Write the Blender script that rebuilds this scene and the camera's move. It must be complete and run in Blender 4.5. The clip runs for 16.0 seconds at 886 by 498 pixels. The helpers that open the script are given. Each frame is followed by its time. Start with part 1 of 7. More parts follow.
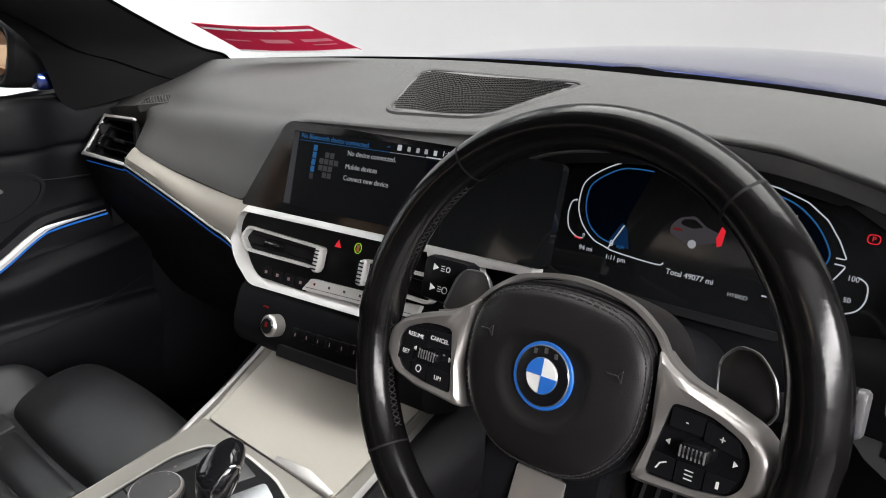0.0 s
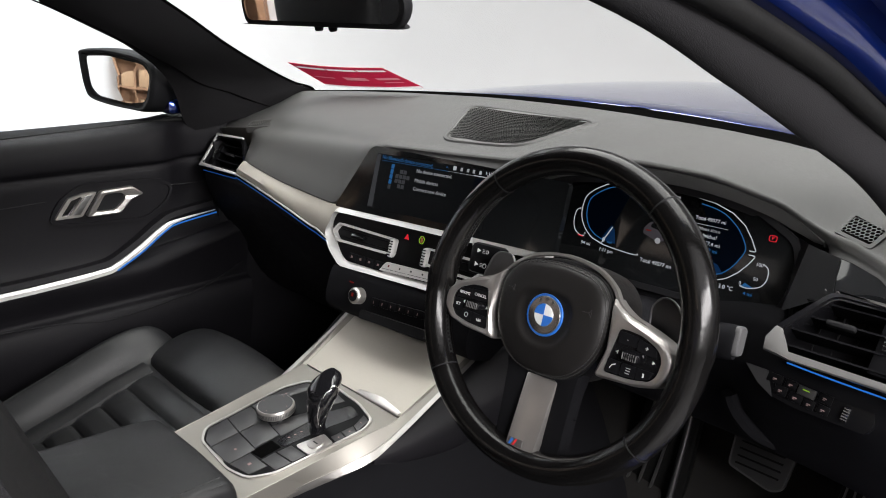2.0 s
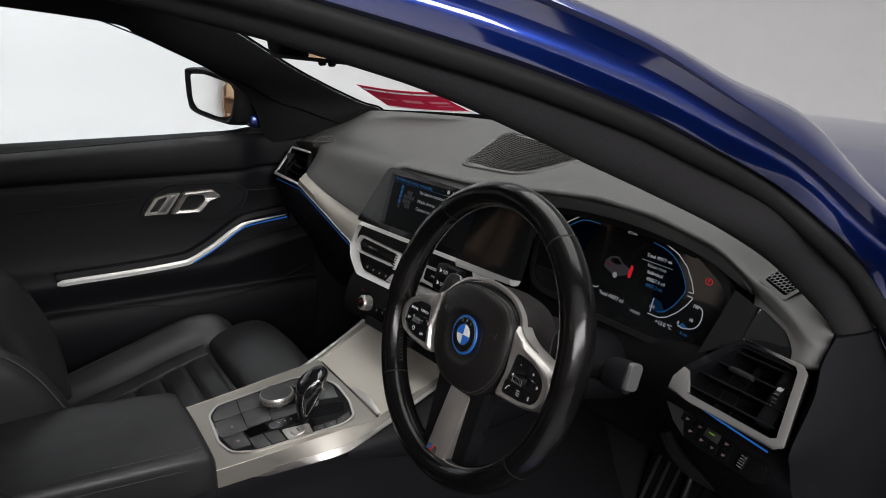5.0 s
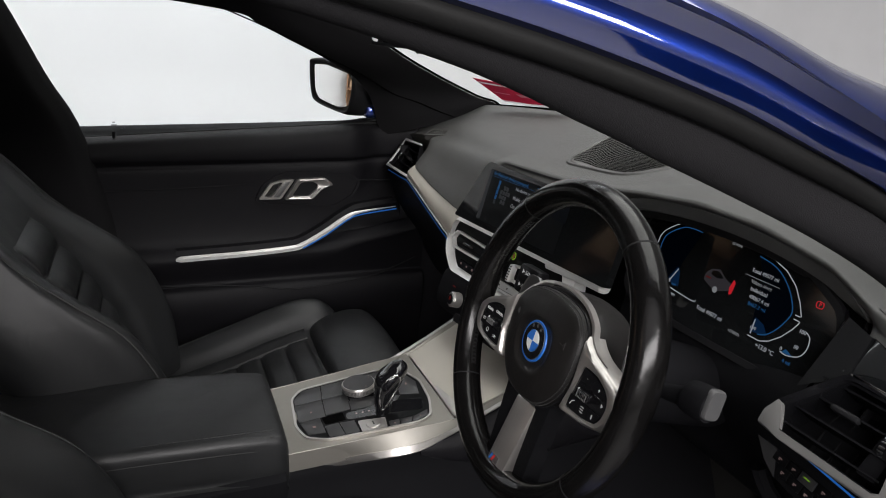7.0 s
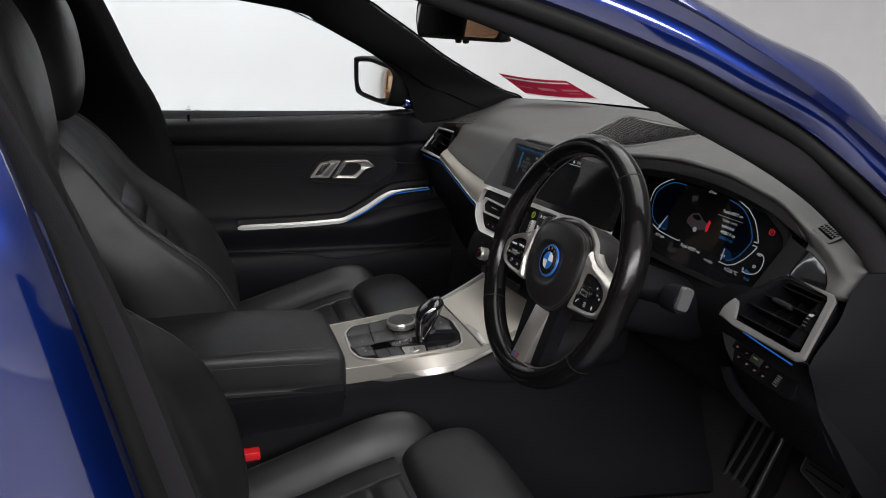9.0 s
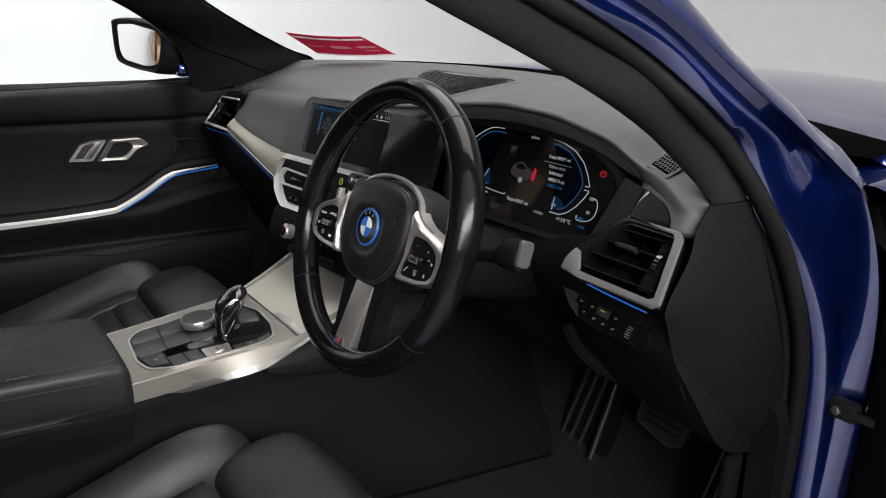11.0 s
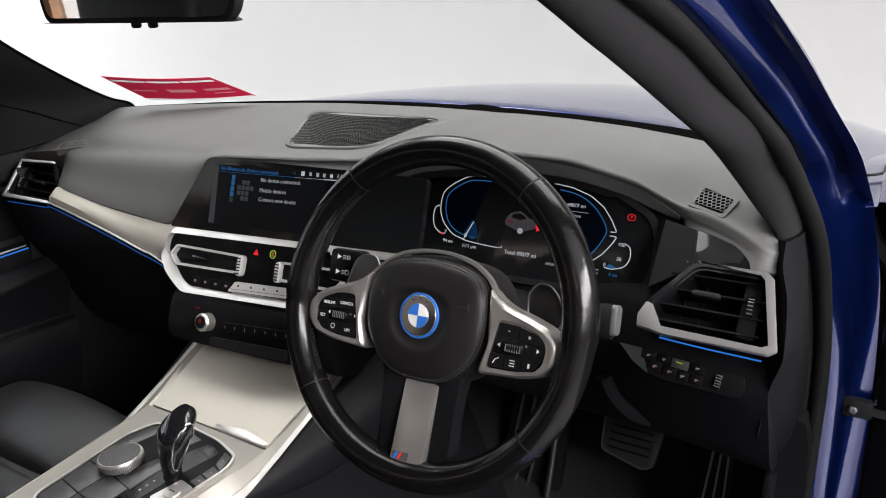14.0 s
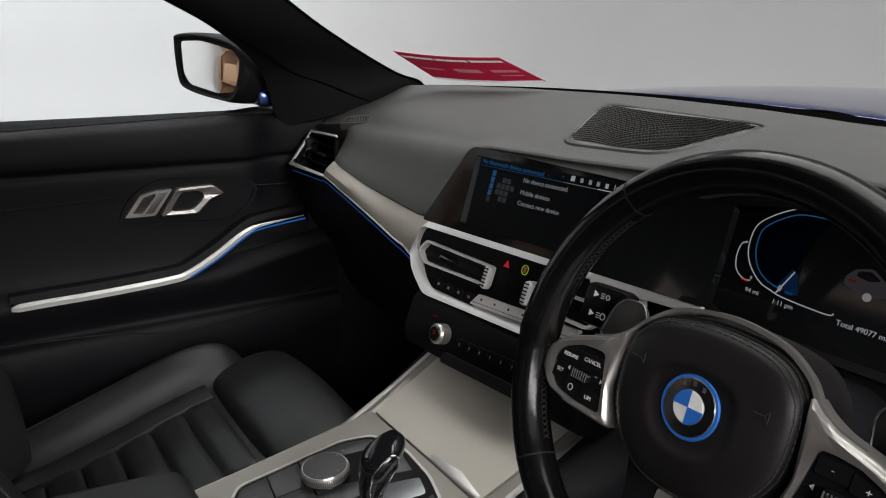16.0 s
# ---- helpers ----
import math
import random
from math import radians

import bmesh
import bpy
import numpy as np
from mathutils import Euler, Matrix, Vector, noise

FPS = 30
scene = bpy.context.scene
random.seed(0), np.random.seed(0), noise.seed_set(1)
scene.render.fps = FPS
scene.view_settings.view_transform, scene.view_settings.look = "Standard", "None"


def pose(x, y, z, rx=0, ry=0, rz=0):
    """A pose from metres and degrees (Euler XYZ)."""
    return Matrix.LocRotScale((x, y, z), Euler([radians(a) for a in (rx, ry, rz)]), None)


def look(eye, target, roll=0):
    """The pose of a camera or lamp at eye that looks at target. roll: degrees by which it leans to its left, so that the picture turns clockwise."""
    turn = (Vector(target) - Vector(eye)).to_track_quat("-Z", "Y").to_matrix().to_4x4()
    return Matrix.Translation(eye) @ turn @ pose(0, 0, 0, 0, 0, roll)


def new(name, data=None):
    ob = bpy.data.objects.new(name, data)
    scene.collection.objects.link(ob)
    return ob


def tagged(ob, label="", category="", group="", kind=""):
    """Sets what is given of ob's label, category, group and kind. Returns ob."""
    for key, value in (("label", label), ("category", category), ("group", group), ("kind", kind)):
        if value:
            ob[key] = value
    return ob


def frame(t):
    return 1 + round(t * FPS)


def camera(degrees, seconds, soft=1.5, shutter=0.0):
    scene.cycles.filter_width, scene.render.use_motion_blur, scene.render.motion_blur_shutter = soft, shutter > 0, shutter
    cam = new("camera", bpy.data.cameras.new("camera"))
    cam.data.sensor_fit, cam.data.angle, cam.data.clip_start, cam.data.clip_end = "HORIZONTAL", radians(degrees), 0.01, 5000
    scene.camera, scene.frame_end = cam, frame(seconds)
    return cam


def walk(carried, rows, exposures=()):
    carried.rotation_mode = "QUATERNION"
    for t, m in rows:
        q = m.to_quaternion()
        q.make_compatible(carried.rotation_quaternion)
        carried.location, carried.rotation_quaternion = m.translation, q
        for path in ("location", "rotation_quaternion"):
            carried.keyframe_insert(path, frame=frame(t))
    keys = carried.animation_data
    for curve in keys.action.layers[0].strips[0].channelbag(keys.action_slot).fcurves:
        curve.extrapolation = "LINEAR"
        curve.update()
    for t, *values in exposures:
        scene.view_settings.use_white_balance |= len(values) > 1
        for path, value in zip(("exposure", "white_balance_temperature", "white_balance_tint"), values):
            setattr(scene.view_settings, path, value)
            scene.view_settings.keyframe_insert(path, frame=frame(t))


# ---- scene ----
cam = camera(61.7, 16.0, soft=1.0)
METRES, EYE, TILT, LEAN, TURN = 2.3, 1.1, -17.0, 0.0, 18.0
PATH = [
    (0, (0.636, -0.382, 1.12), (-0.623, 1.041, 0.493), 0.8),
    (0.5, (0.681, -0.45, 1.13), (-0.567, 0.99, 0.523), 1.1),
    (1, (0.726, -0.524, 1.147), (-0.516, 0.926, 0.551), 1.3),
    (1.5, (0.789, -0.598, 1.168), (-0.478, 0.831, 0.572), 1.3),
    (2, (0.838, -0.613, 1.189), (-0.504, 0.744, 0.592), 1.5),
    (2.5, (0.914, -0.59, 1.19), (-0.517, 0.673, 0.591), 1.6),
    (3, (0.998, -0.564, 1.193), (-0.5, 0.615, 0.589), 1.5),
    (3.5, (1.056, -0.547, 1.201), (-0.484, 0.58, 0.604), 1.3),
    (4, (1.081, -0.53, 1.222), (-0.481, 0.572, 0.634), 1.0),
    (4.2, (1.079, -0.533, 1.231), (-0.482, 0.572, 0.646), 1.8),
    (6.3, (1.032, -0.32, 1.24), (-0.689, 0.5, 0.636), 1.7),
    (6.5, (1.042, -0.323, 1.243), (-0.697, 0.455, 0.633), 2.0),
    (7, (1.054, -0.377, 1.221), (-0.718, 0.333, 0.622), 2.6),
    (7.5, (1.103, -0.422, 1.2), (-0.69, 0.238, 0.608), 2.7),
    (8, (1.189, -0.461, 1.183), (-0.619, 0.179, 0.616), 2.8),
    (8.2, (1.223, -0.474, 1.187), (-0.588, 0.158, 0.622), 2.8),
    (10.3, (1.307, -0.496, 1.172), (-0.382, 0.407, 0.598), 2.9),
    (10.5, (1.268, -0.473, 1.154), (-0.387, 0.489, 0.574), 2.6),
    (11, (1.15, -0.435, 1.124), (-0.395, 0.69, 0.536), 2.1),
    (11.5, (1.067, -0.459, 1.108), (-0.337, 0.834, 0.509), 1.0),
    (12, (0.963, -0.521, 1.085), (-0.286, 0.926, 0.498), 0.2),
    (12.5, (0.895, -0.567, 1.111), (-0.229, 0.982, 0.532), -0.5),
    (13, (0.852, -0.587, 1.139), (-0.186, 1.03, 0.584), -0.6),
    (13.5, (0.816, -0.585, 1.155), (-0.182, 1.058, 0.604), -0.5),
    (14, (0.788, -0.59, 1.153), (-0.233, 1.042, 0.61), -0.1),
    (14.5, (0.764, -0.56, 1.15), (-0.388, 0.978, 0.596), 0.6),
    (15, (0.718, -0.476, 1.147), (-0.603, 0.916, 0.582), 1.6),
    (15.5, (0.678, -0.409, 1.143), (-0.795, 0.812, 0.562), 1.5),
    (16, (0.674, -0.413, 1.133), (-0.899, 0.68, 0.558), 2.0),
]

EXPOSURES = [(0.0, -0.1), (1.5, -0.17), (2.0, -0.18), (2.5, -0.48), (3.0, -0.93), (3.5, -0.95), (4.2, -0.88), (6.3, -0.98), (8.2, -0.92), (10.5, -0.8), (11.5, -0.42), (12.5, -0.05), (13.5, -0.08), (14.5, -0.08), (15.0, -0.2), (15.5, -0.6), (16.0, -1.06)]
walk(cam, [(t, look(eye, target, roll)) for t, eye, target, roll in PATH], EXPOSURES)

# ---- world and light ----
world = bpy.data.worlds.new("studio_air")
world.use_nodes = True
world.node_tree.nodes["Background"].inputs[0].default_value = (0.9, 0.93, 1.0, 1)
world.node_tree.nodes["Background"].inputs[1].default_value = 0.05
scene.world = world


def area(name, eye, target, sx, sy, watts, colour):
    lamp = bpy.data.lights.new(name, "AREA")
    lamp.shape, lamp.size, lamp.size_y, lamp.energy, lamp.color = "RECTANGLE", sx, sy, watts, colour
    ob = new(name, lamp)
    ob.matrix_world = look(eye, target)
    return ob


# a wall washer along the passenger side, the bay's main ceiling panel, an added side softbox, a strip behind
# a wall washer along the passenger side, the bay's main ceiling panel, an added side softbox, a strip behind
# a wall washer along the passenger side, the bay's main ceiling panel, an added side softbox, a strip behind
# a wall washer along the passenger side, the bay's main ceiling panel, an added side softbox, a strip behind
# a wall washer along the passenger side, the bay's main ceiling panel, an added side softbox, a strip behind
# a wall washer along the passenger side, the bay's main ceiling panel, an added side softbox, a strip behind
# a wall washer along the passenger side, the bay's main ceiling panel, an added side softbox, a strip behind
area("studio_lamp", (-2.9, -1.3, 3.55), (-4.5, -1.3, 0.8), 6.4, 1.0, 350, (0.955, 0.978, 1.0))
area("studio_lamp", (0.3, 1.1, 3.6), (0.3, 0.9, 0), 4.4, 2.4, 285, (1.0, 0.985, 0.96))
# unseen softbox low by the driver's wall, added to brighten the cabin
area("studio_lamp", (4.4, -0.8, 2.7), (0.2, -0.1, 0.8), 5.0, 1.1, 740, (1.0, 0.97, 0.97))
area("studio_lamp", (-0.6, -5.0, 3.6), (-0.6, -5.0, 0), 6.0, 0.9, 90, (1.0, 0.79, 0.60))
# added warm panel in place of a warm-lit room, tints wheel and spokes
area("warm_fill_lamp", (-2.9, -5.5, 2.05), (0.2, -0.3, 1.0), 2.8, 1.3, 10, (1.0, 0.70, 0.48))

# ---- materials ----
MATS = {}


def mat(name, colour, rough=0.5, metal=0.0, vary=0.12, grain=60.0, bump=0.0, bump_scale=400.0, coat=0.0, cell=False, spec=0.5, brushed=None, vary_rough=0.08, coat_rough=0.10, coat_ior=1.5, creases=0.0):
    m = bpy.data.materials.new(name)
    m.use_nodes = True
    nt = m.node_tree
    b = nt.nodes["Principled BSDF"]
    tc = nt.nodes.new("ShaderNodeTexCoord")
    mp = nt.nodes.new("ShaderNodeMapping")
    nt.links.new(tc.outputs["Object"], mp.inputs["Vector"])
    if brushed:
        mp.inputs["Scale"].default_value = brushed
    n1 = nt.nodes.new("ShaderNodeTexNoise")
    n1.inputs["Scale"].default_value, n1.inputs["Detail"].default_value = grain, 4
    n2 = nt.nodes.new("ShaderNodeTexNoise")
    n2.inputs["Scale"].default_value, n2.inputs["Detail"].default_value = 6.0, 3
    nt.links.new(mp.outputs[0], n1.inputs["Vector"])
    nt.links.new(tc.outputs["Object"], n2.inputs["Vector"])
    add = nt.nodes.new("ShaderNodeMath")
    add.operation = "ADD"
    nt.links.new(n1.outputs["Fac"], add.inputs[0])
    nt.links.new(n2.outputs["Fac"], add.inputs[1])
    ramp = nt.nodes.new("ShaderNodeMapRange")
    ramp.inputs["From Min"].default_value, ramp.inputs["From Max"].default_value = 0.6, 1.4
    ramp.inputs["To Min"].default_value, ramp.inputs["To Max"].default_value = 1 - vary, 1 + vary
    nt.links.new(add.outputs[0], ramp.inputs["Value"])
    mul = nt.nodes.new("ShaderNodeVectorMath")
    mul.operation = "SCALE"
    mul.inputs[0].default_value = colour
    nt.links.new(ramp.outputs[0], mul.inputs["Scale"])
    nt.links.new(mul.outputs[0], b.inputs["Base Color"])
    rr = nt.nodes.new("ShaderNodeMapRange")
    rr.inputs["From Min"].default_value, rr.inputs["From Max"].default_value = 0.6, 1.4
    rr.inputs["To Min"].default_value, rr.inputs["To Max"].default_value = max(0.02, rough - vary_rough), min(1, rough + vary_rough)
    nt.links.new(add.outputs[0], rr.inputs["Value"])
    nt.links.new(rr.outputs[0], b.inputs["Roughness"])
    b.inputs["Metallic"].default_value = metal
    b.inputs["Coat Weight"].default_value = coat
    b.inputs["Coat Roughness"].default_value = coat_rough
    b.inputs["Coat IOR"].default_value = coat_ior
    b.inputs["Specular IOR Level"].default_value = spec
    if bump:
        if cell:
            v = nt.nodes.new("ShaderNodeTexVoronoi")
            v.feature = "DISTANCE_TO_EDGE"
            v.inputs["Scale"].default_value = bump_scale
            out = v.outputs["Distance"]
        else:
            v = nt.nodes.new("ShaderNodeTexNoise")
            v.inputs["Scale"].default_value, v.inputs["Detail"].default_value = bump_scale, 3
            out = v.outputs["Fac"]
        nt.links.new(mp.outputs[0], v.inputs["Vector"])
        bn = nt.nodes.new("ShaderNodeBump")
        bn.inputs["Strength"].default_value, bn.inputs["Distance"].default_value = bump, 0.001
        nt.links.new(out, bn.inputs["Height"])
        if creases:
            n3 = nt.nodes.new("ShaderNodeTexNoise")
            n3.inputs["Scale"].default_value, n3.inputs["Detail"].default_value, n3.inputs["Distortion"].default_value = 22.0, 5, 0.8
            nt.links.new(tc.outputs["Object"], n3.inputs["Vector"])
            b3 = nt.nodes.new("ShaderNodeBump")
            b3.inputs["Strength"].default_value, b3.inputs["Distance"].default_value = creases, 0.006
            nt.links.new(n3.outputs["Fac"], b3.inputs["Height"])
            nt.links.new(b3.outputs[0], bn.inputs["Normal"])
        nt.links.new(bn.outputs[0], b.inputs["Normal"])
    MATS[name] = m
    return m


def glow(name, colour, strength):
    m = bpy.data.materials.new(name)
    m.use_nodes = True
    b = m.node_tree.nodes["Principled BSDF"]
    b.inputs["Base Color"].default_value = (colour[0] * 0.012, colour[1] * 0.012, colour[2] * 0.012, 1)
    b.inputs["Emission Color"].default_value = (*colour, 1)
    b.inputs["Emission Strength"].default_value = strength
    b.inputs["Roughness"].default_value = 0.4
    b.inputs["Specular IOR Level"].default_value = 0.05
    return m


def pane_mat(name, gloss, tint=(1, 1, 1)):
    m = bpy.data.materials.new(name)
    m.use_nodes = True
    nt = m.node_tree
    nt.nodes.remove(nt.nodes["Principled BSDF"])
    tr, gl, mx = nt.nodes.new("ShaderNodeBsdfTransparent"), nt.nodes.new("ShaderNodeBsdfGlossy"), nt.nodes.new("ShaderNodeMixShader")
    tr.inputs[0].default_value = (*tint, 1)
    gl.inputs["Roughness"].default_value = 0.02
    mx.inputs[0].default_value = gloss
    nt.links.new(tr.outputs[0], mx.inputs[1])
    nt.links.new(gl.outputs[0], mx.inputs[2])
    nt.links.new(mx.outputs[0], nt.nodes["Material Output"].inputs[0])
    return m


PAD = mat("soft_dash_skin", (0.0480, 0.0483, 0.0468), 0.66, bump=0.35, bump_scale=900, cell=True, vary=0.08, grain=200)
PLASTIC = mat("black_grained_plastic", (0.0066, 0.0066, 0.0075), 0.6, bump=0.3, bump_scale=800, cell=True, spec=0.025)
DARK = mat("matt_black_plastic", (0.008, 0.008, 0.009), 0.62, spec=0.15)
TRIMCLOTH = mat("dark_pillar_cloth", (0.0098, 0.0095, 0.0103), 0.9, bump=0.5, bump_scale=900, spec=0.13)
LEATHER = mat("black_leather", (0.0086, 0.0090, 0.0096), 0.46, bump=0.22, bump_scale=800, cell=True, vary=0.18, grain=25, spec=0.34, creases=0.16)
RIMHIDE = mat("polished_wheel_leather", (0.0036, 0.0034, 0.0034), 0.19, bump=0.10, bump_scale=180, vary=0.2, grain=35, vary_rough=0.09, spec=0.23, creases=0.10)
THREAD = mat("dark_thread", (0.022, 0.022, 0.022), 0.8)
GLOSS = mat("gloss_black", (0.006, 0.006, 0.007), 0.08, coat=0.5, vary_rough=0.03)
SILVER = mat("satin_silver", (0.62, 0.615, 0.60), 0.34, metal=0.35, vary=0.04, bump=0.04, bump_scale=600)
BRUSHED = mat("brushed_aluminium", (0.47, 0.445, 0.39), 0.60, metal=0.45, vary=0.06, grain=90, brushed=(1.0, 14.0, 14.0), bump=0.05, bump_scale=60)
SPOKE_METAL = mat("satin_grey_spoke", (0.46, 0.44, 0.42), 0.34, metal=0.85, vary=0.05, bump=0.04, bump_scale=600)
CONSOLE_METAL = mat("satin_console_metal", (0.24, 0.228, 0.205), 0.48, metal=0.8, vary=0.06, grain=120, brushed=(14.0, 1.0, 14.0), bump=0.06, bump_scale=90)
# satin silver darkened in its colour to offset strong light on the driver's vent
VENT_DARKENED = mat("darkened_vent_silver", (0.115, 0.113, 0.110), 0.50, metal=0.35, vary=0.05)
CHROME = mat("chrome", (0.80, 0.80, 0.80), 0.12, metal=1.0, vary=0.03, vary_rough=0.04)
RUBBER = mat("black_rubber", (0.007, 0.007, 0.007), 0.55, bump=0.2, bump_scale=300, spec=0.09)
PAINT = mat("blue_metallic_paint", (0.0036, 0.018, 0.150), 0.30, metal=0.92, vary=0.05, grain=1500, coat=1.0, vary_rough=0.03, spec=0.0, coat_rough=0.045, coat_ior=1.9)
CARPET = mat("black_carpet", (0.0195, 0.0188, 0.0182), 0.95, bump=0.9, bump_scale=700, spec=0.1)
WHITE_WALL = mat("white_studio_paint", (0.55, 0.55, 0.556), 0.85, vary=0.03, grain=4)
FLOOR = mat("grey_floor", (0.24, 0.236, 0.232), 0.45, vary=0.06, grain=8)
WOOD = mat("brown_board", (0.24, 0.13, 0.07), 0.6, vary=0.3, grain=12, brushed=(1, 1, 9))
SCREEN = mat("screen_glass", (0.006, 0.0065, 0.007), 0.07, vary=0.02, vary_rough=0.02, spec=0.28)
RED = mat("red_card", (0.48, 0.010, 0.050), 0.35, vary=0.05, grain=20)
CARD = mat("white_card", (0.85, 0.85, 0.84), 0.5, vary=0.02)
MIRROR = mat("mirror_glass", (0.92, 0.92, 0.92), 0.02, metal=1.0, vary=0.01, vary_rough=0.0)
BADGE_BLUE = mat("badge_blue", (0.014, 0.11, 0.42), 0.38, coat=0.1)
BADGE_WHITE = mat("badge_white", (0.62, 0.62, 0.60), 0.4, coat=0.1)
BUCKLE_RED = mat("buckle_red", (0.55, 0.015, 0.02), 0.35)
INK = mat("pale_marking", (0.62, 0.62, 0.60), 0.5)
SATIN = mat("satin_black_key", (0.020, 0.020, 0.021), 0.38, vary=0.08)
GREYMETAL = mat("dark_grey_metal", (0.20, 0.20, 0.20), 0.38, metal=0.9, vary=0.06)
GREYPLASTIC = mat("grey_plastic", (0.045, 0.045, 0.046), 0.5)
DOORSKIN = mat("black_door_skin", (0.0046, 0.0043, 0.0055), 0.58, bump=0.35, bump_scale=700, cell=True, spec=0.17)
INK2D = mat("worn_rib_plastic", (0.10, 0.10, 0.10), 0.4)
DIMMARK = mat("dim_pink_marking", (0.20, 0.13, 0.12), 0.6)
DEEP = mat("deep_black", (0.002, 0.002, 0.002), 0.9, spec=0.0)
GRILLE = mat("grille_grey", (0.085, 0.085, 0.082), 0.55)
SWITCHBLACK = mat("smooth_black_switch", (0.0035, 0.0035, 0.004), 0.36, spec=0.07)
COVER = mat("fine_grained_cover", (0.0095, 0.0088, 0.0086), 0.40, bump=0.16, bump_scale=900, cell=True, vary=0.12, grain=25, spec=0.22, creases=0.12)
STITCH = mat("grey_black_thread", (0.009, 0.009, 0.009), 0.7)
PINK = mat("pale_pink_print", (0.62, 0.22, 0.26), 0.4)
CARTON = mat("brown_cardboard", (0.34, 0.22, 0.13), 0.8, vary=0.15)
BLUE_LED = glow("blue_ambient_light", (0.04, 0.26, 0.95), 0.6)
DIM_LED = glow("dim_blue_ambient_light", (0.03, 0.20, 0.80), 0.28)
UI_WHITE = glow("display_white", (0.9, 0.93, 1.0), 0.50)
UI_NIGHT = glow("display_deep_blue", (0.01, 0.05, 0.16), 0.010)
UI_AMBER = glow("amber_marking", (0.9, 0.35, 0.15), 0.25)
UI_BACK = glow("display_backlight", (0.10, 0.11, 0.13), 0.025)
UI_DIM2 = glow("display_grey", (0.30, 0.31, 0.34), 0.12)
UI_BLUE2 = glow("display_mid_blue", (0.03, 0.16, 0.5), 0.11)
UI_CAR = glow("display_car_grey", (0.22, 0.20, 0.23), 0.18)
UI_RED2 = glow("display_dim_red", (0.8, 0.05, 0.04), 0.14)
INK2 = glow("display_pale", (0.78, 0.80, 0.84), 0.38)
UI_BLUE = glow("display_blue", (0.06, 0.33, 0.85), 0.27)
UI_DIM = glow("display_dim", (0.25, 0.27, 0.30), 0.12)
UI_RED = glow("warning_red", (1.0, 0.03, 0.05), 0.7)
UI_GREEN = glow("indicator_green", (0.45, 0.9, 0.05), 0.55)
GLASS = pane_mat("clear_glass", 0.03, (0.96, 0.98, 0.97))
SIDE_GLASS = pane_mat("side_glass", 0.006, (0.96, 0.98, 0.98))

# ---- shaping helpers ----


def thing(name, label, category, group="", kind="", at=(0, 0, 0)):
    ob = new(name)
    ob.empty_display_size = 0.05
    ob.location = at
    return tagged(ob, label, category, group, kind)


def part(name, bm, material, parent, label="", smooth=True):
    """One bmesh, in world metres, as one mesh object under its thing or part."""
    me = bpy.data.meshes.new(name)
    bmesh.ops.recalc_face_normals(bm, faces=bm.faces)
    bm.to_mesh(me)
    bm.free()
    me.materials.append(material)
    if smooth:
        me.shade_smooth()
        me.set_sharp_from_angle(angle=radians(38))
    ob = new(name, me)
    if parent:
        base, up = Vector(), parent
        while up:
            base, up = base + up.location, up.parent
        ob.parent = parent
        me.transform(Matrix.Translation(-base))
    if label:
        ob["label"] = label
    return ob


def solo(name, bm, material, label, category, group="", kind="", smooth=True):
    return tagged(part(name, bm, material, None, "", smooth), label, category, group, kind)


def spline(pts, n, closed=False):
    """Points of a Catmull-Rom curve through pts, n of them."""
    p = np.array(pts, float)
    k = len(p)
    seg = k if closed else k - 1
    out = []
    for i in range(n):
        u = i / n * seg if closed else i / (n - 1) * seg
        a = min(int(u), seg - 1)
        f = u - a
        q = [p[(a + d) % k] if closed else p[min(max(a + d, 0), k - 1)] for d in (-1, 0, 1, 2)]
        out.append(0.5 * (2 * q[1] + (q[2] - q[0]) * f + (2 * q[0] - 5 * q[1] + 4 * q[2] - q[3]) * f**2 + (3 * q[1] - q[0] - 3 * q[2] + q[3]) * f**3))
    return np.array(out)


def grid(rows, closed_v=False, closed_u=False, caps=False, bm=None):
    """A skin over rows of points."""
    bm = bm or bmesh.new()
    vs = [[bm.verts.new(p) for p in r] for r in rows]
    nu, nv = len(vs), len(vs[0])
    for i in range(nu if closed_u else nu - 1):
        for j in range(nv if closed_v else nv - 1):
            a, b = (i + 1) % nu, (j + 1) % nv
            bm.faces.new((vs[i][j], vs[a][j], vs[a][b], vs[i][b]))
    if caps and closed_v:
        bm.faces.new(vs[0][::-1])
        bm.faces.new(vs[-1])
    return bm


def loft(sections, nu, nv, closed_v=True, caps=True, bm=None, closed_u=False):
    """A smooth skin through a few sections, each of as many control points."""
    cols = [spline(s, nv, closed_v) for s in sections]
    cols = np.array(cols)
    rows = np.stack([spline(cols[:, j], nu, closed_u) for j in range(nv)], 1)
    return grid(rows, closed_v, closed_u, caps and not closed_u, bm)


def sweep(path, profile, n=0, bm=None, closed=False, up=(0, 0, 1), scale=None):
    """A profile of (side, up) pairs carried along a path. n: smooth the path to so many points."""
    p = spline(path, n, closed) if n else np.array(path, float)
    rows = []
    k = len(p)
    for i in range(k):
        a = p[(i - 1) % k] if closed else p[max(i - 1, 0)]
        b = p[(i + 1) % k] if closed else p[min(i + 1, k - 1)]
        t = Vector(b - a).normalized()
        s = t.cross(Vector(up)).normalized()
        u = s.cross(t).normalized()
        f = scale(i / max(1, k - 1)) if scale else 1.0
        rows.append([Vector(p[i]) + s * (f * c[0]) + u * (f * c[1]) for c in profile])
    return grid(rows, True, closed, not closed, bm)


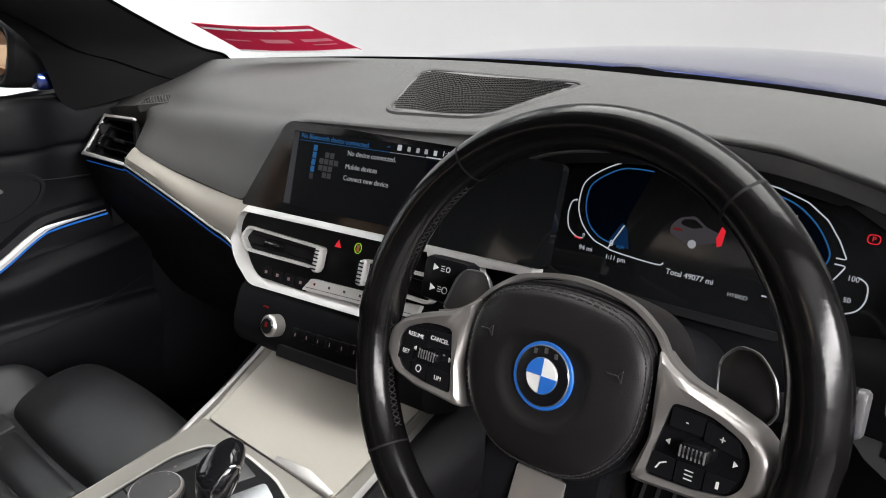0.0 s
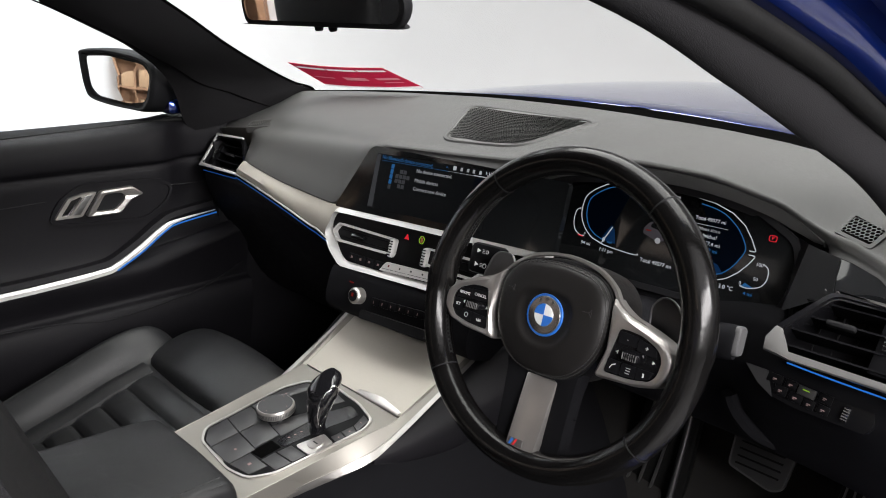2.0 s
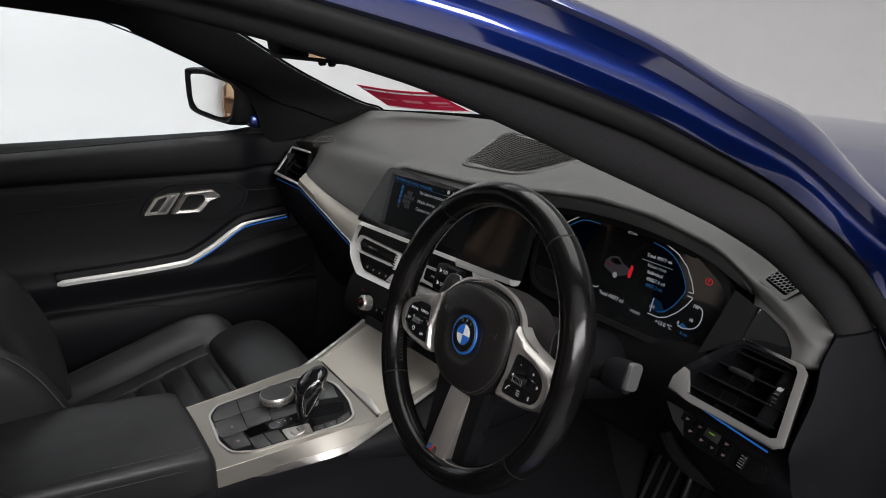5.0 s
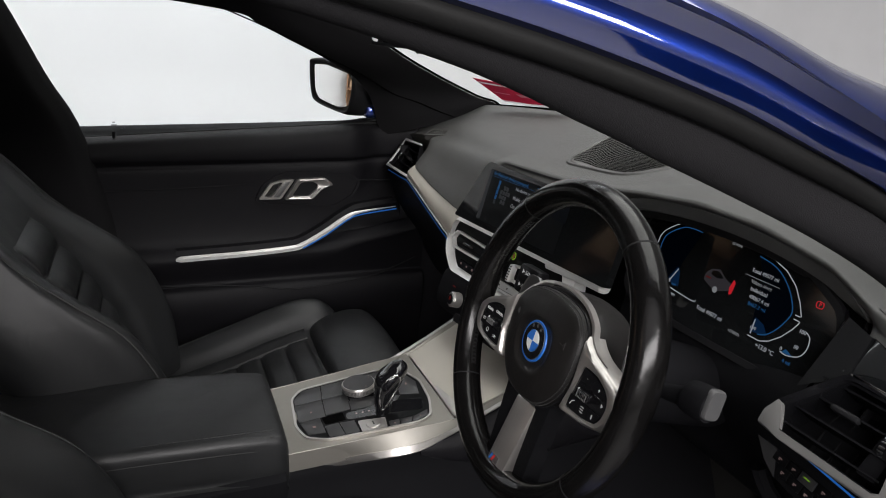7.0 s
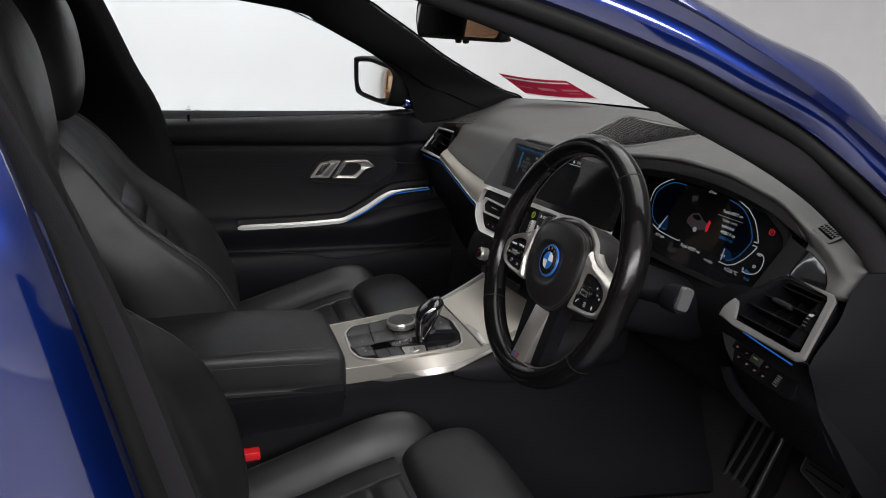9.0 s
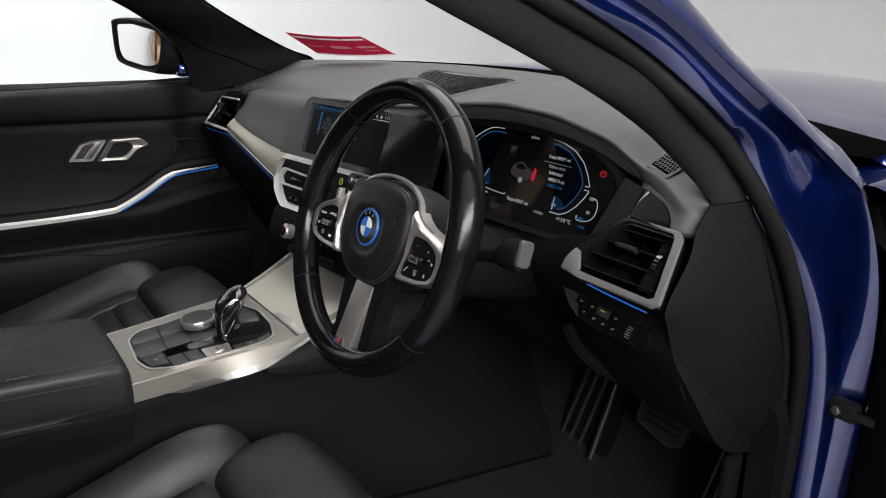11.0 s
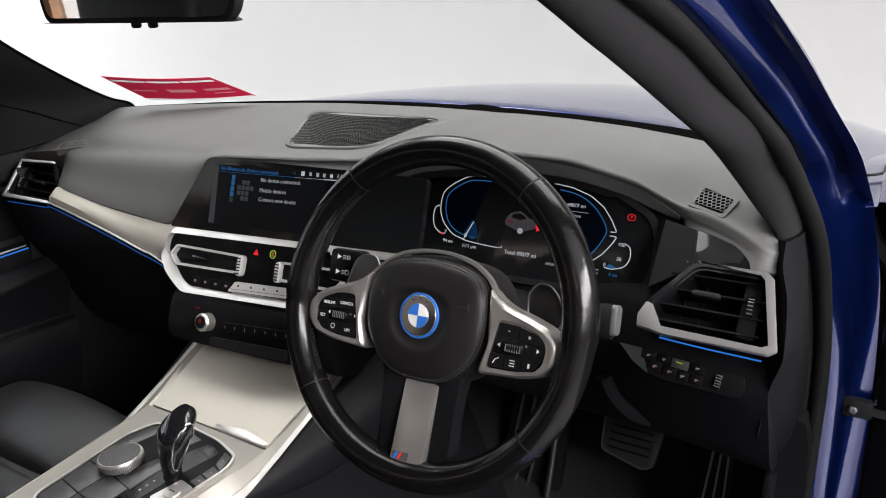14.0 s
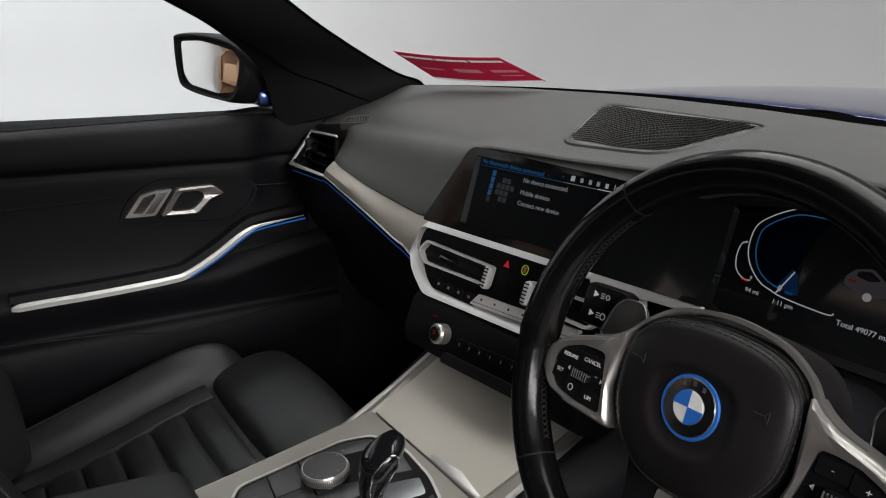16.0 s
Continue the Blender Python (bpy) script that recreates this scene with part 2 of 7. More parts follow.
def ring(r, n=10, ry=None):
    return [(r * math.cos(2 * math.pi * i / n), (ry or r) * math.sin(2 * math.pi * i / n)) for i in range(n)]


def tube(path, r, n=0, sides=10, bm=None, closed=False, up=(0.02, 0.01, 1), scale=None):
    return sweep(path, ring(r, sides), n, bm, closed, up, scale)


def slab(outline, depth, bm=None, bevel=0.0):
    """A plate: a closed 3D outline, thickened along depth (a vector), with its edges rounded."""
    own = bmesh.new()
    d = Vector(depth)
    a = [own.verts.new(p) for p in outline]
    b = [own.verts.new(Vector(p) + d) for p in outline]
    own.faces.new(a)
    own.faces.new(b[::-1])
    for i in range(len(a)):
        j = (i + 1) % len(a)
        own.faces.new((a[i], b[i], b[j], a[j]))
    if bevel:
        bmesh.ops.bevel(own, geom=own.edges[:], offset=bevel, segments=2, affect="EDGES", profile=0.6)
    if bm is None:
        return own
    return join(bm, own)


def join(bm, other):
    me = bpy.data.meshes.new("tmp")
    other.to_mesh(me)
    other.free()
    bm.from_mesh(me)
    bpy.data.meshes.remove(me)
    return bm


def box(c, s, bevel=0.0, m=None, bm=None, seg=2):
    own = bmesh.new()
    bmesh.ops.create_cube(own, size=1.0)
    bmesh.ops.scale(own, vec=s, verts=own.verts)
    if bevel:
        bmesh.ops.bevel(own, geom=own.edges[:], offset=bevel, segments=seg, affect="EDGES", profile=0.5)
    own.transform(Matrix.Translation(c) if m is None else m @ Matrix.Translation(c))
    return own if bm is None else join(bm, own)


def lathe(profile, m, n=32, bm=None):
    """A turned body: (radius, height) pairs about the z of m."""
    rows = [[m @ Vector((r * math.cos(2 * math.pi * k / n), r * math.sin(2 * math.pi * k / n), h)) for k in range(n)] for r, h in profile]
    return grid(rows, True, False, True, bm)


def moved(bm, m):
    bm.transform(m)
    return bm


def sharp(pts, n):
    """n points by even length along straight legs."""
    p = np.array(pts, float)
    d = np.r_[0, np.cumsum(np.linalg.norm(np.diff(p, axis=0), axis=1))]
    return np.stack([np.interp(np.linspace(0, d[-1], n), d, p[:, k]) for k in range(p.shape[1])], 1)


def inset2(poly, d):
    """A closed 2D outline moved inwards by d (outline runs counter-clockwise)."""
    p = [Vector(q) for q in poly]
    k, out = len(p), []
    for i in range(k):
        e0, e1 = (p[i] - p[i - 1]).normalized(), (p[(i + 1) % k] - p[i]).normalized()
        n0, n1 = Vector((-e0.y, e0.x)), Vector((-e1.y, e1.x))
        b = n0 + n1
        b = b / max(0.35, b.dot(b) / 2)
        out.append(p[i] + b * d)
    return [tuple(v) for v in out]


def round2(poly, r, n=4):
    """A 2D outline with its corners rounded."""
    p = [Vector(q) for q in poly]
    out = []
    for i in range(len(p)):
        a, b, c = p[i - 1], p[i], p[(i + 1) % len(p)]
        d = min(r, 0.45 * (a - b).length, 0.45 * (c - b).length)
        s, e = b + (a - b).normalized() * d, b + (c - b).normalized() * d
        out += [tuple((1 - u) ** 2 * s + 2 * u * (1 - u) * b + u * u * e) for u in np.linspace(0, 1, n)]
    return out


def frame_bm(outer, inner, m, z0, z1, bm=None):
    """A flat frame between two 2D outlines of as many points, from z0 to z1 of m."""
    loops = [(outer, z0), (outer, z1), (inner, z1), (inner, z0)]
    rows = [[m @ Vector((x, y, z)) for x, y in o] for o, z in loops]
    return grid(rows, True, True, False, bm)


def plate(poly, m, z0, z1, bm=None, bevel=0.0):
    d = m.to_3x3() @ Vector((0, 0, z1 - z0))
    return slab([m @ Vector((x, y, z0)) for x, y in poly], d, bm, bevel)


def plane_at(o, right, up):
    """A pose whose x runs along right and whose z faces out, with y nearly along up."""
    x = Vector(right).normalized()
    z = x.cross(Vector(up)).normalized()
    y = z.cross(x)
    return Matrix.Translation(o) @ Matrix((x, y, z)).transposed().to_4x4()


def words(text, m, size, material, parent, name="lettering", align="CENTER", depth=0.0002):
    c = bpy.data.curves.new(name, "FONT")
    c.body, c.size, c.align_x, c.align_y, c.extrude = text, size, align, "CENTER", depth
    tmp = new(name, c)
    deps = bpy.context.evaluated_depsgraph_get()
    me = bpy.data.meshes.new_from_object(tmp.evaluated_get(deps))
    bpy.data.objects.remove(tmp)
    bm = bmesh.new()
    bm.from_mesh(me)
    bpy.data.meshes.remove(me)
    bm.transform(m)
    return part(name, bm, material, parent, "", False)


def stroke(pts, w, m, z, bm=None, h=0.0004):
    """A thin raised line of width w along 2D points."""
    return sweep([m @ Vector((x, y, z)) for x, y in pts], [(-w / 2, 0), (w / 2, 0), (w / 2, h), (-w / 2, h)], 0, bm, False, m.to_3x3() @ Vector((0, 0, 1)))


# ---- the studio: one seamless bay with rounded corners ----
X0, X1, Y0, Y1, H = -4.6, 5.6, -7.0, 7.0, 3.7
solo("floor", box(((X0 + X1) / 2, (Y0 + Y1) / 2, -0.05), (X1 - X0 + 0.4, Y1 - Y0 + 0.4, 0.1)), FLOOR, "grey smooth studio floor", "floor", kind="structure")
solo("ceiling", box(((X0 + X1) / 2, (Y0 + Y1) / 2, H + 0.05), (X1 - X0 + 0.4, Y1 - Y0 + 0.4, 0.1)), WHITE_WALL, "white painted studio ceiling", "ceiling", kind="structure")
bay = round2([(X0, Y0), (X1, Y0), (X1, Y1), (X0, Y1)], 3.0, 14)
levels = [(0.0, 0.9), (0.05, 0.55), (0.2, 0.22), (0.45, 0.05), (0.8, 0.0), (H, 0.0)]
mx, my = (X0 + X1) / 2, (Y0 + Y1) / 2
inner = [[(x - d * np.sign(x - mx) * min(1, abs(x - mx) / 2), y - d * np.sign(y - my) * min(1, abs(y - my) / 2), z) for x, y in bay] for z, d in levels]
outer = [[(x + 0.2 * np.sign(x - mx), y + 0.2 * np.sign(y - my), z) for x, y in bay] for z in (H, -0.02)]
solo("wall_round", grid(inner + outer, True, True), WHITE_WALL, "white seamless studio wall curving into the floor", "wall", kind="structure")

# ---- dashboard ----
DASH = thing("dashboard", "black soft-touch car dashboard with silver trim", "dashboard", at=(0, 0.3, 0.9))
# x; then y, z of the shoulder, the middle, the rear lip and below the lip
PAD_ROWS = [
    (-0.742, 0.34, 0.975, 0.275, 0.952, 0.236, 0.930, 0.262, 0.888),
    (-0.705, 0.35, 0.985, 0.285, 0.960, 0.240, 0.938, 0.262, 0.895),
    (-0.622, 0.36, 0.997, 0.305, 0.972, 0.250, 0.946, 0.262, 0.900),
    (-0.604, 0.365, 0.999, 0.305, 0.974, 0.246, 0.946, 0.240, 0.916),
    (-0.576, 0.37, 1.001, 0.300, 0.976, 0.236, 0.944, 0.214, 0.905),
    (-0.545, 0.375, 1.004, 0.295, 0.978, 0.226, 0.940, 0.184, 0.890),
    (-0.50, 0.38, 1.007, 0.290, 0.980, 0.220, 0.942, 0.170, 0.892),
    (-0.39, 0.395, 1.010, 0.290, 0.982, 0.220, 0.948, 0.165, 0.879),
    (-0.20, 0.41, 1.012, 0.290, 0.985, 0.215, 0.956, 0.158, 0.868),
    (-0.12, 0.42, 1.012, 0.29, 0.985, 0.205, 0.978, 0.190, 0.950),
    (0.05, 0.42, 1.014, 0.29, 0.986, 0.210, 0.986, 0.198, 0.965),
    (0.15, 0.42, 1.018, 0.30, 0.994, 0.218, 0.992, 0.208, 0.970),
    (0.25, 0.42, 1.030, 0.31, 1.016, 0.228, 1.008, 0.240, 0.996),
    (0.35, 0.42, 1.034, 0.32, 1.026, 0.237, 1.018, 0.249, 1.005),
    (0.442, 0.42, 1.030, 0.33, 1.025, 0.252, 1.013, 0.264, 1.000),
    (0.52, 0.40, 1.018, 0.335, 1.008, 0.276, 0.990, 0.286, 0.977),
    (0.560, 0.375, 1.012, 0.328, 1.001, 0.274, 0.972, 0.278, 0.957),
    (0.582, 0.370, 1.010, 0.321, 0.996, 0.267, 0.966, 0.275, 0.953),
    (0.594, 0.367, 1.009, 0.316, 0.993, 0.263, 0.965, 0.257, 0.945),
    (0.612, 0.362, 1.006, 0.309, 0.989, 0.256, 0.963, 0.250, 0.944),
    (0.645, 0.354, 0.999, 0.297, 0.979, 0.243, 0.954, 0.237, 0.937),
    (0.668, 0.350, 0.990, 0.288, 0.968, 0.234, 0.944, 0.227, 0.929),
    (0.682, 0.349, 0.982, 0.285, 0.960, 0.231, 0.937, 0.223, 0.923),
    (0.690, 0.351, 0.972, 0.288, 0.951, 0.238, 0.933, 0.229, 0.920),
    (0.697, 0.355, 0.960, 0.295, 0.942, 0.258, 0.928, 0.250, 0.916),
]


def dash_front(x):
    return 0.555 - 0.36 * x * x, 1.036 - 0.05 * x * x


def pad_rows():
    secs = []
    for x, a, b, c, d, e, f, g, h in PAD_ROWS:
        y, z = dash_front(x)
        s = 1.0 if -0.61 < x < -0.15 or x > 0.59 else 0.0
        back = (x, 0.219 + max(0.0, x - 0.68) * 1.2, 0.914) if x > 0.59 else (x, g + 0.02, h - 0.004)
        w = (0.032, 0.015) if x < 0 else (0.012, 0.005)
        if x < -0.61 or -0.15 < x < 0.59:
            w = (0.012, 0.003)
        secs.append([(x, y, z), (x, a, b), (x, c, d), (x, e + w[0], f + w[1]), (x, e, f), (x, (e + g) / 2 * s + e * (1 - s), (f + h) / 2 * s + (f - 0.006) * (1 - s)), (x, g, h), back, (x, back[1] + 0.018, back[2] - 0.008), (x, 0.34, 0.89), (x, y - 0.01, z - 0.06)])
    return secs


def dash_z(x, y):
    """Height of the top of the dash at a place."""
    xs = [r[0] for r in PAD_ROWS]
    v = [np.interp(x, xs, [r[k] for r in PAD_ROWS]) for k in range(1, 9)]
    fy, fz = dash_front(x)
    return float(np.interp(y, [v[4], v[2], v[0], fy], [v[5], v[3], v[1], fz]))


def pad_skin():
    secs = np.array(pad_rows())
    nu = 220
    xs = np.linspace(secs[0, 0, 0], secs[-1, 0, 0], nu)
    rows = []
    for x in xs:
        ctrl = np.array([[x, np.interp(x, secs[:, 0, 0], secs[:, j, 1]), np.interp(x, secs[:, 0, 0], secs[:, j, 2])] for j in range(secs.shape[1])])
        rows.append(ctrl)
    rows = np.array(rows)
    # soften the joints between stations
    for _ in range(3):
        rows[1:-1] = (rows[:-2] + 2 * rows[1:-1] + rows[2:]) / 4
    return grid([spline(r, 44, True) for r in rows], True, False, True)


PADOB = part("upper_pad", pad_skin(), PAD, DASH, "grey-black grained soft dashboard top")
bpy.context.view_layer.update()


def on_pad(x, y):
    """The place and normal on the dash skin under (x, y)."""
    hit, p, n, _ = PADOB.ray_cast(Vector((x, y, 2.0)) - PADOB.matrix_world.translation, Vector((0, 0, -1)))
    return (p + PADOB.matrix_world.translation, n) if hit else (Vector((x, y, dash_z(x, y))), Vector((0, 0, 1)))


# loudspeaker grille in the middle of the dash top
GR = thing("speaker_grille", "grey perforated loudspeaker grille in the dash top", "speaker grille", at=(0.0, 0.39, 1.0))
gq = [(-0.180, 0.478), (-0.068, 0.288), (0.088, 0.312), (0.150, 0.468)]


def g_at(u, v, lift):
    """u across from the left side, v from the rear to the front."""
    a, b, c, d = (Vector(q) for q in gq)
    p = (b * (1 - u) + c * u) * (1 - v) + (a * (1 - u) + d * u) * v
    q, n = on_pad(p.x, p.y)
    return q + n * lift


def g_loop(e, lift):
    """A loop round the grille with rounded corners, e in from its edge."""
    sq = inset2([(0, 0), (1, 0), (1, 1), (0, 1)], e)
    p = [Vector(q) for q in round2(sq, 0.19 - e, 9)]
    out = []
    for i in range(len(p)):
        q = p[(i + 1) % len(p)]
        k = 5 if (q - p[i]).length > 0.2 else 1
        out += [g_at(*(p[i] + (q - p[i]) * (j / k)), lift) for j in range(k)]
    return out


part("grille_rim", grid([g_loop(e, h) for e, h in ((-0.012, -0.002), (0.0, 0.0032), (0.022, 0.0036), (0.034, 0.0022), (0.036, -0.001))], True, False), PAD, GR, "smooth grey rim")
part("grille_bed", grid([[g_at(0.5 + 0.475 * x * (1 - 0.125 * x * x * y * y), 0.5 + 0.475 * y * (1 - 0.125 * x * x * y * y), 0.0018) for x in np.linspace(-1, 1, 70)] for y in np.linspace(-1, 1, 40)]), GRILLE, GR, "grey perforated plate")
lat = bmesh.new()
NU, NV = 58, 24


def g_warp(u, v):
    """Bends the rows of holes into slow waves."""
    edge = math.sin(math.pi * u) * math.sin(math.pi * v)
    return u + edge * 0.075 * math.sin(5.5 * v + 6.5 * u + 0.4), v + edge * 0.075 * math.sin(8.0 * u + 2.0 * v)


def in_grille(u, v, e=0.048, r=0.150):
    x, y = abs(u - 0.5) - (0.5 - e - r), abs(v - 0.5) - (0.5 - e - r)
    return max(x, y) < r and (x < 0 or y < 0 or math.hypot(x, y) < r)


for i in range(NU):
    for j in range(NV):
        u0, v0 = 0.05 + 0.90 * (i + 0.5 * (j % 2)) / NU, 0.055 + 0.89 * j / (NV - 1)
        su, sv = (0.36 + 0.08 * u0) / NU, (0.40 + 0.08 * u0) / NV
        hole = [g_warp(u0 + su * math.cos(a) + 0.3 * su * math.sin(a), v0 + sv * math.sin(a)) for a in np.linspace(0, 2 * math.pi, 8, False)]
        if all(in_grille(*h) for h in hole):
            lat.faces.new([lat.verts.new(g_at(h[0], h[1], 0.0026)) for h in hole])
tagged(part("perforation", lat, DEEP, GR, "dark slanting holes in wavy rows", False), kind="stuff")


def corner_grille(f):
    if f > 0:
        p, n = on_pad(0.610, 0.281)
        side = Vector((1, -0.34, -0.14))
        c, up = p + n * 0.0004, n.cross(side)
    else:
        p, n = on_pad(-0.588, 0.264)
        side = Vector((0.82, 0.52, 0.10))
        c, up = p + n * 0.0028, n.cross(side)
    m = plane_at(c, side, up)
    g = thing("corner_speaker", "small honeycomb loudspeaker grille in the dash corner", "speaker grille", "corner speakers", at=c)
    o = [(-0.020, -0.018), (0.024, -0.020), (0.022, 0.013), (-0.026, 0.019)]
    if f < 0:
        o = [(-1.5 * x, 0.95 * y) for x, y in o][::-1]
    part("grille_rim", frame_bm(round2(inset2(o, -0.002), 0.004), round2(inset2(o, 0.003), 0.003), m, -0.012, 0.0008), PAD, g, "grey rim")
    part("grille_bed", plate(round2(inset2(o, 0.003), 0.003), m, -0.003, 0.0004), DEEP, g, "dark space below")
    hc = bmesh.new()
    for i in range(-8, 9):
        for j in range(-5, 6):
            x, y = 0.0056 * i + 0.0028 * (j % 2), 0.0049 * j
            u = x * f / (1.0 if f > 0 else 1.5)
            if -0.0215 - 0.2 * y < u < 0.0185 - 0.1 * y and -0.0145 < y < 0.0125 - 0.11 * u:
                ring6 = lambda r: [(x + r * math.cos(radians(60 * k + 30)), y + r * math.sin(radians(60 * k + 30))) for k in range(6)]
                frame_bm(ring6(0.0032), ring6(0.0027), m, -0.0005, 0.0009, hc)
    part("honeycomb", hc, GRILLE, g, "honeycomb mesh")


corner_grille(1), corner_grille(-1)


def body(x0, x1, prof, n=12):
    """A moulding of one (y, z) profile between two x."""
    return loft([[(x, y, z) for y, z in prof] for x in np.linspace(x0, x1, 3)], 3, n, True, True)


part("glovebox_panel", loft([[(x, 0.20, 0.853 - d), (x, 0.178, 0.846 - d), (x, 0.176, 0.82 - d), (x, 0.195, 0.77), (x, 0.25, 0.68), (x, 0.33, 0.55), (x, 0.46, 0.50), (x, 0.52, 0.70), (x, 0.48, 0.90)] for x, d in ((-0.70, 0.0), (-0.55, 0.0), (-0.36, 0.018), (-0.25, 0.036), (-0.15, 0.045))], 30, 40), DOORSKIN, DASH, "black glovebox panel under the dash")
part("knee_panel", loft([[(x, 0.250 - s, 0.872), (x, 0.212 - s, 0.842), (x, 0.205 - s, 0.79), (x, 0.255 - s, 0.72), (x, 0.32 + 0.5 * e, 0.648 - 0.6 * e), (x, 0.40 + e, 0.66 - e), (x, 0.5, 0.75), (x, 0.42, 0.90)] for x, s, e in ((0.20, -0.05, 0.0), (0.45, -0.03, 0.0), (0.56, 0.0, 0.01), (0.66, 0.005, 0.04), (0.70, 0.0, 0.05))], 24, 40), PLASTIC, DASH, "black knee panel under the steering column")
EA = [(0.694, 0.246, 0.946), (0.697, 0.224, 0.922), (0.707, 0.203, 0.895), (0.714, 0.166, 0.852), (0.709, 0.180, 0.825), (0.700, 0.205, 0.79), (0.690, 0.25, 0.72), (0.680, 0.32, 0.65), (0.670, 0.40, 0.60)]
EBK = [(0.706, 0.320, 0.950), (0.708, 0.322, 0.930), (0.711, 0.330, 0.90), (0.714, 0.345, 0.865), (0.717, 0.365, 0.825), (0.720, 0.385, 0.78), (0.722, 0.41, 0.72), (0.721, 0.43, 0.65), (0.719, 0.44, 0.60)]
ea, eb = spline(EA, 40), spline(EBK, 40)
part("dash_end_cap", grid([[a + (-0.02, 0.03, -0.004), a, a * 0.93 + b * 0.07 + (0.002, -0.001, 0), a * 0.5 + b * 0.5 + (0.006, 0, 0), b, b + (-0.03, 0.02, 0)] for a, b in zip(ea, eb)], True, False, True), PLASTIC, DASH, "black end cap of the dash")

# silver trim on the passenger side, with a blue light line below it
TOP = [(-0.548, 0.184, 0.889), (-0.505, 0.172, 0.891), (-0.390, 0.166, 0.877), (-0.292, 0.163, 0.870), (-0.205, 0.158, 0.867), (-0.175, 0.152, 0.868)]
LOW = [(-0.553, 0.171, 0.860), (-0.53, 0.165, 0.8635), (-0.36, 0.152, 0.840), (-0.265, 0.150, 0.820), (-0.24, 0.149, 0.817), (-0.20, 0.144, 0.808)]
t_top, t_low = spline(TOP, 30), spline(LOW, 30)
rows = [[a + (0, 0.012, 0.002), a, a * 0.75 + b * 0.25 - np.array((0, 0.004, 0)), a * 0.45 + b * 0.55 - np.array((0, 0.007, 0)), a * 0.15 + b * 0.85 - np.array((0, 0.003, 0)), b, b + (0, 0.004, -0.004), b + (0, 0.03, 0.0)] for a, b in zip(t_top, t_low)]
part("trim_strip", grid(rows, True, False, True), BRUSHED, DASH, "long brushed silver trim strip")
part("trim_edge", tube([p + (0, -0.002, -0.001) for p in t_low], 0.0017, 0, 8), SILVER, DASH, "thin bright lower edge of the trim")
LINE = [(-0.690, 0.166, 0.850), (-0.60, 0.166, 0.852), (-0.555, 0.166, 0.853), (-0.53, 0.162, 0.8555), (-0.36, 0.149, 0.832), (-0.265, 0.147, 0.812), (-0.24, 0.146, 0.808), (-0.20, 0.143, 0.800)]
part("light_line", tube(LINE, 0.0010, 50, 8), DIM_LED, DASH, "thin blue ambient light line")
part("light_line", tube([(0.585, 0.188, 0.834), (0.63, 0.178, 0.836), (0.695, 0.160, 0.842)], 0.0010, 14, 8), BLUE_LED, DASH, "thin blue ambient light line")


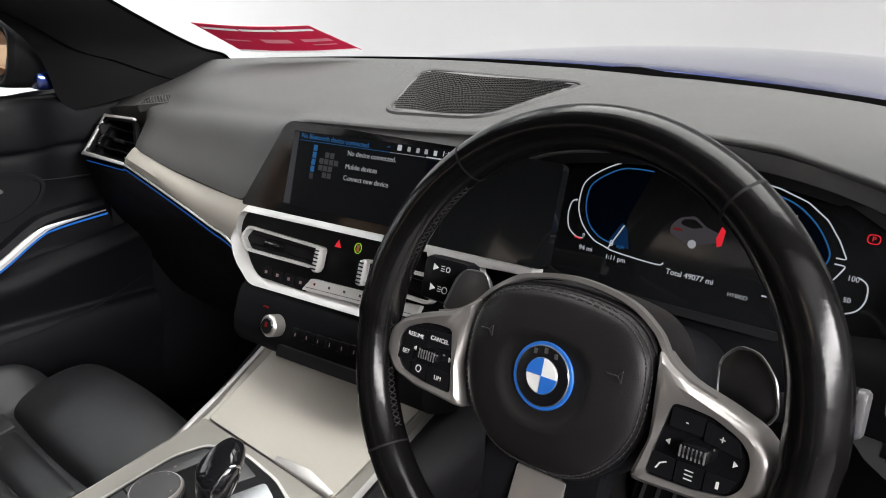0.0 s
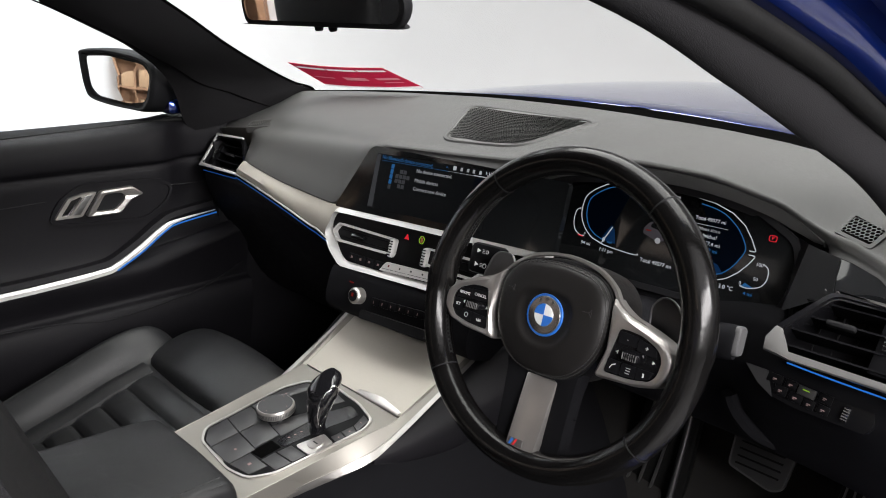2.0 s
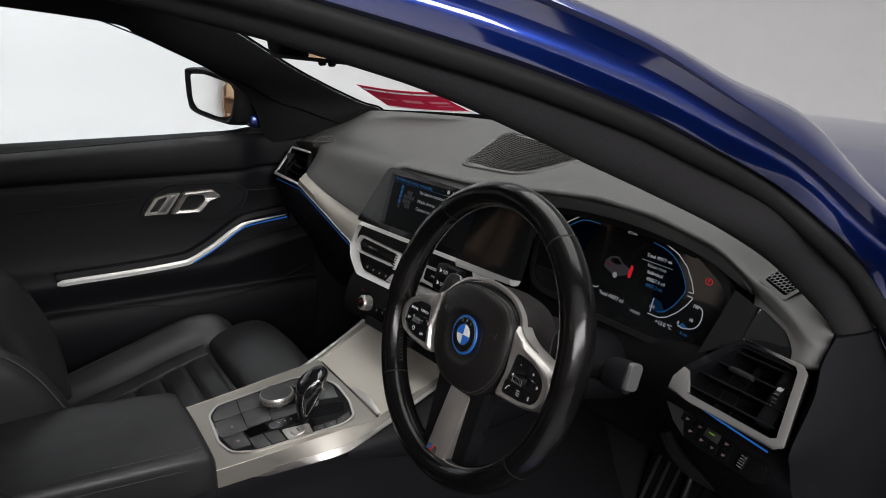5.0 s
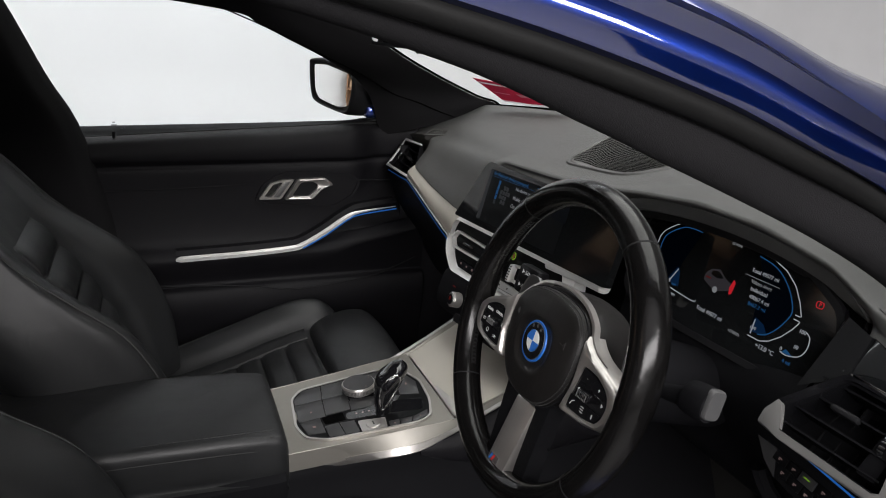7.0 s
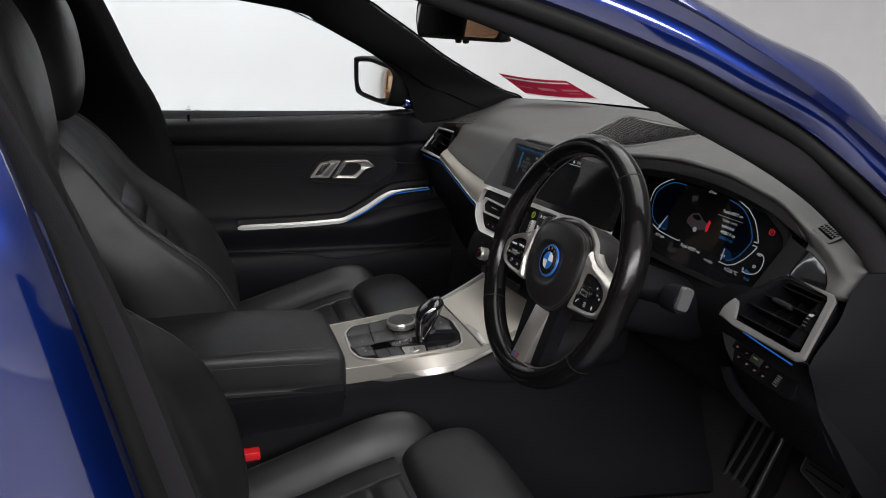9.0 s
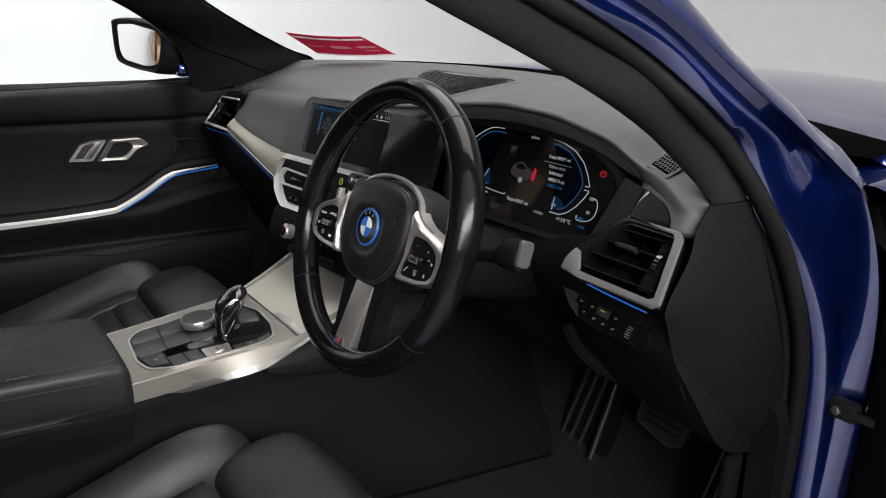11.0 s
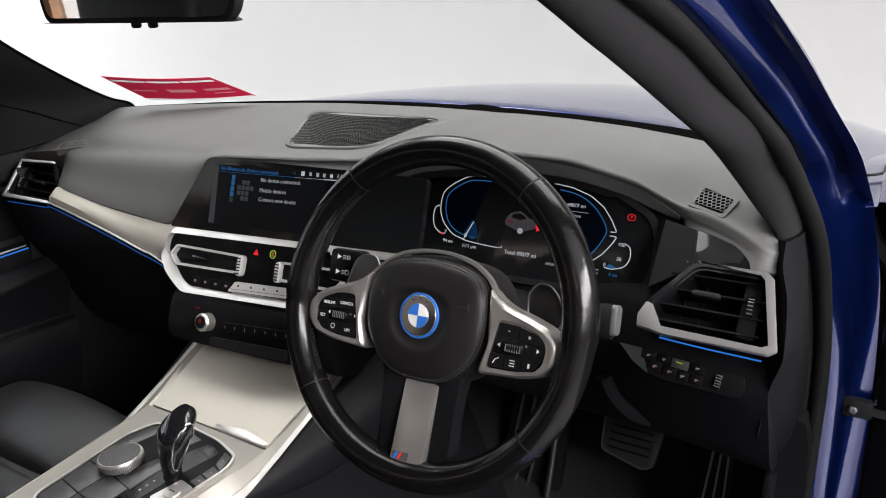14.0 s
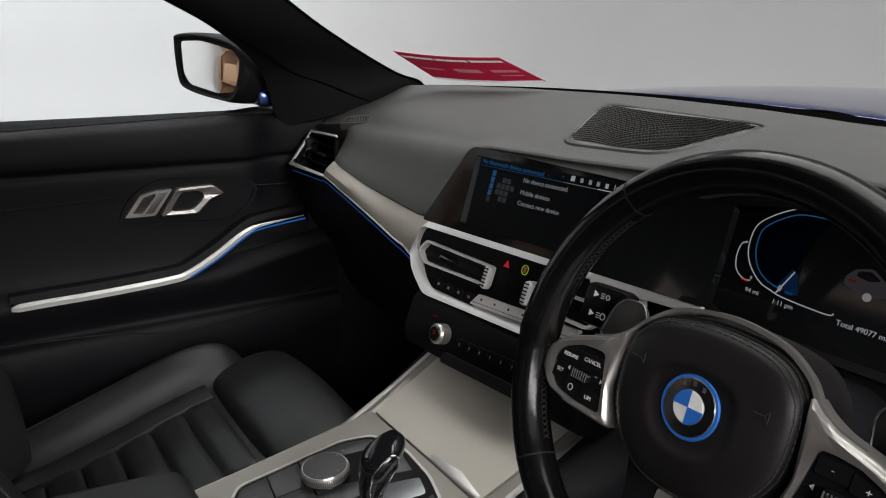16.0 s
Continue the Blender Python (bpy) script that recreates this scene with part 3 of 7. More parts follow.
def end_vent(side):
    """The outer air vent: a silver frame open towards the middle, slats, and a thumbwheel."""
    f = side
    o = Vector((f * 0.64, 0.192, 0.885))
    m = plane_at(o, (1, 0, 0), (0, 0.8, 1))
    outer = [(0.060, -0.048), (0.068, -0.043), (0.051, 0.034), (0.044, 0.040), (-0.029, 0.0415), (-0.070, -0.014), (-0.076, -0.030), (-0.074, -0.044), (-0.045, -0.047)] if f > 0 else [(-0.069, -0.036), (-0.074, 0.047), (0.034, 0.051), (0.097, -0.004), (0.086, -0.033)]
    # counter-clockwise seen from the cabin
    area2 = sum(a[0] * b[1] - b[0] * a[1] for a, b in zip(outer, outer[1:] + outer[:1]))
    if area2 < 0:
        outer = outer[::-1]
    inner = inset2(outer, 0.0052)
    v = thing("air_vent", "black slatted air vent in a silver frame", "air vent", "outer dash vents", at=o)
    ro, ri = round2(outer, 0.012), round2(inner, 0.009)
    if f > 0:
        part("vent_rim", frame_bm(ro, ri, m, -0.004, 0.005), GLOSS, v, "gloss black rim")
        arc = [(-0.029, 0.0418), (0.044, 0.0405), (0.052, 0.034), (0.0685, -0.043), (0.060, -0.0495), (-0.045, -0.0475), (-0.074, -0.0445), (-0.0765, -0.030), (-0.070, -0.0135), (-0.062, -0.016), (-0.058, -0.028), (-0.050, -0.0415), (0.054, -0.0435), (0.0615, -0.039), (0.0455, 0.0315), (0.040, 0.0375), (-0.026, 0.0395)]
        part("vent_frame", plate(arc[::-1], m, 0.0, 0.0055, bevel=0.0022), VENT_DARKENED, v, "satin silver surround in a darkened tone, open on one side")
    else:
        part("vent_rim", frame_bm(ro, ri, m, -0.004, 0.004), GLOSS, v, "gloss black rim")
        arc = [(0.034, 0.0515), (-0.074, 0.0475), (-0.0695, -0.037), (0.086, -0.0345), (0.081, -0.0290), (-0.0640, -0.0310), (-0.0685, 0.0425), (0.034, 0.0465)]
        part("vent_frame", plate(arc, m, 0.0, 0.0055, bevel=0.0011), SILVER, v, "thin satin silver surround")
    part("vent_duct", frame_bm(ri, inset2(ri, 0.003), m, -0.05, 0.002), GLOSS, v, "black duct walls")
    part("vent_back", plate(ri, m, -0.056, -0.05), DARK, v, "black duct back")
    for k in range(4):
        h = -0.030 + 0.019 * k
        a, b = (-0.062 + 0.3 * max(0, h), 0.048) if f > 0 else (-0.048, 0.062 - 0.3 * max(0, h))
        part("slat", plate([(a, h), (b, h), (b, h + 0.002), (a, h + 0.002)], m, -0.034, -0.004), PLASTIC, v)
    for k in range(5):
        h = -0.04 + 0.02 * k
        part("fin", plate([(h, -0.036), (h + 0.0015, -0.036), (h + 0.0015, 0.034), (h, 0.034)], m, -0.048, -0.036), DARK, v)
    part("slider", box((f * -0.012, 0.007, -0.004), (0.030, 0.007, 0.010), 0.003, m), DARK, v, "small black vent slider")
    wx = 0.034 if f > 0 else -0.046
    part("wheel_housing", box((wx, 0.0, -0.016), (0.020, 0.066, 0.02), 0.003, m), PLASTIC, v)
    w = part("thumbwheel", loft([[m @ Vector((wx + x, 0.002 + 0.016 * math.sin(a), -0.0135 + 0.014 * math.cos(a))) for a in np.linspace(-1.3, 1.3, 8)] for x in (-0.0032, 0.0, 0.0032)], 5, 16, False, False), GLOSS, v, "ribbed black thumbwheel")
    for k in range(7):
        a = -0.9 + 0.3 * k
        part("rib", box((0, 0, 0.0142), (0.0056, 0.0013, 0.0012), 0.0003, m @ Matrix.Translation((wx, 0.002, -0.0135)) @ Matrix.Rotation(-a, 4, "X")), GREYMETAL, w)
    return v


end_vent(1), end_vent(-1)

# ---- middle of the dash ----
SM = plane_at((0.0, 0.148, 0.840), (1, 0.09, 0), (0, 0.35, 1))
STACK = thing("centre_stack", "hexagonal silver-framed climate panel in gloss black", "control panel", at=SM.translation)
HEX = [(-0.131, -0.064), (0.150, -0.056), (0.200, -0.012), (0.178, 0.044), (-0.174, 0.036), (-0.183, 0.018), (-0.190, -0.012), (-0.163, -0.042)]
hi = [(-0.125, -0.053), (0.142, -0.045), (0.185, -0.008), (0.166, 0.031), (-0.171, 0.024), (-0.176, 0.010), (-0.176, -0.004), (-0.142, -0.042)]
ho_, hi_ = round2(HEX, 0.010), round2(hi, 0.008)
hm_ = [((a[0] + b[0]) / 2, (a[1] + b[1]) / 2) for a, b in zip(ho_, hi_)]
lip = lambda y, up, low: up if y > 0.012 else low if y < -0.03 else low + (up - low) * (y + 0.03) / 0.042
part("silver_frame", grid([[SM @ Vector((x, y, lip(y, u, w))) for x, y in q] for q, u, w in ((ho_, -0.03, -0.03), (ho_, -0.009, 0.004), (hm_, -0.001, 0.001), (hi_, 0.004, -0.005), (hi_, -0.014, -0.014))], True, True), SILVER, STACK, "narrow satin silver hexagon frame")
part("face", plate(round2(hi, 0.008), SM, -0.03, -0.006), SWITCHBLACK, STACK, "gloss black panel face")


def centre_vent(x0, x1, flip):
    v = thing("air_vent", "black centre air vent ringed in chrome", "air vent", "centre dash vents", at=SM @ Vector(((x0 + x1) / 2, -0.008, 0)))
    o = [(x0, -0.009), (x0 + 0.016, -0.024), (x1, -0.022), (x1, 0.006), (x0 + 0.012, 0.008)]
    if flip:
        o = [(x0 + x1 - x, y) for x, y in o][::-1]
    i = inset2(o, 0.0035)
    part("chrome_ring", frame_bm(round2(o, 0.005), round2(i, 0.004), SM, -0.004, 0.005), SILVER, v, "thin chrome ring")
    part("duct", plate(round2(i, 0.004), SM, -0.0058, -0.0045), DARK, v)
    for h in (-0.014, -0.002):
        part("slat", box(((x0 + x1) / 2 + 0.004, h, -0.002), (x1 - x0 - 0.03, 0.0016, 0.006), 0, SM), PLASTIC, v)
    part("slider", box(((x0 + x1) / 2 - 0.01, -0.008, 0.002), (0.034, 0.006, 0.006), 0.002, SM), GLOSS, v)
    wx = x0 + 0.003 if flip else x1 - 0.003
    w = part("thumbwheel", box((wx, -0.010, 0.004), (0.009, 0.030, 0.014), 0.004, SM), SILVER, v, "ribbed chrome thumbwheel")
    for k in range(6):
        part("rib", box((wx, -0.021 + 0.0044 * k, 0.0112), (0.0088, 0.0016, 0.001), 0, SM), DARK, w)


centre_vent(-0.164, -0.018, False), centre_vent(0.046, 0.160, True)
tri = [(-0.0095, 0.0095), (0.0005, 0.0095), (-0.0045, 0.0185)]
part("hazard_symbol", plate(tri, SM, -0.006, -0.0052), UI_RED, STACK, "lit red hazard triangle", False)
oval = lambda a, b: [(0.0265 + a * math.cos(u), 0.0145 + b * math.sin(u)) for u in np.linspace(0, 2 * math.pi, 18, False)]
part("lock_symbol", frame_bm(oval(0.0054, 0.0064), oval(0.0046, 0.0055), SM, -0.006, -0.0052), UI_GREEN, STACK, "lit green ring symbol", False)
part("lock_mark", box((0.0265, 0.0145, -0.0055), (0.004, 0.008, 0.0006), 0, SM), UI_AMBER, STACK, "", False)
for k in range(4):
    b = part("button", box((-0.108 + 0.0205 * k, -0.0445, -0.003), (0.0195, 0.015, 0.006), 0.0015, SM), PLASTIC, STACK, "small black heater button")
    part("button_mark", box((-0.108 + 0.0205 * k, -0.043, 0.0003), (0.0042, 0.0036, 0.0006), 0, SM), DIMMARK, b, "", False)
part("climate_display", plate(round2([(-0.041, -0.050), (0.130, -0.0425), (0.134, -0.0275), (-0.029, -0.034)], 0.002), SM, -0.006, 0.0015), SILVER, STACK, "pale silver climate bar")
part("climate_lip", plate([(-0.036, -0.0460), (0.130, -0.0385), (0.130, -0.0380), (-0.036, -0.0455)], SM, 0.0015, 0.002), DARK, STACK, "", False)
for k in range(4):
    part("climate_mark", box((-0.022 + 0.024 * k, -0.0395 + 0.0010 * k, 0.0018), (0.003, 0.003, 0.0004), 0, SM), UI_RED2 if k == 0 else GREYPLASTIC, STACK, "", False)
part("lower_body", loft([[(x, 0.175 + 0.09 * x, 0.79), (x, 0.128 + 0.09 * x, 0.782), (x, 0.112 + 0.09 * x, 0.755), (x, 0.106 + 0.09 * x, 0.722), (x, 0.125 + 0.09 * x, 0.700), (x, 0.19 + 0.09 * x, 0.69), (x, 0.26, 0.75)] for x in (-0.140, -0.12, 0.0, 0.14, 0.165)], 16, 24), PLASTIC, STACK, "black radio panel below")
KM = plane_at((-0.066, 0.100, 0.745), (1, 0.09, 0), (0, 0.3, 1))
kn = part("volume_knob", lathe([(0.0, 0.0), (0.0135, 0.0), (0.0135, 0.014), (0.011, 0.017), (0.0, 0.017)], KM @ pose(0.009, 0.004, 0), 24), SPOKE_METAL, STACK, "small silver volume knob")
part("knob_face", lathe([(0.0, 0.0172), (0.0095, 0.0172), (0.009, 0.0185), (0.0, 0.0185)], KM @ pose(0.009, 0.004, 0), 20), GLOSS, kn)
part("knob_mark", box((0.009, 0.006, 0.019), (0.004, 0.006, 0.0006), 0, KM), UI_RED2, kn, "", False)
part("radio_mark", box((-0.012, 0.022, 0.004), (0.010, 0.0022, 0.0006), 0, KM), UI_RED2, STACK, "", False)
for k in range(7):
    b = part("preset_button", box((0.047 + 0.0185 * k, 0.003 + 0.001 * k, 0.0016), (0.0175, 0.012, 0.005), 0.0008, KM), SWITCHBLACK, STACK, "small black preset button")
    part("button_mark", box((0.047 + 0.0185 * k, 0.003 + 0.001 * k, 0.0072), (0.0012, 0.004, 0.0006), 0, KM), DIMMARK, b, "", False)
part("media_slot", plate(round2([(0.02, -0.030), (0.16, -0.026), (0.16, -0.012), (0.02, -0.016)], 0.003), KM, 0.0, 0.006), DARK, STACK, "dark slot above the tray")

# the wide screen and the strip below it
SCM = plane_at((0.075, 0.162, 0.928), (1, 0.09, 0), (0, 0.30, 1))
SCR = thing("display_screen", "wide black infotainment screen showing a phone menu", "screen", at=SCM.translation)
outl = [(-0.232, -0.052), (0.20, -0.044), (0.20, 0.056), (-0.165, 0.060), (-0.176, 0.054)]
part("bezel", plate(round2(outl, 0.006), SCM, -0.012, 0.0), SCREEN, SCR, "glossy black bezel")
part("screen_glow", plate([(-0.157, -0.040), (0.075, -0.036), (0.075, 0.053), (-0.157, 0.049)], SCM, 0.0, 0.0002), UI_BACK, SCR, "faintly lit screen area", False)
part("side_bar", plate([(-0.157, -0.038), (-0.146, -0.038), (-0.149, 0.048), (-0.157, 0.048)], SCM, 0.0002, 0.0004), UI_DIM2, SCR, "", False)
words("No Bluetooth device connected.", SCM @ pose(-0.145, 0.0445, 0.0003), 0.0082, UI_BLUE, SCR, align="LEFT")
part("menu_line", plate([(-0.146, 0.0388), (-0.007, 0.0408), (-0.007, 0.0413), (-0.146, 0.0393)], SCM, 0.0003, 0.0006), UI_BLUE, SCR, "", False)
part("menu_line", plate([(-0.007, 0.0408), (0.040, 0.0415), (0.040, 0.0421), (-0.007, 0.0413)], SCM, 0.0003, 0.0006), INK2, SCR, "", False)
part("menu_line", plate([(0.042, 0.0415), (0.075, 0.042), (0.075, 0.0432), (0.042, 0.0427)], SCM, 0.0003, 0.0006), UI_WHITE, SCR, "", False)
for k, w in enumerate(("No device connected.", "Mobile devices", "Connect new device")):
    words(w, SCM @ pose(-0.068, (0.0325, 0.0175, 0.0045)[k], 0.0003, 0, 0, 1.0), 0.0080, INK2, SCR, align="LEFT")
for k in range(5):
    part("menu_icon", box((-0.1185 + 0.0008 * k * 0, 0.0325 - 0.0082 * k, 0.0004), (0.0058, 0.0070, 0.0004), 0, SCM), UI_BLUE if k < 4 else UI_DIM, SCR, "", False)
for k in range(11):
    cx, cy = ((1, 0), (2, 0), (0, 1), (1, 1), (2, 1), (3, 1), (0, 2), (1, 2), (2, 2), (1, 3), (2, 3))[k]
    part("menu_tile", box((-0.106 + 0.0078 * cx, 0.0265 - 0.0078 * cy, 0.0004), (0.0062, 0.0062, 0.0004), 0, SCM), UI_DIM2, SCR, "", False)
for k, x in enumerate((0.007, 0.020, 0.032, 0.043, 0.055)):
    part("status_icon", box((x - 0.002, 0.0475, 0.0004), (0.0055 if k == 0 else 0.004, 0.0060 if k == 0 else 0.005, 0.0004), 0, SCM), UI_WHITE if k in (0, 4) else INK2, SCR, "", False)
part("status_arrow", plate([(-0.013, 0.0455), (-0.010, 0.048), (-0.007, 0.0455), (-0.010, 0.0468)], SCM, 0.0003, 0.0006), UI_BLUE, SCR, "", False)
words("1:11", SCM @ pose(0.068, 0.048, 0.0003), 0.0075, UI_WHITE, SCR)
part("side_tile", box((0.062, 0.026, 0.0004), (0.034, 0.026, 0.0003), 0, SCM), UI_NIGHT, SCR, "dark blue menu tile", False)
part("silver_bar", loft([[(x, y, z + 0.006), (x, y - 0.006, z + 0.004), (x, y - 0.006, z - 0.010), (x, y + 0.01, z - 0.012), (x, y + 0.012, z + 0.004)] for x, y, z in ((0.140, 0.161, 0.880), (0.19, 0.168, 0.882), (0.23, 0.172, 0.884), (0.262, 0.175, 0.885))], 24, 15), SILVER, DASH, "satin silver bar below the screen")

# ---- instrument cluster ----
CM = plane_at((0.395, 0.263, 0.922), (1, 0.02, 0), (0, 0.25, 1))
CLU = thing("instrument_cluster", "lit digital instrument display with two blue-edged dials", "instrument panel", at=CM.translation)
cl = [(-0.175, -0.055), (-0.155, -0.068), (-0.05, -0.070), (0.110, -0.068), (0.148, -0.056), (0.158, -0.01), (0.148, 0.024), (0.098, 0.050), (-0.10, 0.066), (-0.160, 0.058), (-0.182, 0.02)]
part("glass", plate(round2(cl, 0.012), CM, -0.008, 0.0), SCREEN, CLU, "black display glass")
part("surround", frame_bm(round2(inset2(cl, -0.008), 0.013), round2(cl, 0.012), CM, -0.012, 0.003), DARK, CLU, "matt black cluster surround")
L = [(-0.076, 0.056), (-0.090, 0.0555), (-0.106, 0.053), (-0.125, 0.043), (-0.139, 0.031), (-0.143, 0.018), (-0.142, 0.001), (-0.134, -0.014), (-0.120, -0.026), (-0.108, -0.030), (-0.093, -0.0335), (-0.050, -0.036), (-0.043, -0.033)]
Rr = [(0.020, 0.056), (0.045, 0.053), (0.070, 0.045), (0.088, 0.033), (0.100, 0.018), (0.107, 0.006), (0.108, 0.004), (0.100, 0.004)]
R2 = [(0.100, -0.001), (0.108, -0.001), (0.108, -0.003), (0.103, -0.012), (0.093, -0.025), (0.080, -0.036), (0.068, -0.041), (0.050, -0.041)]
part("dial_outline", stroke(spline(L, 50), 0.0012, CM, 0.0003), UI_WHITE, CLU, "white outline of the speed dial", False)
part("dial_outline", stroke(sharp(Rr, 40), 0.0012, CM, 0.0003), UI_WHITE, CLU, "white outline of the power dial", False)
part("dial_outline", stroke(sharp(R2, 40), 0.0012, CM, 0.0003), UI_WHITE, CLU, "", False)
Li = [(-0.070, 0.050), (-0.088, 0.050), (-0.104, 0.0475), (-0.121, 0.038), (-0.132, 0.028), (-0.135, 0.018), (-0.134, 0.003), (-0.127, -0.012), (-0.114, -0.022), (-0.100, -0.026)]
Ri = [(0.028, 0.049), (0.048, 0.046), (0.064, 0.040), (0.080, 0.028), (0.091, 0.014), (0.095, 0.004), (0.092, -0.006), (0.084, -0.020), (0.073, -0.031), (0.062, -0.035)]
part("dial_fill", plate(Li + [(-0.085, -0.026), (-0.088, 0.0)], CM, 0.0, 0.0002), UI_NIGHT, CLU, "deep blue dial field", False)
part("dial_fill", plate((Ri + [(0.050, -0.030), (0.046, 0.0), (0.040, 0.03)])[::-1], CM, 0.0, 0.0002), UI_NIGHT, CLU, "deep blue dial field", False)
part("dial_glow", stroke(spline(Li, 40), 0.0013, CM, 0.0003), UI_BLUE, CLU, "blue inner edge of the speed dial", False)
part("dial_glow", stroke(spline(Ri, 40), 0.0013, CM, 0.0003), UI_BLUE, CLU, "blue inner edge of the power dial", False)
part("needle_glow", plate([(-0.104, -0.026), (-0.080, -0.028), (-0.086, -0.008), (-0.092, -0.004)], CM, 0.0002, 0.0004), UI_BLUE2, CLU, "", False)
part("needle", stroke([(-0.102, -0.032), (-0.089, -0.006)], 0.0013, CM, 0.0006), UI_WHITE, CLU, "white needle", False)
words("0", CM @ pose(-0.099, -0.026, 0.0006), 0.0088, UI_WHITE, CLU)
words("mph", CM @ pose(-0.089, -0.0275, 0.0006), 0.0048, UI_BLUE, CLU)
words("94 mi", CM @ pose(-0.126, -0.037, 0.0003), 0.0068, UI_WHITE, CLU)
words("1:11 pm", CM @ pose(-0.092, -0.040, 0.0003), 0.0068, UI_WHITE, CLU)
words("Total 49077 mi", CM @ pose(-0.016, -0.040, 0.0003), 0.0074, UI_WHITE, CLU)
words("Total 49077 mi", CM @ pose(0.044, 0.031, 0.0003), 0.0066, UI_WHITE, CLU)
part("text_rule", box((0.043, 0.0235, 0.0004), (0.052, 0.0006, 0.0004), 0, CM), INK2, CLU, "", False)
words("Values since", CM @ pose(0.044, 0.0185, 0.0003), 0.0064, INK2, CLU)
words("Individual", CM @ pose(0.044, 0.010, 0.0003), 0.0068, UI_WHITE, CLU)
words("49067.4 mi", CM @ pose(0.048, 0.001, 0.0003), 0.0068, UI_WHITE, CLU)
words("8467.3 mi", CM @ pose(0.048, -0.007, 0.0003), 0.0068, UI_BLUE, CLU)
part("power_glow", plate([(0.050, -0.036), (0.075, -0.032), (0.066, -0.022), (0.052, -0.018)], CM, 0.0002, 0.0004), UI_BLUE2, CLU, "", False)
part("needle", stroke([(0.053, -0.038), (0.053, -0.020)], 0.0012, CM, 0.0006), UI_WHITE, CLU, "white needle", False)
words("OFF", CM @ pose(0.054, -0.031, 0.0006), 0.0052, UI_WHITE, CLU)
words("+13.0 \u00b0C", CM @ pose(0.078, -0.047, 0.0003), 0.0074, UI_WHITE, CLU)
words("100", CM @ pose(0.116, -0.010, 0.0003), 0.0062, UI_WHITE, CLU)
words("50", CM @ pose(0.115, -0.028, 0.0003), 0.0060, UI_WHITE, CLU)
words("0", CM @ pose(0.098, -0.037, 0.0003), 0.0060, UI_WHITE, CLU)
words("4 mi", CM @ pose(0.110, -0.048, 0.0003), 0.0064, UI_BLUE, CLU)
words("eDrive", CM @ pose(-0.010, 0.052, 0.0003), 0.0060, INK2, CLU)
words("HYBRID", CM @ pose(0.030, -0.047, 0.0003), 0.0052, INK2, CLU)
part("charge_gauge", stroke(spline([(0.120, -0.008), (0.127, -0.013), (0.128, -0.026), (0.122, -0.036), (0.108, -0.041), (0.098, -0.040)], 24), 0.0012, CM, 0.0003), UI_WHITE, CLU, "white charge gauge line", False)
part("charge_fill", plate([(0.100, -0.040), (0.116, -0.040), (0.104, -0.035)], CM, 0.0, 0.0003), UI_BLUE, CLU, "", False)
part("fuel_gauge", stroke(spline([(-0.145, 0.010), (-0.151, 0.007), (-0.153, -0.006), (-0.149, -0.020), (-0.139, -0.027), (-0.131, -0.027)], 24), 0.0012, CM, 0.0003), UI_WHITE, CLU, "white fuel gauge line", False)
part("fuel_warning", stroke([(-0.141, -0.0275), (-0.133, -0.0285)], 0.0014, CM, 0.0005), UI_RED, CLU, "", False)
words("1", CM @ pose(-0.147, 0.009, 0.0003), 0.0048, UI_WHITE, CLU)
words("0", CM @ pose(-0.131, -0.024, 0.0003), 0.0048, UI_WHITE, CLU)
part("car_symbol", plate(round2([(-0.043, -0.004), (-0.020, -0.012), (0.002, -0.004), (0.004, 0.004), (-0.010, 0.008), (-0.022, 0.016), (-0.036, 0.012), (-0.043, 0.004)], 0.003), CM, 0.0, 0.0003), UI_CAR, CLU, "grey car drawing on the display", False)
part("car_window", plate(round2([(-0.034, 0.006), (-0.022, 0.004), (-0.012, 0.007), (-0.022, 0.013), (-0.033, 0.011)], 0.002), CM, 0.0003, 0.0005), SCREEN, CLU, "", False)
part("car_wheel", lathe([(0.0, 0.0), (0.004, 0.0), (0.004, 0.0006), (0.0, 0.0006)], CM @ pose(-0.020, -0.010, 0.0), 14), INK2, CLU, "", False)
part("car_lamp", box((-0.036, 0.001, 0.0005), (0.008, 0.002, 0.0004), 0, CM), UI_RED2, CLU, "", False)
part("open_door_mark", plate([(0.003, -0.008), (0.007, -0.006), (0.008, 0.008), (0.004, 0.011), (0.001, 0.0)], CM, 0.0004, 0.0008), UI_RED, CLU, "red open-door warning", False)
part("brake_lamp", frame_bm(round2([(0.1185, 0.0205), (0.1285, 0.0205), (0.1285, 0.0285), (0.1185, 0.0285)], 0.0036), round2([(0.1193, 0.0213), (0.1277, 0.0213), (0.1277, 0.0277), (0.1193, 0.0277)], 0.0030), CM, 0.0, 0.0006), UI_RED, CLU, "lit red parking brake lamp", False)
words("P", CM @ pose(0.1235, 0.0245, 0.0003), 0.0058, UI_RED, CLU)
va = spline([(0.19, 0.222, 0.975), (0.25, 0.231, 0.997), (0.35, 0.240, 1.007), (0.442, 0.255, 1.002), (0.52, 0.279, 0.979), (0.575, 0.272, 0.952)], 40)
vb = spline([(0.21, 0.270, 0.93), (0.25, 0.283, 0.972), (0.35, 0.284, 0.988), (0.442, 0.284, 0.982), (0.52, 0.276, 0.952), (0.562, 0.268, 0.905)], 40)
lip_end = np.clip((np.arange(40) - 33) / 6.0, 0, 1)
edge_top = [p + (0, -0.0035, 0.003) for p in va]
edge_low = [p + (0, -0.0035 + 0.006 * k, -0.012 + 0.008 * k) for p, k in zip(va, lip_end)]
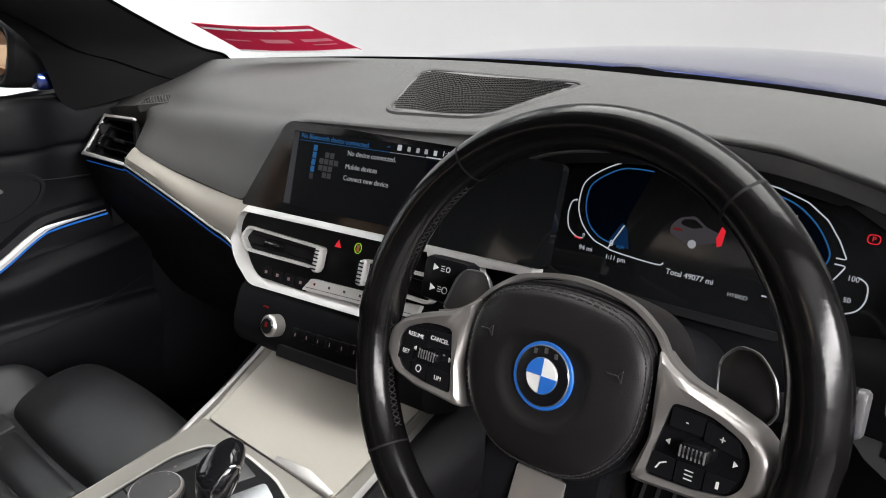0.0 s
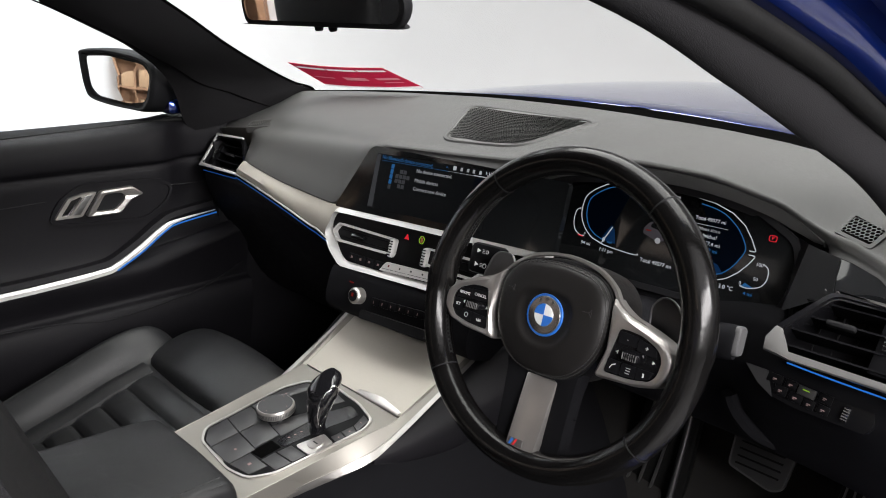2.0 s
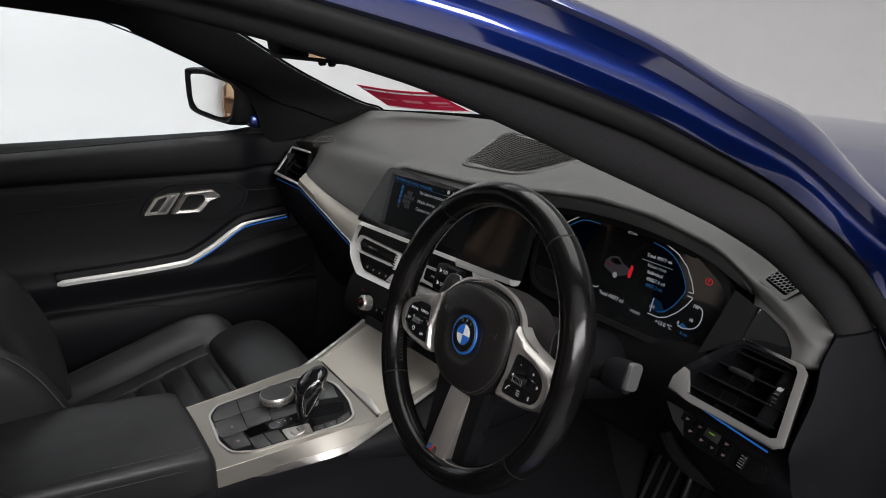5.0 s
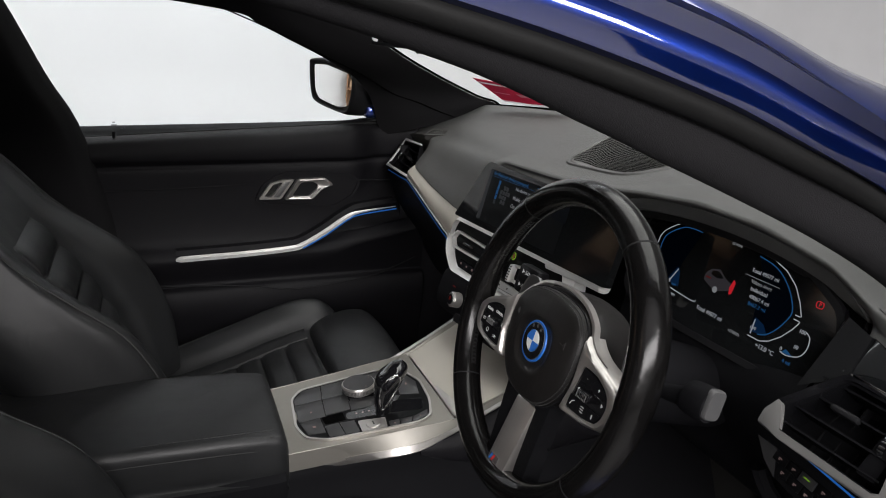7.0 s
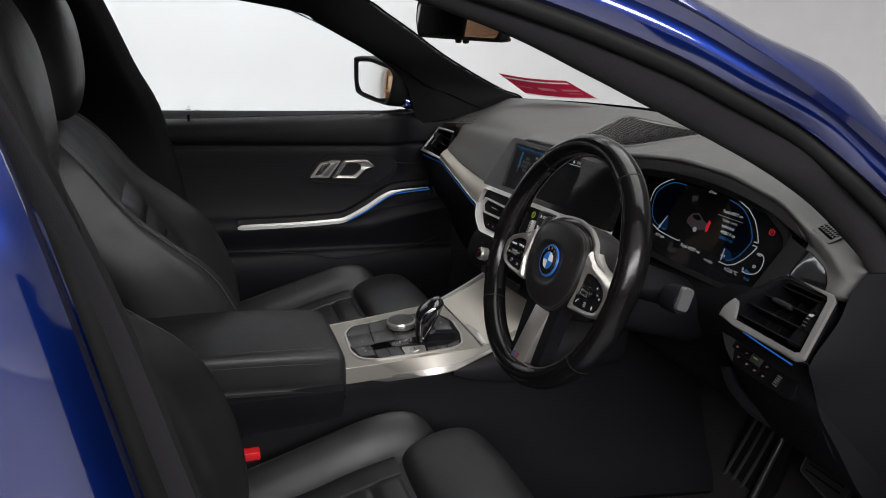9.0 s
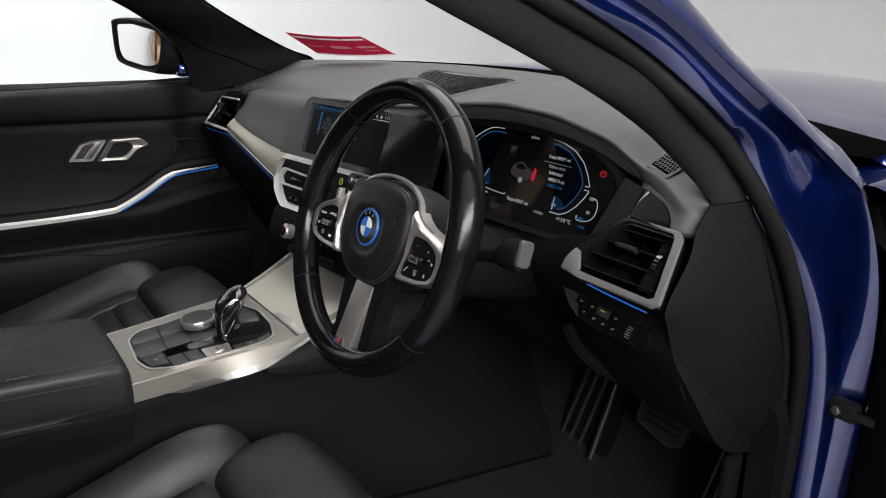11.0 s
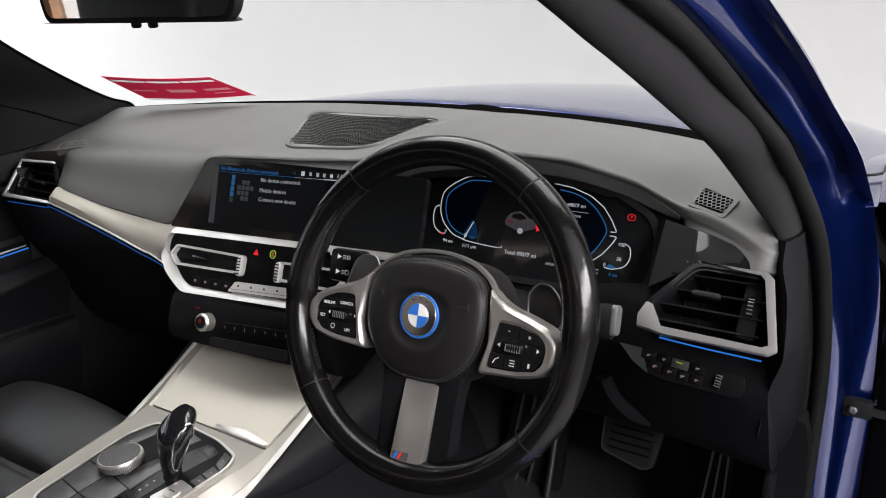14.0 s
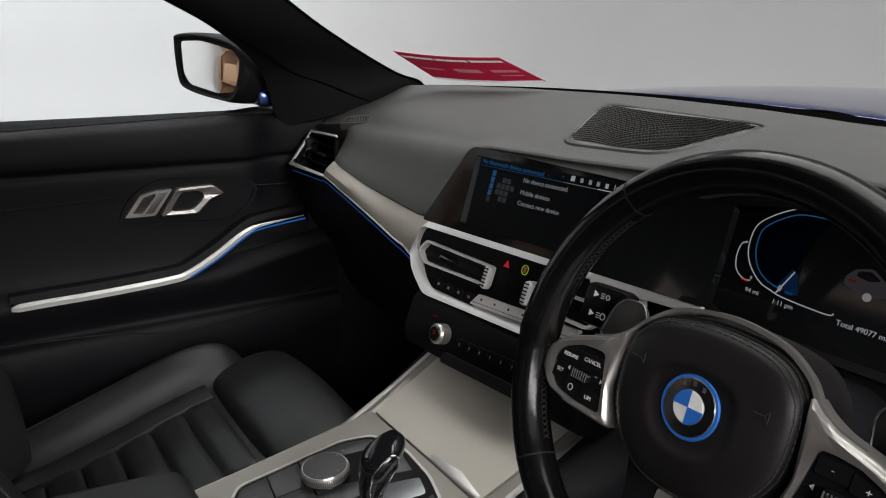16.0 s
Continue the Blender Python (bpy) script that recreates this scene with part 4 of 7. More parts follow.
part("hood_edge", grid([[a + (0, 0.010, 0.0015), a, a * 0.5 + b * 0.5 - np.array((0, 0.001, 0)), b, b + (0, 0.010, -0.003), a + (0, 0.014, -0.003)] for a, b in zip(edge_top, edge_low)], True, False, True), PAD, CLU, "soft grey lip of the hood")
# dark strip added where the lip throws its shadow
part("hood_shadow_strip", grid([[p + (0, 0.002, -0.012), p + (0, 0.006, -0.024), p + (0, 0.02, -0.022), p + (0, 0.02, -0.010)] for p in va], True, False, True), TRIMCLOTH, CLU, "dark strip standing for the shadow under the lip")
# near-zero black without gloss puts the hood's shade into the underside
part("visor", grid([[a, a * 0.5 + b * 0.5 + (0, 0.004, 0.004), b, b + (0, 0.02, 0.0)] for a, b in zip(va, vb)]), DEEP, CLU, "underside of the hood, its shade put in as flat black")
# piano black corner piece between the cluster and the vent
def on_face(x, v, lift):
    """A place on the face over the outer vent; v from the lip down to the vent."""
    top = [np.interp(x, [r[0] for r in PAD_ROWS], [r[k] for r in PAD_ROWS]) for k in (7, 8)]
    p = Vector((x, top[0] * (1 - v) + 0.219 * v, top[1] * (1 - v) + 0.914 * v))
    n = Vector((0, -0.7, 0.71))
    hit, q, _, _ = PADOB.ray_cast(p + n * 0.06 - PADOB.matrix_world.translation, -n)
    return (q + PADOB.matrix_world.translation if hit else p) + n * lift


def corner_plate(grow, lift):
    rows = []
    for k in range(25):
        x = 0.600 - grow + (0.065 + 2 * grow) * k / 24
        r = max(0.0, (x - (0.640 + grow)) / 0.025)
        v0 = 0.03 - 20 * grow + (0.80 * (1 - math.sqrt(max(0.0, 1 - min(1.0, r) ** 2))))
        rows.append([on_face(x, v0, -0.004)] + [on_face(x, v0 + (0.97 - v0) * j / 5, lift) for j in range(6)] + [on_face(x, 0.97, -0.004)])
    return grid(rows, True, False, True)


part("panel_gap", corner_plate(0.0014, 0.0006), DEEP, DASH, "dark gap round the corner panel")
part("corner_panel", corner_plate(0.0, 0.0016), SCREEN, DASH, "gloss black corner panel beside the vent")
part("corner_facet", grid([[(0.540, 0.285, 0.952 - 0.085 * v), (0.562, 0.262 - 0.053 * v, 0.951 - 0.068 * v), (0.600 + 0.010 * v, 0.2500 - 0.037 * v, 0.9460 - 0.032 * v), (0.602 + 0.010 * v, 0.2700 - 0.037 * v, 0.9400 - 0.032 * v)] for v in np.linspace(0, 1, 9)]), SWITCHBLACK, DASH, "black facet beside the instrument panel", True)
part("facet_edge", tube([(0.556, 0.268, 0.936), (0.562, 0.240, 0.905), (0.572, 0.212, 0.876), (0.582, 0.205, 0.872)], 0.0022, 16, 8), DARK, DASH, "black slanting edge beside the instrument panel")

# ---- steering wheel ----
TILT_W, ROLL_W = 17.5, 2.0
WM = Matrix.Translation((0.386, 0.0172, 0.8797)) @ Matrix.Rotation(radians(90 - TILT_W), 4, "X") @ Matrix.Rotation(radians(ROLL_W), 4, "Z")
WHEEL = thing("steering_wheel", "black leather three-spoke steering wheel with silver spokes", "steering wheel", at=WM.translation)
WS = WM @ Matrix.Translation((0, 0, 0.0125))
RM = 0.170


def rim_arc(a0, a1, n, closed=False, r=0.0165):
    rows = []
    for i in range(n):
        a = a0 + (a1 - a0) * i / (n if closed else n - 1)
        th = math.degrees(a) % 360
        fat = 1.0 + 0.10 * max(0, math.cos(radians(2 * (th - 20)))) if th < 180 else 1.0
        c = Vector((math.cos(a), math.sin(a), 0))
        rows.append([WM @ (c * (RM + r * fat * 0.98 * math.cos(u)) + Vector((0, 0, r * fat * 1.12 * math.sin(u)))) for u in np.linspace(0, 2 * math.pi, 20, False)])
    return grid(rows, True, closed, not closed)


part("rim", rim_arc(0, 2 * math.pi, 120, True), RIMHIDE, WHEEL, "shiny worn black leather rim")
for a in (52, 128, 218, 322):
    part("rim_seam", rim_arc(radians(a - 0.3), radians(a + 0.3), 3, False, 0.01665), DARK, WHEEL)
for a0, a1 in ((132, 214), (-34, 48)):
    st = bmesh.new()
    n = 44
    for k in range(n):
        a, b = radians(a0 + (a1 - a0) * k / n), radians(a0 + (a1 - a0) * (k + 0.75) / n)
        for z0, z1 in ((-0.0035, 0.0035), (0.0035, -0.0035)):
            r0 = RM - 0.0161
            tube([WM @ Vector((r0 * math.cos(a), r0 * math.sin(a), z0)), WM @ Vector((r0 * math.cos(b), r0 * math.sin(b), z1))], 0.0004, 0, 5, st)
    part("rim_stitching", st, STITCH, WHEEL, "dark crossed stitching inside the rim")
# airbag pad: a rounded shield
pad = [(-0.073, 0.012), (-0.066, 0.034), (-0.045, 0.050), (0.0, 0.056), (0.045, 0.050), (0.066, 0.034), (0.073, 0.012), (0.070, -0.026), (0.050, -0.056), (0.022, -0.070), (-0.022, -0.070), (-0.050, -0.056), (-0.070, -0.026)]
pad_at = lambda s, z: [WM @ Vector((x * s, (y + 0.007) * s - 0.007, z)) for x, y in pad]
part("airbag_cover", loft([pad_at(s, z) for s, z in ((1.06, -0.060), (1.07, -0.040), (1.055, -0.018), (1.0, -0.002), (0.93, 0.006), (0.80, 0.010), (0.60, 0.0125), (0.50, 0.0130), (0.40, 0.0108), (0.25, 0.0100), (0.03, 0.0100))], 60, 78, True, True), COVER, WHEEL, "stitched black leather airbag cover")
part("cover_groove", tube(pad_at(1.012, -0.0035), 0.0009, 100, 6, closed=True), DARK, WHEEL)
for s, z in ((0.955, 0.0046), (0.985, 0.0012)):
    st = bmesh.new()
    q = spline(pad_at(s, z), 288, True)
    for k in range(0, 288, 3):
        tube([q[k], q[(k + 2) % 288]], 0.00065, 0, 5, st)
    part("stitching", st, THREAD, WHEEL, "dark stitching round the cover")
for hx, hy in ((-0.052, 0.016), (0.052, 0.012)):
    part("horn_mark", stroke([(hx - 0.006, hy), (hx + 0.002, hy), (hx + 0.005, hy + 0.004), (hx + 0.005, hy - 0.004), (hx + 0.002, hy)], 0.0007, WM, 0.0122), THREAD, WHEEL, "", False)
# badge
BG = part("badge", lathe([(0.0, 0.008), (0.0238, 0.008), (0.0238, 0.0112), (0.0232, 0.0120), (0.0, 0.0120)], WM @ pose(0, -0.004, 0), 48), BADGE_BLUE, WHEEL, "round badge with a blue ring")
for r1, z, mt, nm in ((0.0214, 0.0124, GREYMETAL, "badge_rim"), (0.0209, 0.0127, GLOSS, "badge_black"), (0.0130, 0.0130, GREYMETAL, "badge_edge"), (0.0124, 0.0133, BADGE_WHITE, "badge_centre")):
    part(nm, lathe([(0.0, 0.0085), (r1, 0.0085), (r1, z - 0.0005), (r1 - 0.0006, z), (0.0, z)], WM @ pose(0, -0.004, 0), 40), mt, BG)
for q in (0, 1):
    seg = [(0, -0.004)] + [(0.0124 * math.cos(a), -0.004 + 0.0124 * math.sin(a)) for a in np.linspace(q * math.pi + math.pi / 2, q * math.pi + math.pi, 10)]
    part("badge_quarter", plate(seg, WM, 0.0131, 0.0137), BADGE_BLUE, BG, "", False)
for a in (62, 90, 118):
    part("badge_mark", box((0.0176 * math.cos(radians(a)), -0.004 + 0.0176 * math.sin(radians(a)), 0.0129), (0.0026, 0.0036, 0.0005), 0, WM), GREYMETAL, BG, "", False)


def spoke(side):
    """A side spoke: a silver bracket round a black button pod."""
    f = side
    o = [(0.0720, 0.035), (0.080, 0.027), (0.094, 0.0190), (0.118, 0.0125), (0.140, 0.0045), (0.1535, -0.008), (0.1545, -0.027), (0.143, -0.0415), (0.118, -0.0480), (0.068, -0.0515), (0.0775, -0.02)]
    i = [(0.089, 0.0055), (0.100, 0.0060), (0.115, 0.0045), (0.131, -0.002), (0.138, -0.008), (0.141, -0.016), (0.139, -0.030), (0.132, -0.038), (0.110, -0.042), (0.080, -0.043), (0.084, -0.020)]
    o, i = [[(f * x, y) for x, y in q] for q in (o, i)]
    if f < 0:
        o, i = o[::-1], i[::-1]
    ro, ri = round2(o, 0.006), round2(i, 0.004)
    mid = [((a[0] * 0.5 + b[0] * 0.5), (a[1] * 0.5 + b[1] * 0.5)) for a, b in zip(ro, ri)]
    edge = [(a[0] * 0.8 + b[0] * 0.2, a[1] * 0.8 + b[1] * 0.2) for a, b in zip(ro, ri)]
    loops = [(ro, -0.034), (ro, -0.014), (edge, -0.0085), (mid, -0.0065), (ri, -0.0075), (ri, -0.024)]
    part("spoke", grid([[WS @ Vector((x, y, z)) for x, y in q] for q, z in loops], True, True), SPOKE_METAL, WHEEL, "satin silver side spoke")
    return part("button_pod", plate(ri, WS, -0.024, -0.0095), GLOSS, WHEEL, "gloss black button pod")


def pod_button(pod, poly, text="", size=0.005):
    b = part("button", plate(round2(poly, 0.0012, 3), WS, -0.0095, -0.0080), PLASTIC, pod)
    cx, cy = sum(p[0] for p in poly) / len(poly), sum(p[1] for p in poly) / len(poly)
    if text:
        words(text, WS @ pose(cx, cy, -0.0079), size, INK, pod)
    return b


LP, RP = spoke(-1), spoke(1)
pod_button(LP, [(-0.136, -0.015), (-0.113, -0.013), (-0.113, -0.001), (-0.132, -0.003)], "RESUME", 0.0046)
pod_button(LP, [(-0.112, -0.013), (-0.086, -0.011), (-0.087, 0.001), (-0.112, -0.001)], "CANCEL", 0.0048)
pod_button(LP, [(-0.139, -0.030), (-0.124, -0.030), (-0.124, -0.016), (-0.137, -0.016)], "SET", 0.0048)
k1 = pod_button(LP, [(-0.123, -0.038), (-0.107, -0.040), (-0.107, -0.028), (-0.123, -0.027)])
part("button_mark", frame_bm([(-0.115 + 0.0030 * math.cos(u), -0.033 + 0.0030 * math.sin(u)) for u in np.linspace(0, 5.2, 14)], [(-0.115 + 0.0023 * math.cos(u), -0.033 + 0.0023 * math.sin(u)) for u in np.linspace(0, 5.2, 14)], WS, -0.0082, -0.0077), INK, LP, "", False)
pod_button(LP, [(-0.106, -0.041), (-0.083, -0.042), (-0.083, -0.029), (-0.106, -0.028)], "LIM", 0.0048)
rl = part("roller", box((-0.104, -0.0195, -0.005), (0.018, 0.0075, 0.008), 0.002, WS), GLOSS, LP, "ribbed black roller")
pod_button(RP, [(0.090, -0.009), (0.111, -0.009), (0.111, 0.002), (0.090, 0.003)], "-", 0.007)
pod_button(RP, [(0.112, -0.011), (0.135, -0.014), (0.132, -0.004), (0.112, 0.001)], "+", 0.007)
pod_button(RP, [(0.082, -0.041), (0.098, -0.041), (0.098, -0.028), (0.083, -0.027)])
pod_button(RP, [(0.099, -0.041), (0.116, -0.040), (0.116, -0.028), (0.099, -0.028)])
pod_button(RP, [(0.117, -0.040), (0.131, -0.036), (0.135, -0.028), (0.117, -0.028)])
part("button_mark", stroke([(0.087, -0.037), (0.089, -0.033), (0.093, -0.031)], 0.0010, WS, -0.0079), INK, RP, "", False)
for k in range(3):
    part("button_mark", box((0.1075, -0.0315 - 0.0026 * k, -0.0078), (0.0052, 0.0007, 0.0004), 0, WS), INK, RP, "", False)
part("button_mark", box((0.125, -0.0335, -0.0078), (0.0018, 0.0044, 0.0004), 0, WS), INK, RP, "", False)
rr = part("roller", box((0.110, -0.0185, -0.004), (0.018, 0.010, 0.010), 0.003, WS), GLOSS, RP, "ribbed black roller")
for f, ro, sx in ((-1, rl, -0.104), (1, rr, 0.110)):
    for k in range(7):
        part("rib", box((sx - 0.0075 + 0.0025 * k, -0.019, 0.0007 if f > 0 else -0.0011), (0.0010, 0.0072, 0.0006), 0, WS), INK2D, RP if f > 0 else LP)
for sx, d in ((0.092, -1), (0.131, 1), (-0.122, -1), (-0.088, 1)):
    part("arrow_mark", plate([(sx, -0.0205), (sx + d * 0.0028, -0.0185), (sx, -0.0165)][::d], WS, -0.0095, -0.0090), INK, RP if sx > 0 else LP, "", False)
# silver band that runs over the top of the cover from spoke to spoke
band = [(-0.112, 0.0150, -0.016), (-0.092, 0.0205, -0.0165), (-0.077, 0.030, -0.018), (-0.064, 0.044, -0.021), (-0.040, 0.058, -0.021), (0.0, 0.064, -0.021), (0.040, 0.058, -0.021), (0.064, 0.044, -0.021), (0.077, 0.030, -0.018), (0.092, 0.0205, -0.0165), (0.112, 0.0150, -0.016)]
part("silver_band", sweep([WS @ Vector(q) for q in band], [(-0.0022, -0.006), (0.0022, -0.006), (0.0022, 0.001), (0.0010, 0.0024), (-0.0022, 0.0016)], 80, None, False, WS.to_3x3() @ Vector((0, 0, 1)), lambda u: 0.25 + 0.75 * min(1.0, 4.5 * min(u, 1 - u))), SPOKE_METAL, WHEEL, "satin silver band behind the cover")
# lower spoke
for f in (-1, 1):
    leg = [(f * 0.018 + 0.003, -0.060), (f * 0.052 + 0.003, -0.055), (f * 0.040 + 0.003, -0.110), (f * 0.046 + 0.004, -0.160), (f * 0.020 + 0.003, -0.162)]
    part("lower_spoke", plate(leg[:: f], WM, -0.024, -0.003, bevel=0.004), PLASTIC, WHEEL, "black lower spoke")
LP_M = WM @ Matrix.Translation((0.0035, -0.114, 0.0035)) @ Matrix.Rotation(radians(-7.0), 4, "X")
part("spoke_plate", plate([(-0.0195, -0.046), (0.0185, -0.044), (0.0235, 0.042), (-0.0180, 0.042)], LP_M, -0.014, 0.0, bevel=0.0030), SPOKE_METAL, WHEEL, "brushed silver lower spoke plate")
pb = part("plate_badge", plate([(-0.0160, -0.042), (0.0030, -0.041), (0.0030, -0.0325), (-0.0160, -0.0335)], LP_M, -0.0002, 0.0007), GREYMETAL, WHEEL, "small silver plate badge", False)
part("badge_stripe", plate([(-0.0150, -0.041), (-0.0120, -0.041), (-0.0090, -0.0340), (-0.0120, -0.0340)], LP_M, 0.0007, 0.0011), BADGE_BLUE, pb, "", False)
part("badge_stripe", plate([(-0.0095, -0.041), (-0.0070, -0.041), (-0.0040, -0.0335), (-0.0065, -0.0335)], LP_M, 0.0007, 0.0011), BUCKLE_RED, pb, "", False)
for f in (-1, 1):
    pd = [(0.104, 0.0), (0.100, 0.034), (0.110, 0.046), (0.124, 0.044), (0.136, 0.030), (0.141, 0.010), (0.132, -0.002)] if f > 0 else [(-0.131, 0.012), (-0.121, 0.042), (-0.113, 0.049), (-0.093, 0.050), (-0.080, 0.026), (-0.082, 0.012)]
    pd = round2(pd[::-1], 0.006)
    part("shift_paddle", plate(pd, WM, -0.036, -0.031, bevel=0.0012), SATIN if f > 0 else GREYMETAL, WHEEL, "grey metal gearshift paddle")
    part("paddle_edge", tube([WM @ Vector((x, y, -0.0312)) for x, y in pd], 0.0011, 0, 6, closed=True), GREYMETAL, WHEEL, "bright edge of the paddle")
COL = thing("steering_column", "black plastic steering column shroud with stalks", "steering column", at=(0.384, 0.12, 0.85))
part("shroud", loft([[WM @ Vector((0.058 * s * math.cos(a), 0.050 * s * math.sin(a) - 0.02, z)) for a in np.linspace(0, 2 * math.pi, 10, False)] for s, z in ((0.95, -0.060), (1.1, -0.09), (1.05, -0.16), (0.95, -0.26))], 16, 30), PLASTIC, COL, "black column shroud")
part("wiper_stalk", loft([[WM @ Vector((x, y + 0.015 * s * math.sin(a), -0.088 + 0.011 * s * math.cos(a))) for a in np.linspace(0, 2 * math.pi, 8, False)] for x, y, s in ((0.05, -0.008, 0.5), (0.10, 0.0, 0.55), (0.134, 0.008, 0.75), (0.143, 0.012, 1.15), (0.164, 0.014, 1.28), (0.173, 0.015, 1.2))], 24, 20), PLASTIC, COL, "black column stalk with a flat grey end")
se = round2([(-0.010, -0.015), (0.010, -0.015), (0.010, 0.017), (-0.010, 0.017)], 0.006)
part("stalk_end", grid([[WM @ Vector((0.172 + d, 0.016 + s * y, -0.088 + s * x)) for x, y in se] for d, s in ((0.0, 1.0), (0.004, 1.0), (0.006, 0.9), (0.0062, 0.02))], True, False, True), GREYPLASTIC, COL, "flat grey stalk end")
ls = part("light_stalk", box((-0.148, 0.033, -0.056), (0.050, 0.040, 0.022), 0.006, WM), SWITCHBLACK, COL, "black column stalk with switches")
part("stalk_arm", tube([WM @ Vector((-0.05, 0.012, -0.078)), WM @ Vector((-0.125, 0.030, -0.062))], 0.009, 6), DARK, COL, "black stalk arm")
for y, w in ((0.043, 0.0045), (0.025, 0.006)):
    part("stalk_mark", plate([(-0.160, y - 0.003), (-0.154, y), (-0.160, y + 0.003)], WM, -0.0451, -0.0447), INK, ls, "", False)
    for k in range(3):
        part("stalk_mark", box((-0.1495, y - 0.002 + 0.002 * k, -0.0448), (0.004, 0.0006, 0.0004), 0, WM), INK, ls, "", False)
    part("stalk_mark", frame_bm(ring(w * 0.55, 10), ring(w * 0.40, 10), WM @ pose(-0.1435, y, 0), -0.0451, -0.0447), INK, ls, "", False)

# ---- centre console ----
CON = thing("centre_console", "centre console with brushed silver panel and black controls", "console", at=(0.0, 0.0, 0.5))
part("console_body", loft([[(-0.092, y, t), (0.0, y, t + 0.002), (0.092, y, t), (0.106, y, t - 0.05), (0.130 + 0.10 * max(0, y), y, 0.42), (0.134 + 0.15 * max(0, y), y, 0.28), (-0.134 - 0.15 * max(0, y), y, 0.28), (-0.130 - 0.1 * max(0, y), y, 0.42), (-0.106, y, t - 0.05)] for y, t in ((-0.75, 0.56), (-0.45, 0.565), (-0.22, 0.575), (0.0, 0.585), (0.12, 0.63), (0.22, 0.66), (0.34, 0.64), (0.52, 0.62))], 36, 40), PLASTIC, CON, "black console sides")
top_rows = []
for y, z, w in ((-0.240, 0.5985, 0.1000), (-0.16, 0.6055, 0.1060), (-0.04, 0.6185, 0.1150), (0.030, 0.6265, 0.1208)):
    top_rows.append([(-w, y, z - 0.03), (-w, y, z), (0, y, z + 0.001), (w, y, z), (w, y, z - 0.03)])
part("console_top", grid(top_rows), CONSOLE_METAL, CON, "satin silver console top")
part("tray_lid", slab([(-0.116, 0.033, 0.6275), (0.118, 0.033, 0.6275), (0.131, 0.163, 0.690), (-0.128, 0.163, 0.690)], (0, 0.008, -0.016), bevel=0.0015), BRUSHED, CON, "closed brushed silver tray lid")
part("lid_latch", slab([(0.020, 0.031, 0.6275), (0.116, 0.029, 0.6280), (0.118, 0.035, 0.6300), (0.072, 0.042, 0.6335), (0.020, 0.036, 0.6305)], (0, 0.001, 0.003), bevel=0.0008), SPOKE_METAL, CON, "bright lip of the tray lid")
for f in (-1, 1):
    a2 = spline([(f * 0.100, -0.240, 0.5985), (f * 0.106, -0.16, 0.6055), (f * 0.115, -0.04, 0.6185), (f * 0.121, 0.030, 0.6275), (f * 0.130, 0.10, 0.661), (f * 0.138, 0.175, 0.701)], 44)
    b2 = spline([(f * 0.092, -0.176, 0.5630), (f * 0.109, -0.115, 0.574), (f * 0.134, -0.045, 0.5900), (f * 0.139, 0.0, 0.6070), (f * 0.143, 0.09, 0.651), (f * 0.149, 0.175, 0.697)], 44)
    cut = [p * 0.30 + q * 0.70 for p, q in zip(a2, b2)]
    part("side_rail", grid([[p + (-f * 0.012, 0, -0.012), p, (p + c) / 2, c, c + (-f * 0.012, 0, -0.004)] for p, c in zip(a2, cut)], True, False, True), CONSOLE_METAL, CON, "satin silver console side rail")
    part("rail_edge", grid([[c + (-f * 0.006, 0, -0.002), c + (f * 0.0022, 0, 0.0012), q + (f * 0.0035, 0, 0.0010), q + (f * 0.0010, 0, -0.0022), q + (-f * 0.018, 0, -0.002)] for c, q in zip(cut, b2)], True, False, True), SPOKE_METAL, CON, "bright lower edge of the console rail")
    part("rail_line", tube([p + (f * 0.0004, 0, 0.0006) for p in a2], 0.0006, 0, 6), CONSOLE_METAL, CON, "fine ridge of the console")
for f in (-1, 1):
    secs = []
    for y, zt, xt, bulge, drop in ((-0.030, 0.594, 0.133, 0.003, 0.010), (0.02, 0.616, 0.138, 0.016, 0.040), (0.09, 0.650, 0.141, 0.034, 0.075), (0.175, 0.694, 0.147, 0.050, 0.100), (0.28, 0.735, 0.152, 0.060, 0.120)):
        secs.append([(f * (xt - 0.03), y, zt - 0.012), (f * xt, y, zt - 0.002), (f * (xt + bulge * 0.55), y, zt - 0.10 * drop), (f * (xt + bulge), y, zt - 0.45 * drop), (f * (xt + bulge * 0.9), y, zt - drop), (f * (xt + bulge * 0.45), y, zt - drop * 1.05), (f * (xt - 0.03), y, zt - drop)])
    part("knee_pad", loft(secs, 24, 30), DOORSKIN, CON, "black padded console flank")
PM = plane_at((0.006, -0.095, 0.6135), (1, 0, 0), (0, 1, 0.108))
pan = [(-0.056, -0.096), (0.028, -0.104), (0.064, -0.096), (0.083, -0.066), (0.097, 0.072), (0.088, 0.094), (0.042, 0.108), (-0.020, 0.113), (-0.072, 0.096), (-0.086, 0.060), (-0.080, -0.078)]
part("panel_rim", frame_bm(round2(inset2(pan, -0.0035), 0.010), round2(pan, 0.010), PM, -0.01, 0.0022), SPOKE_METAL, CON, "pale rim of the gear panel")
SP = part("gear_panel", plate(round2(pan, 0.010), PM, -0.014, 0.0006), SWITCHBLACK, CON, "black gear panel")


def key(poly, mark=None, material=None):
    b = part("key", plate(inset2(poly, 0.0005), PM, -0.004, 0.0017, bevel=0.0005), material or SATIN, SP)
    if mark:
        part("key_mark", box((mark[0], mark[1], 0.0018), (mark[2] * 0.5, mark[3] * 0.5, 0.0004), 0, PM), DIMMARK, SP, "", False)
    return b


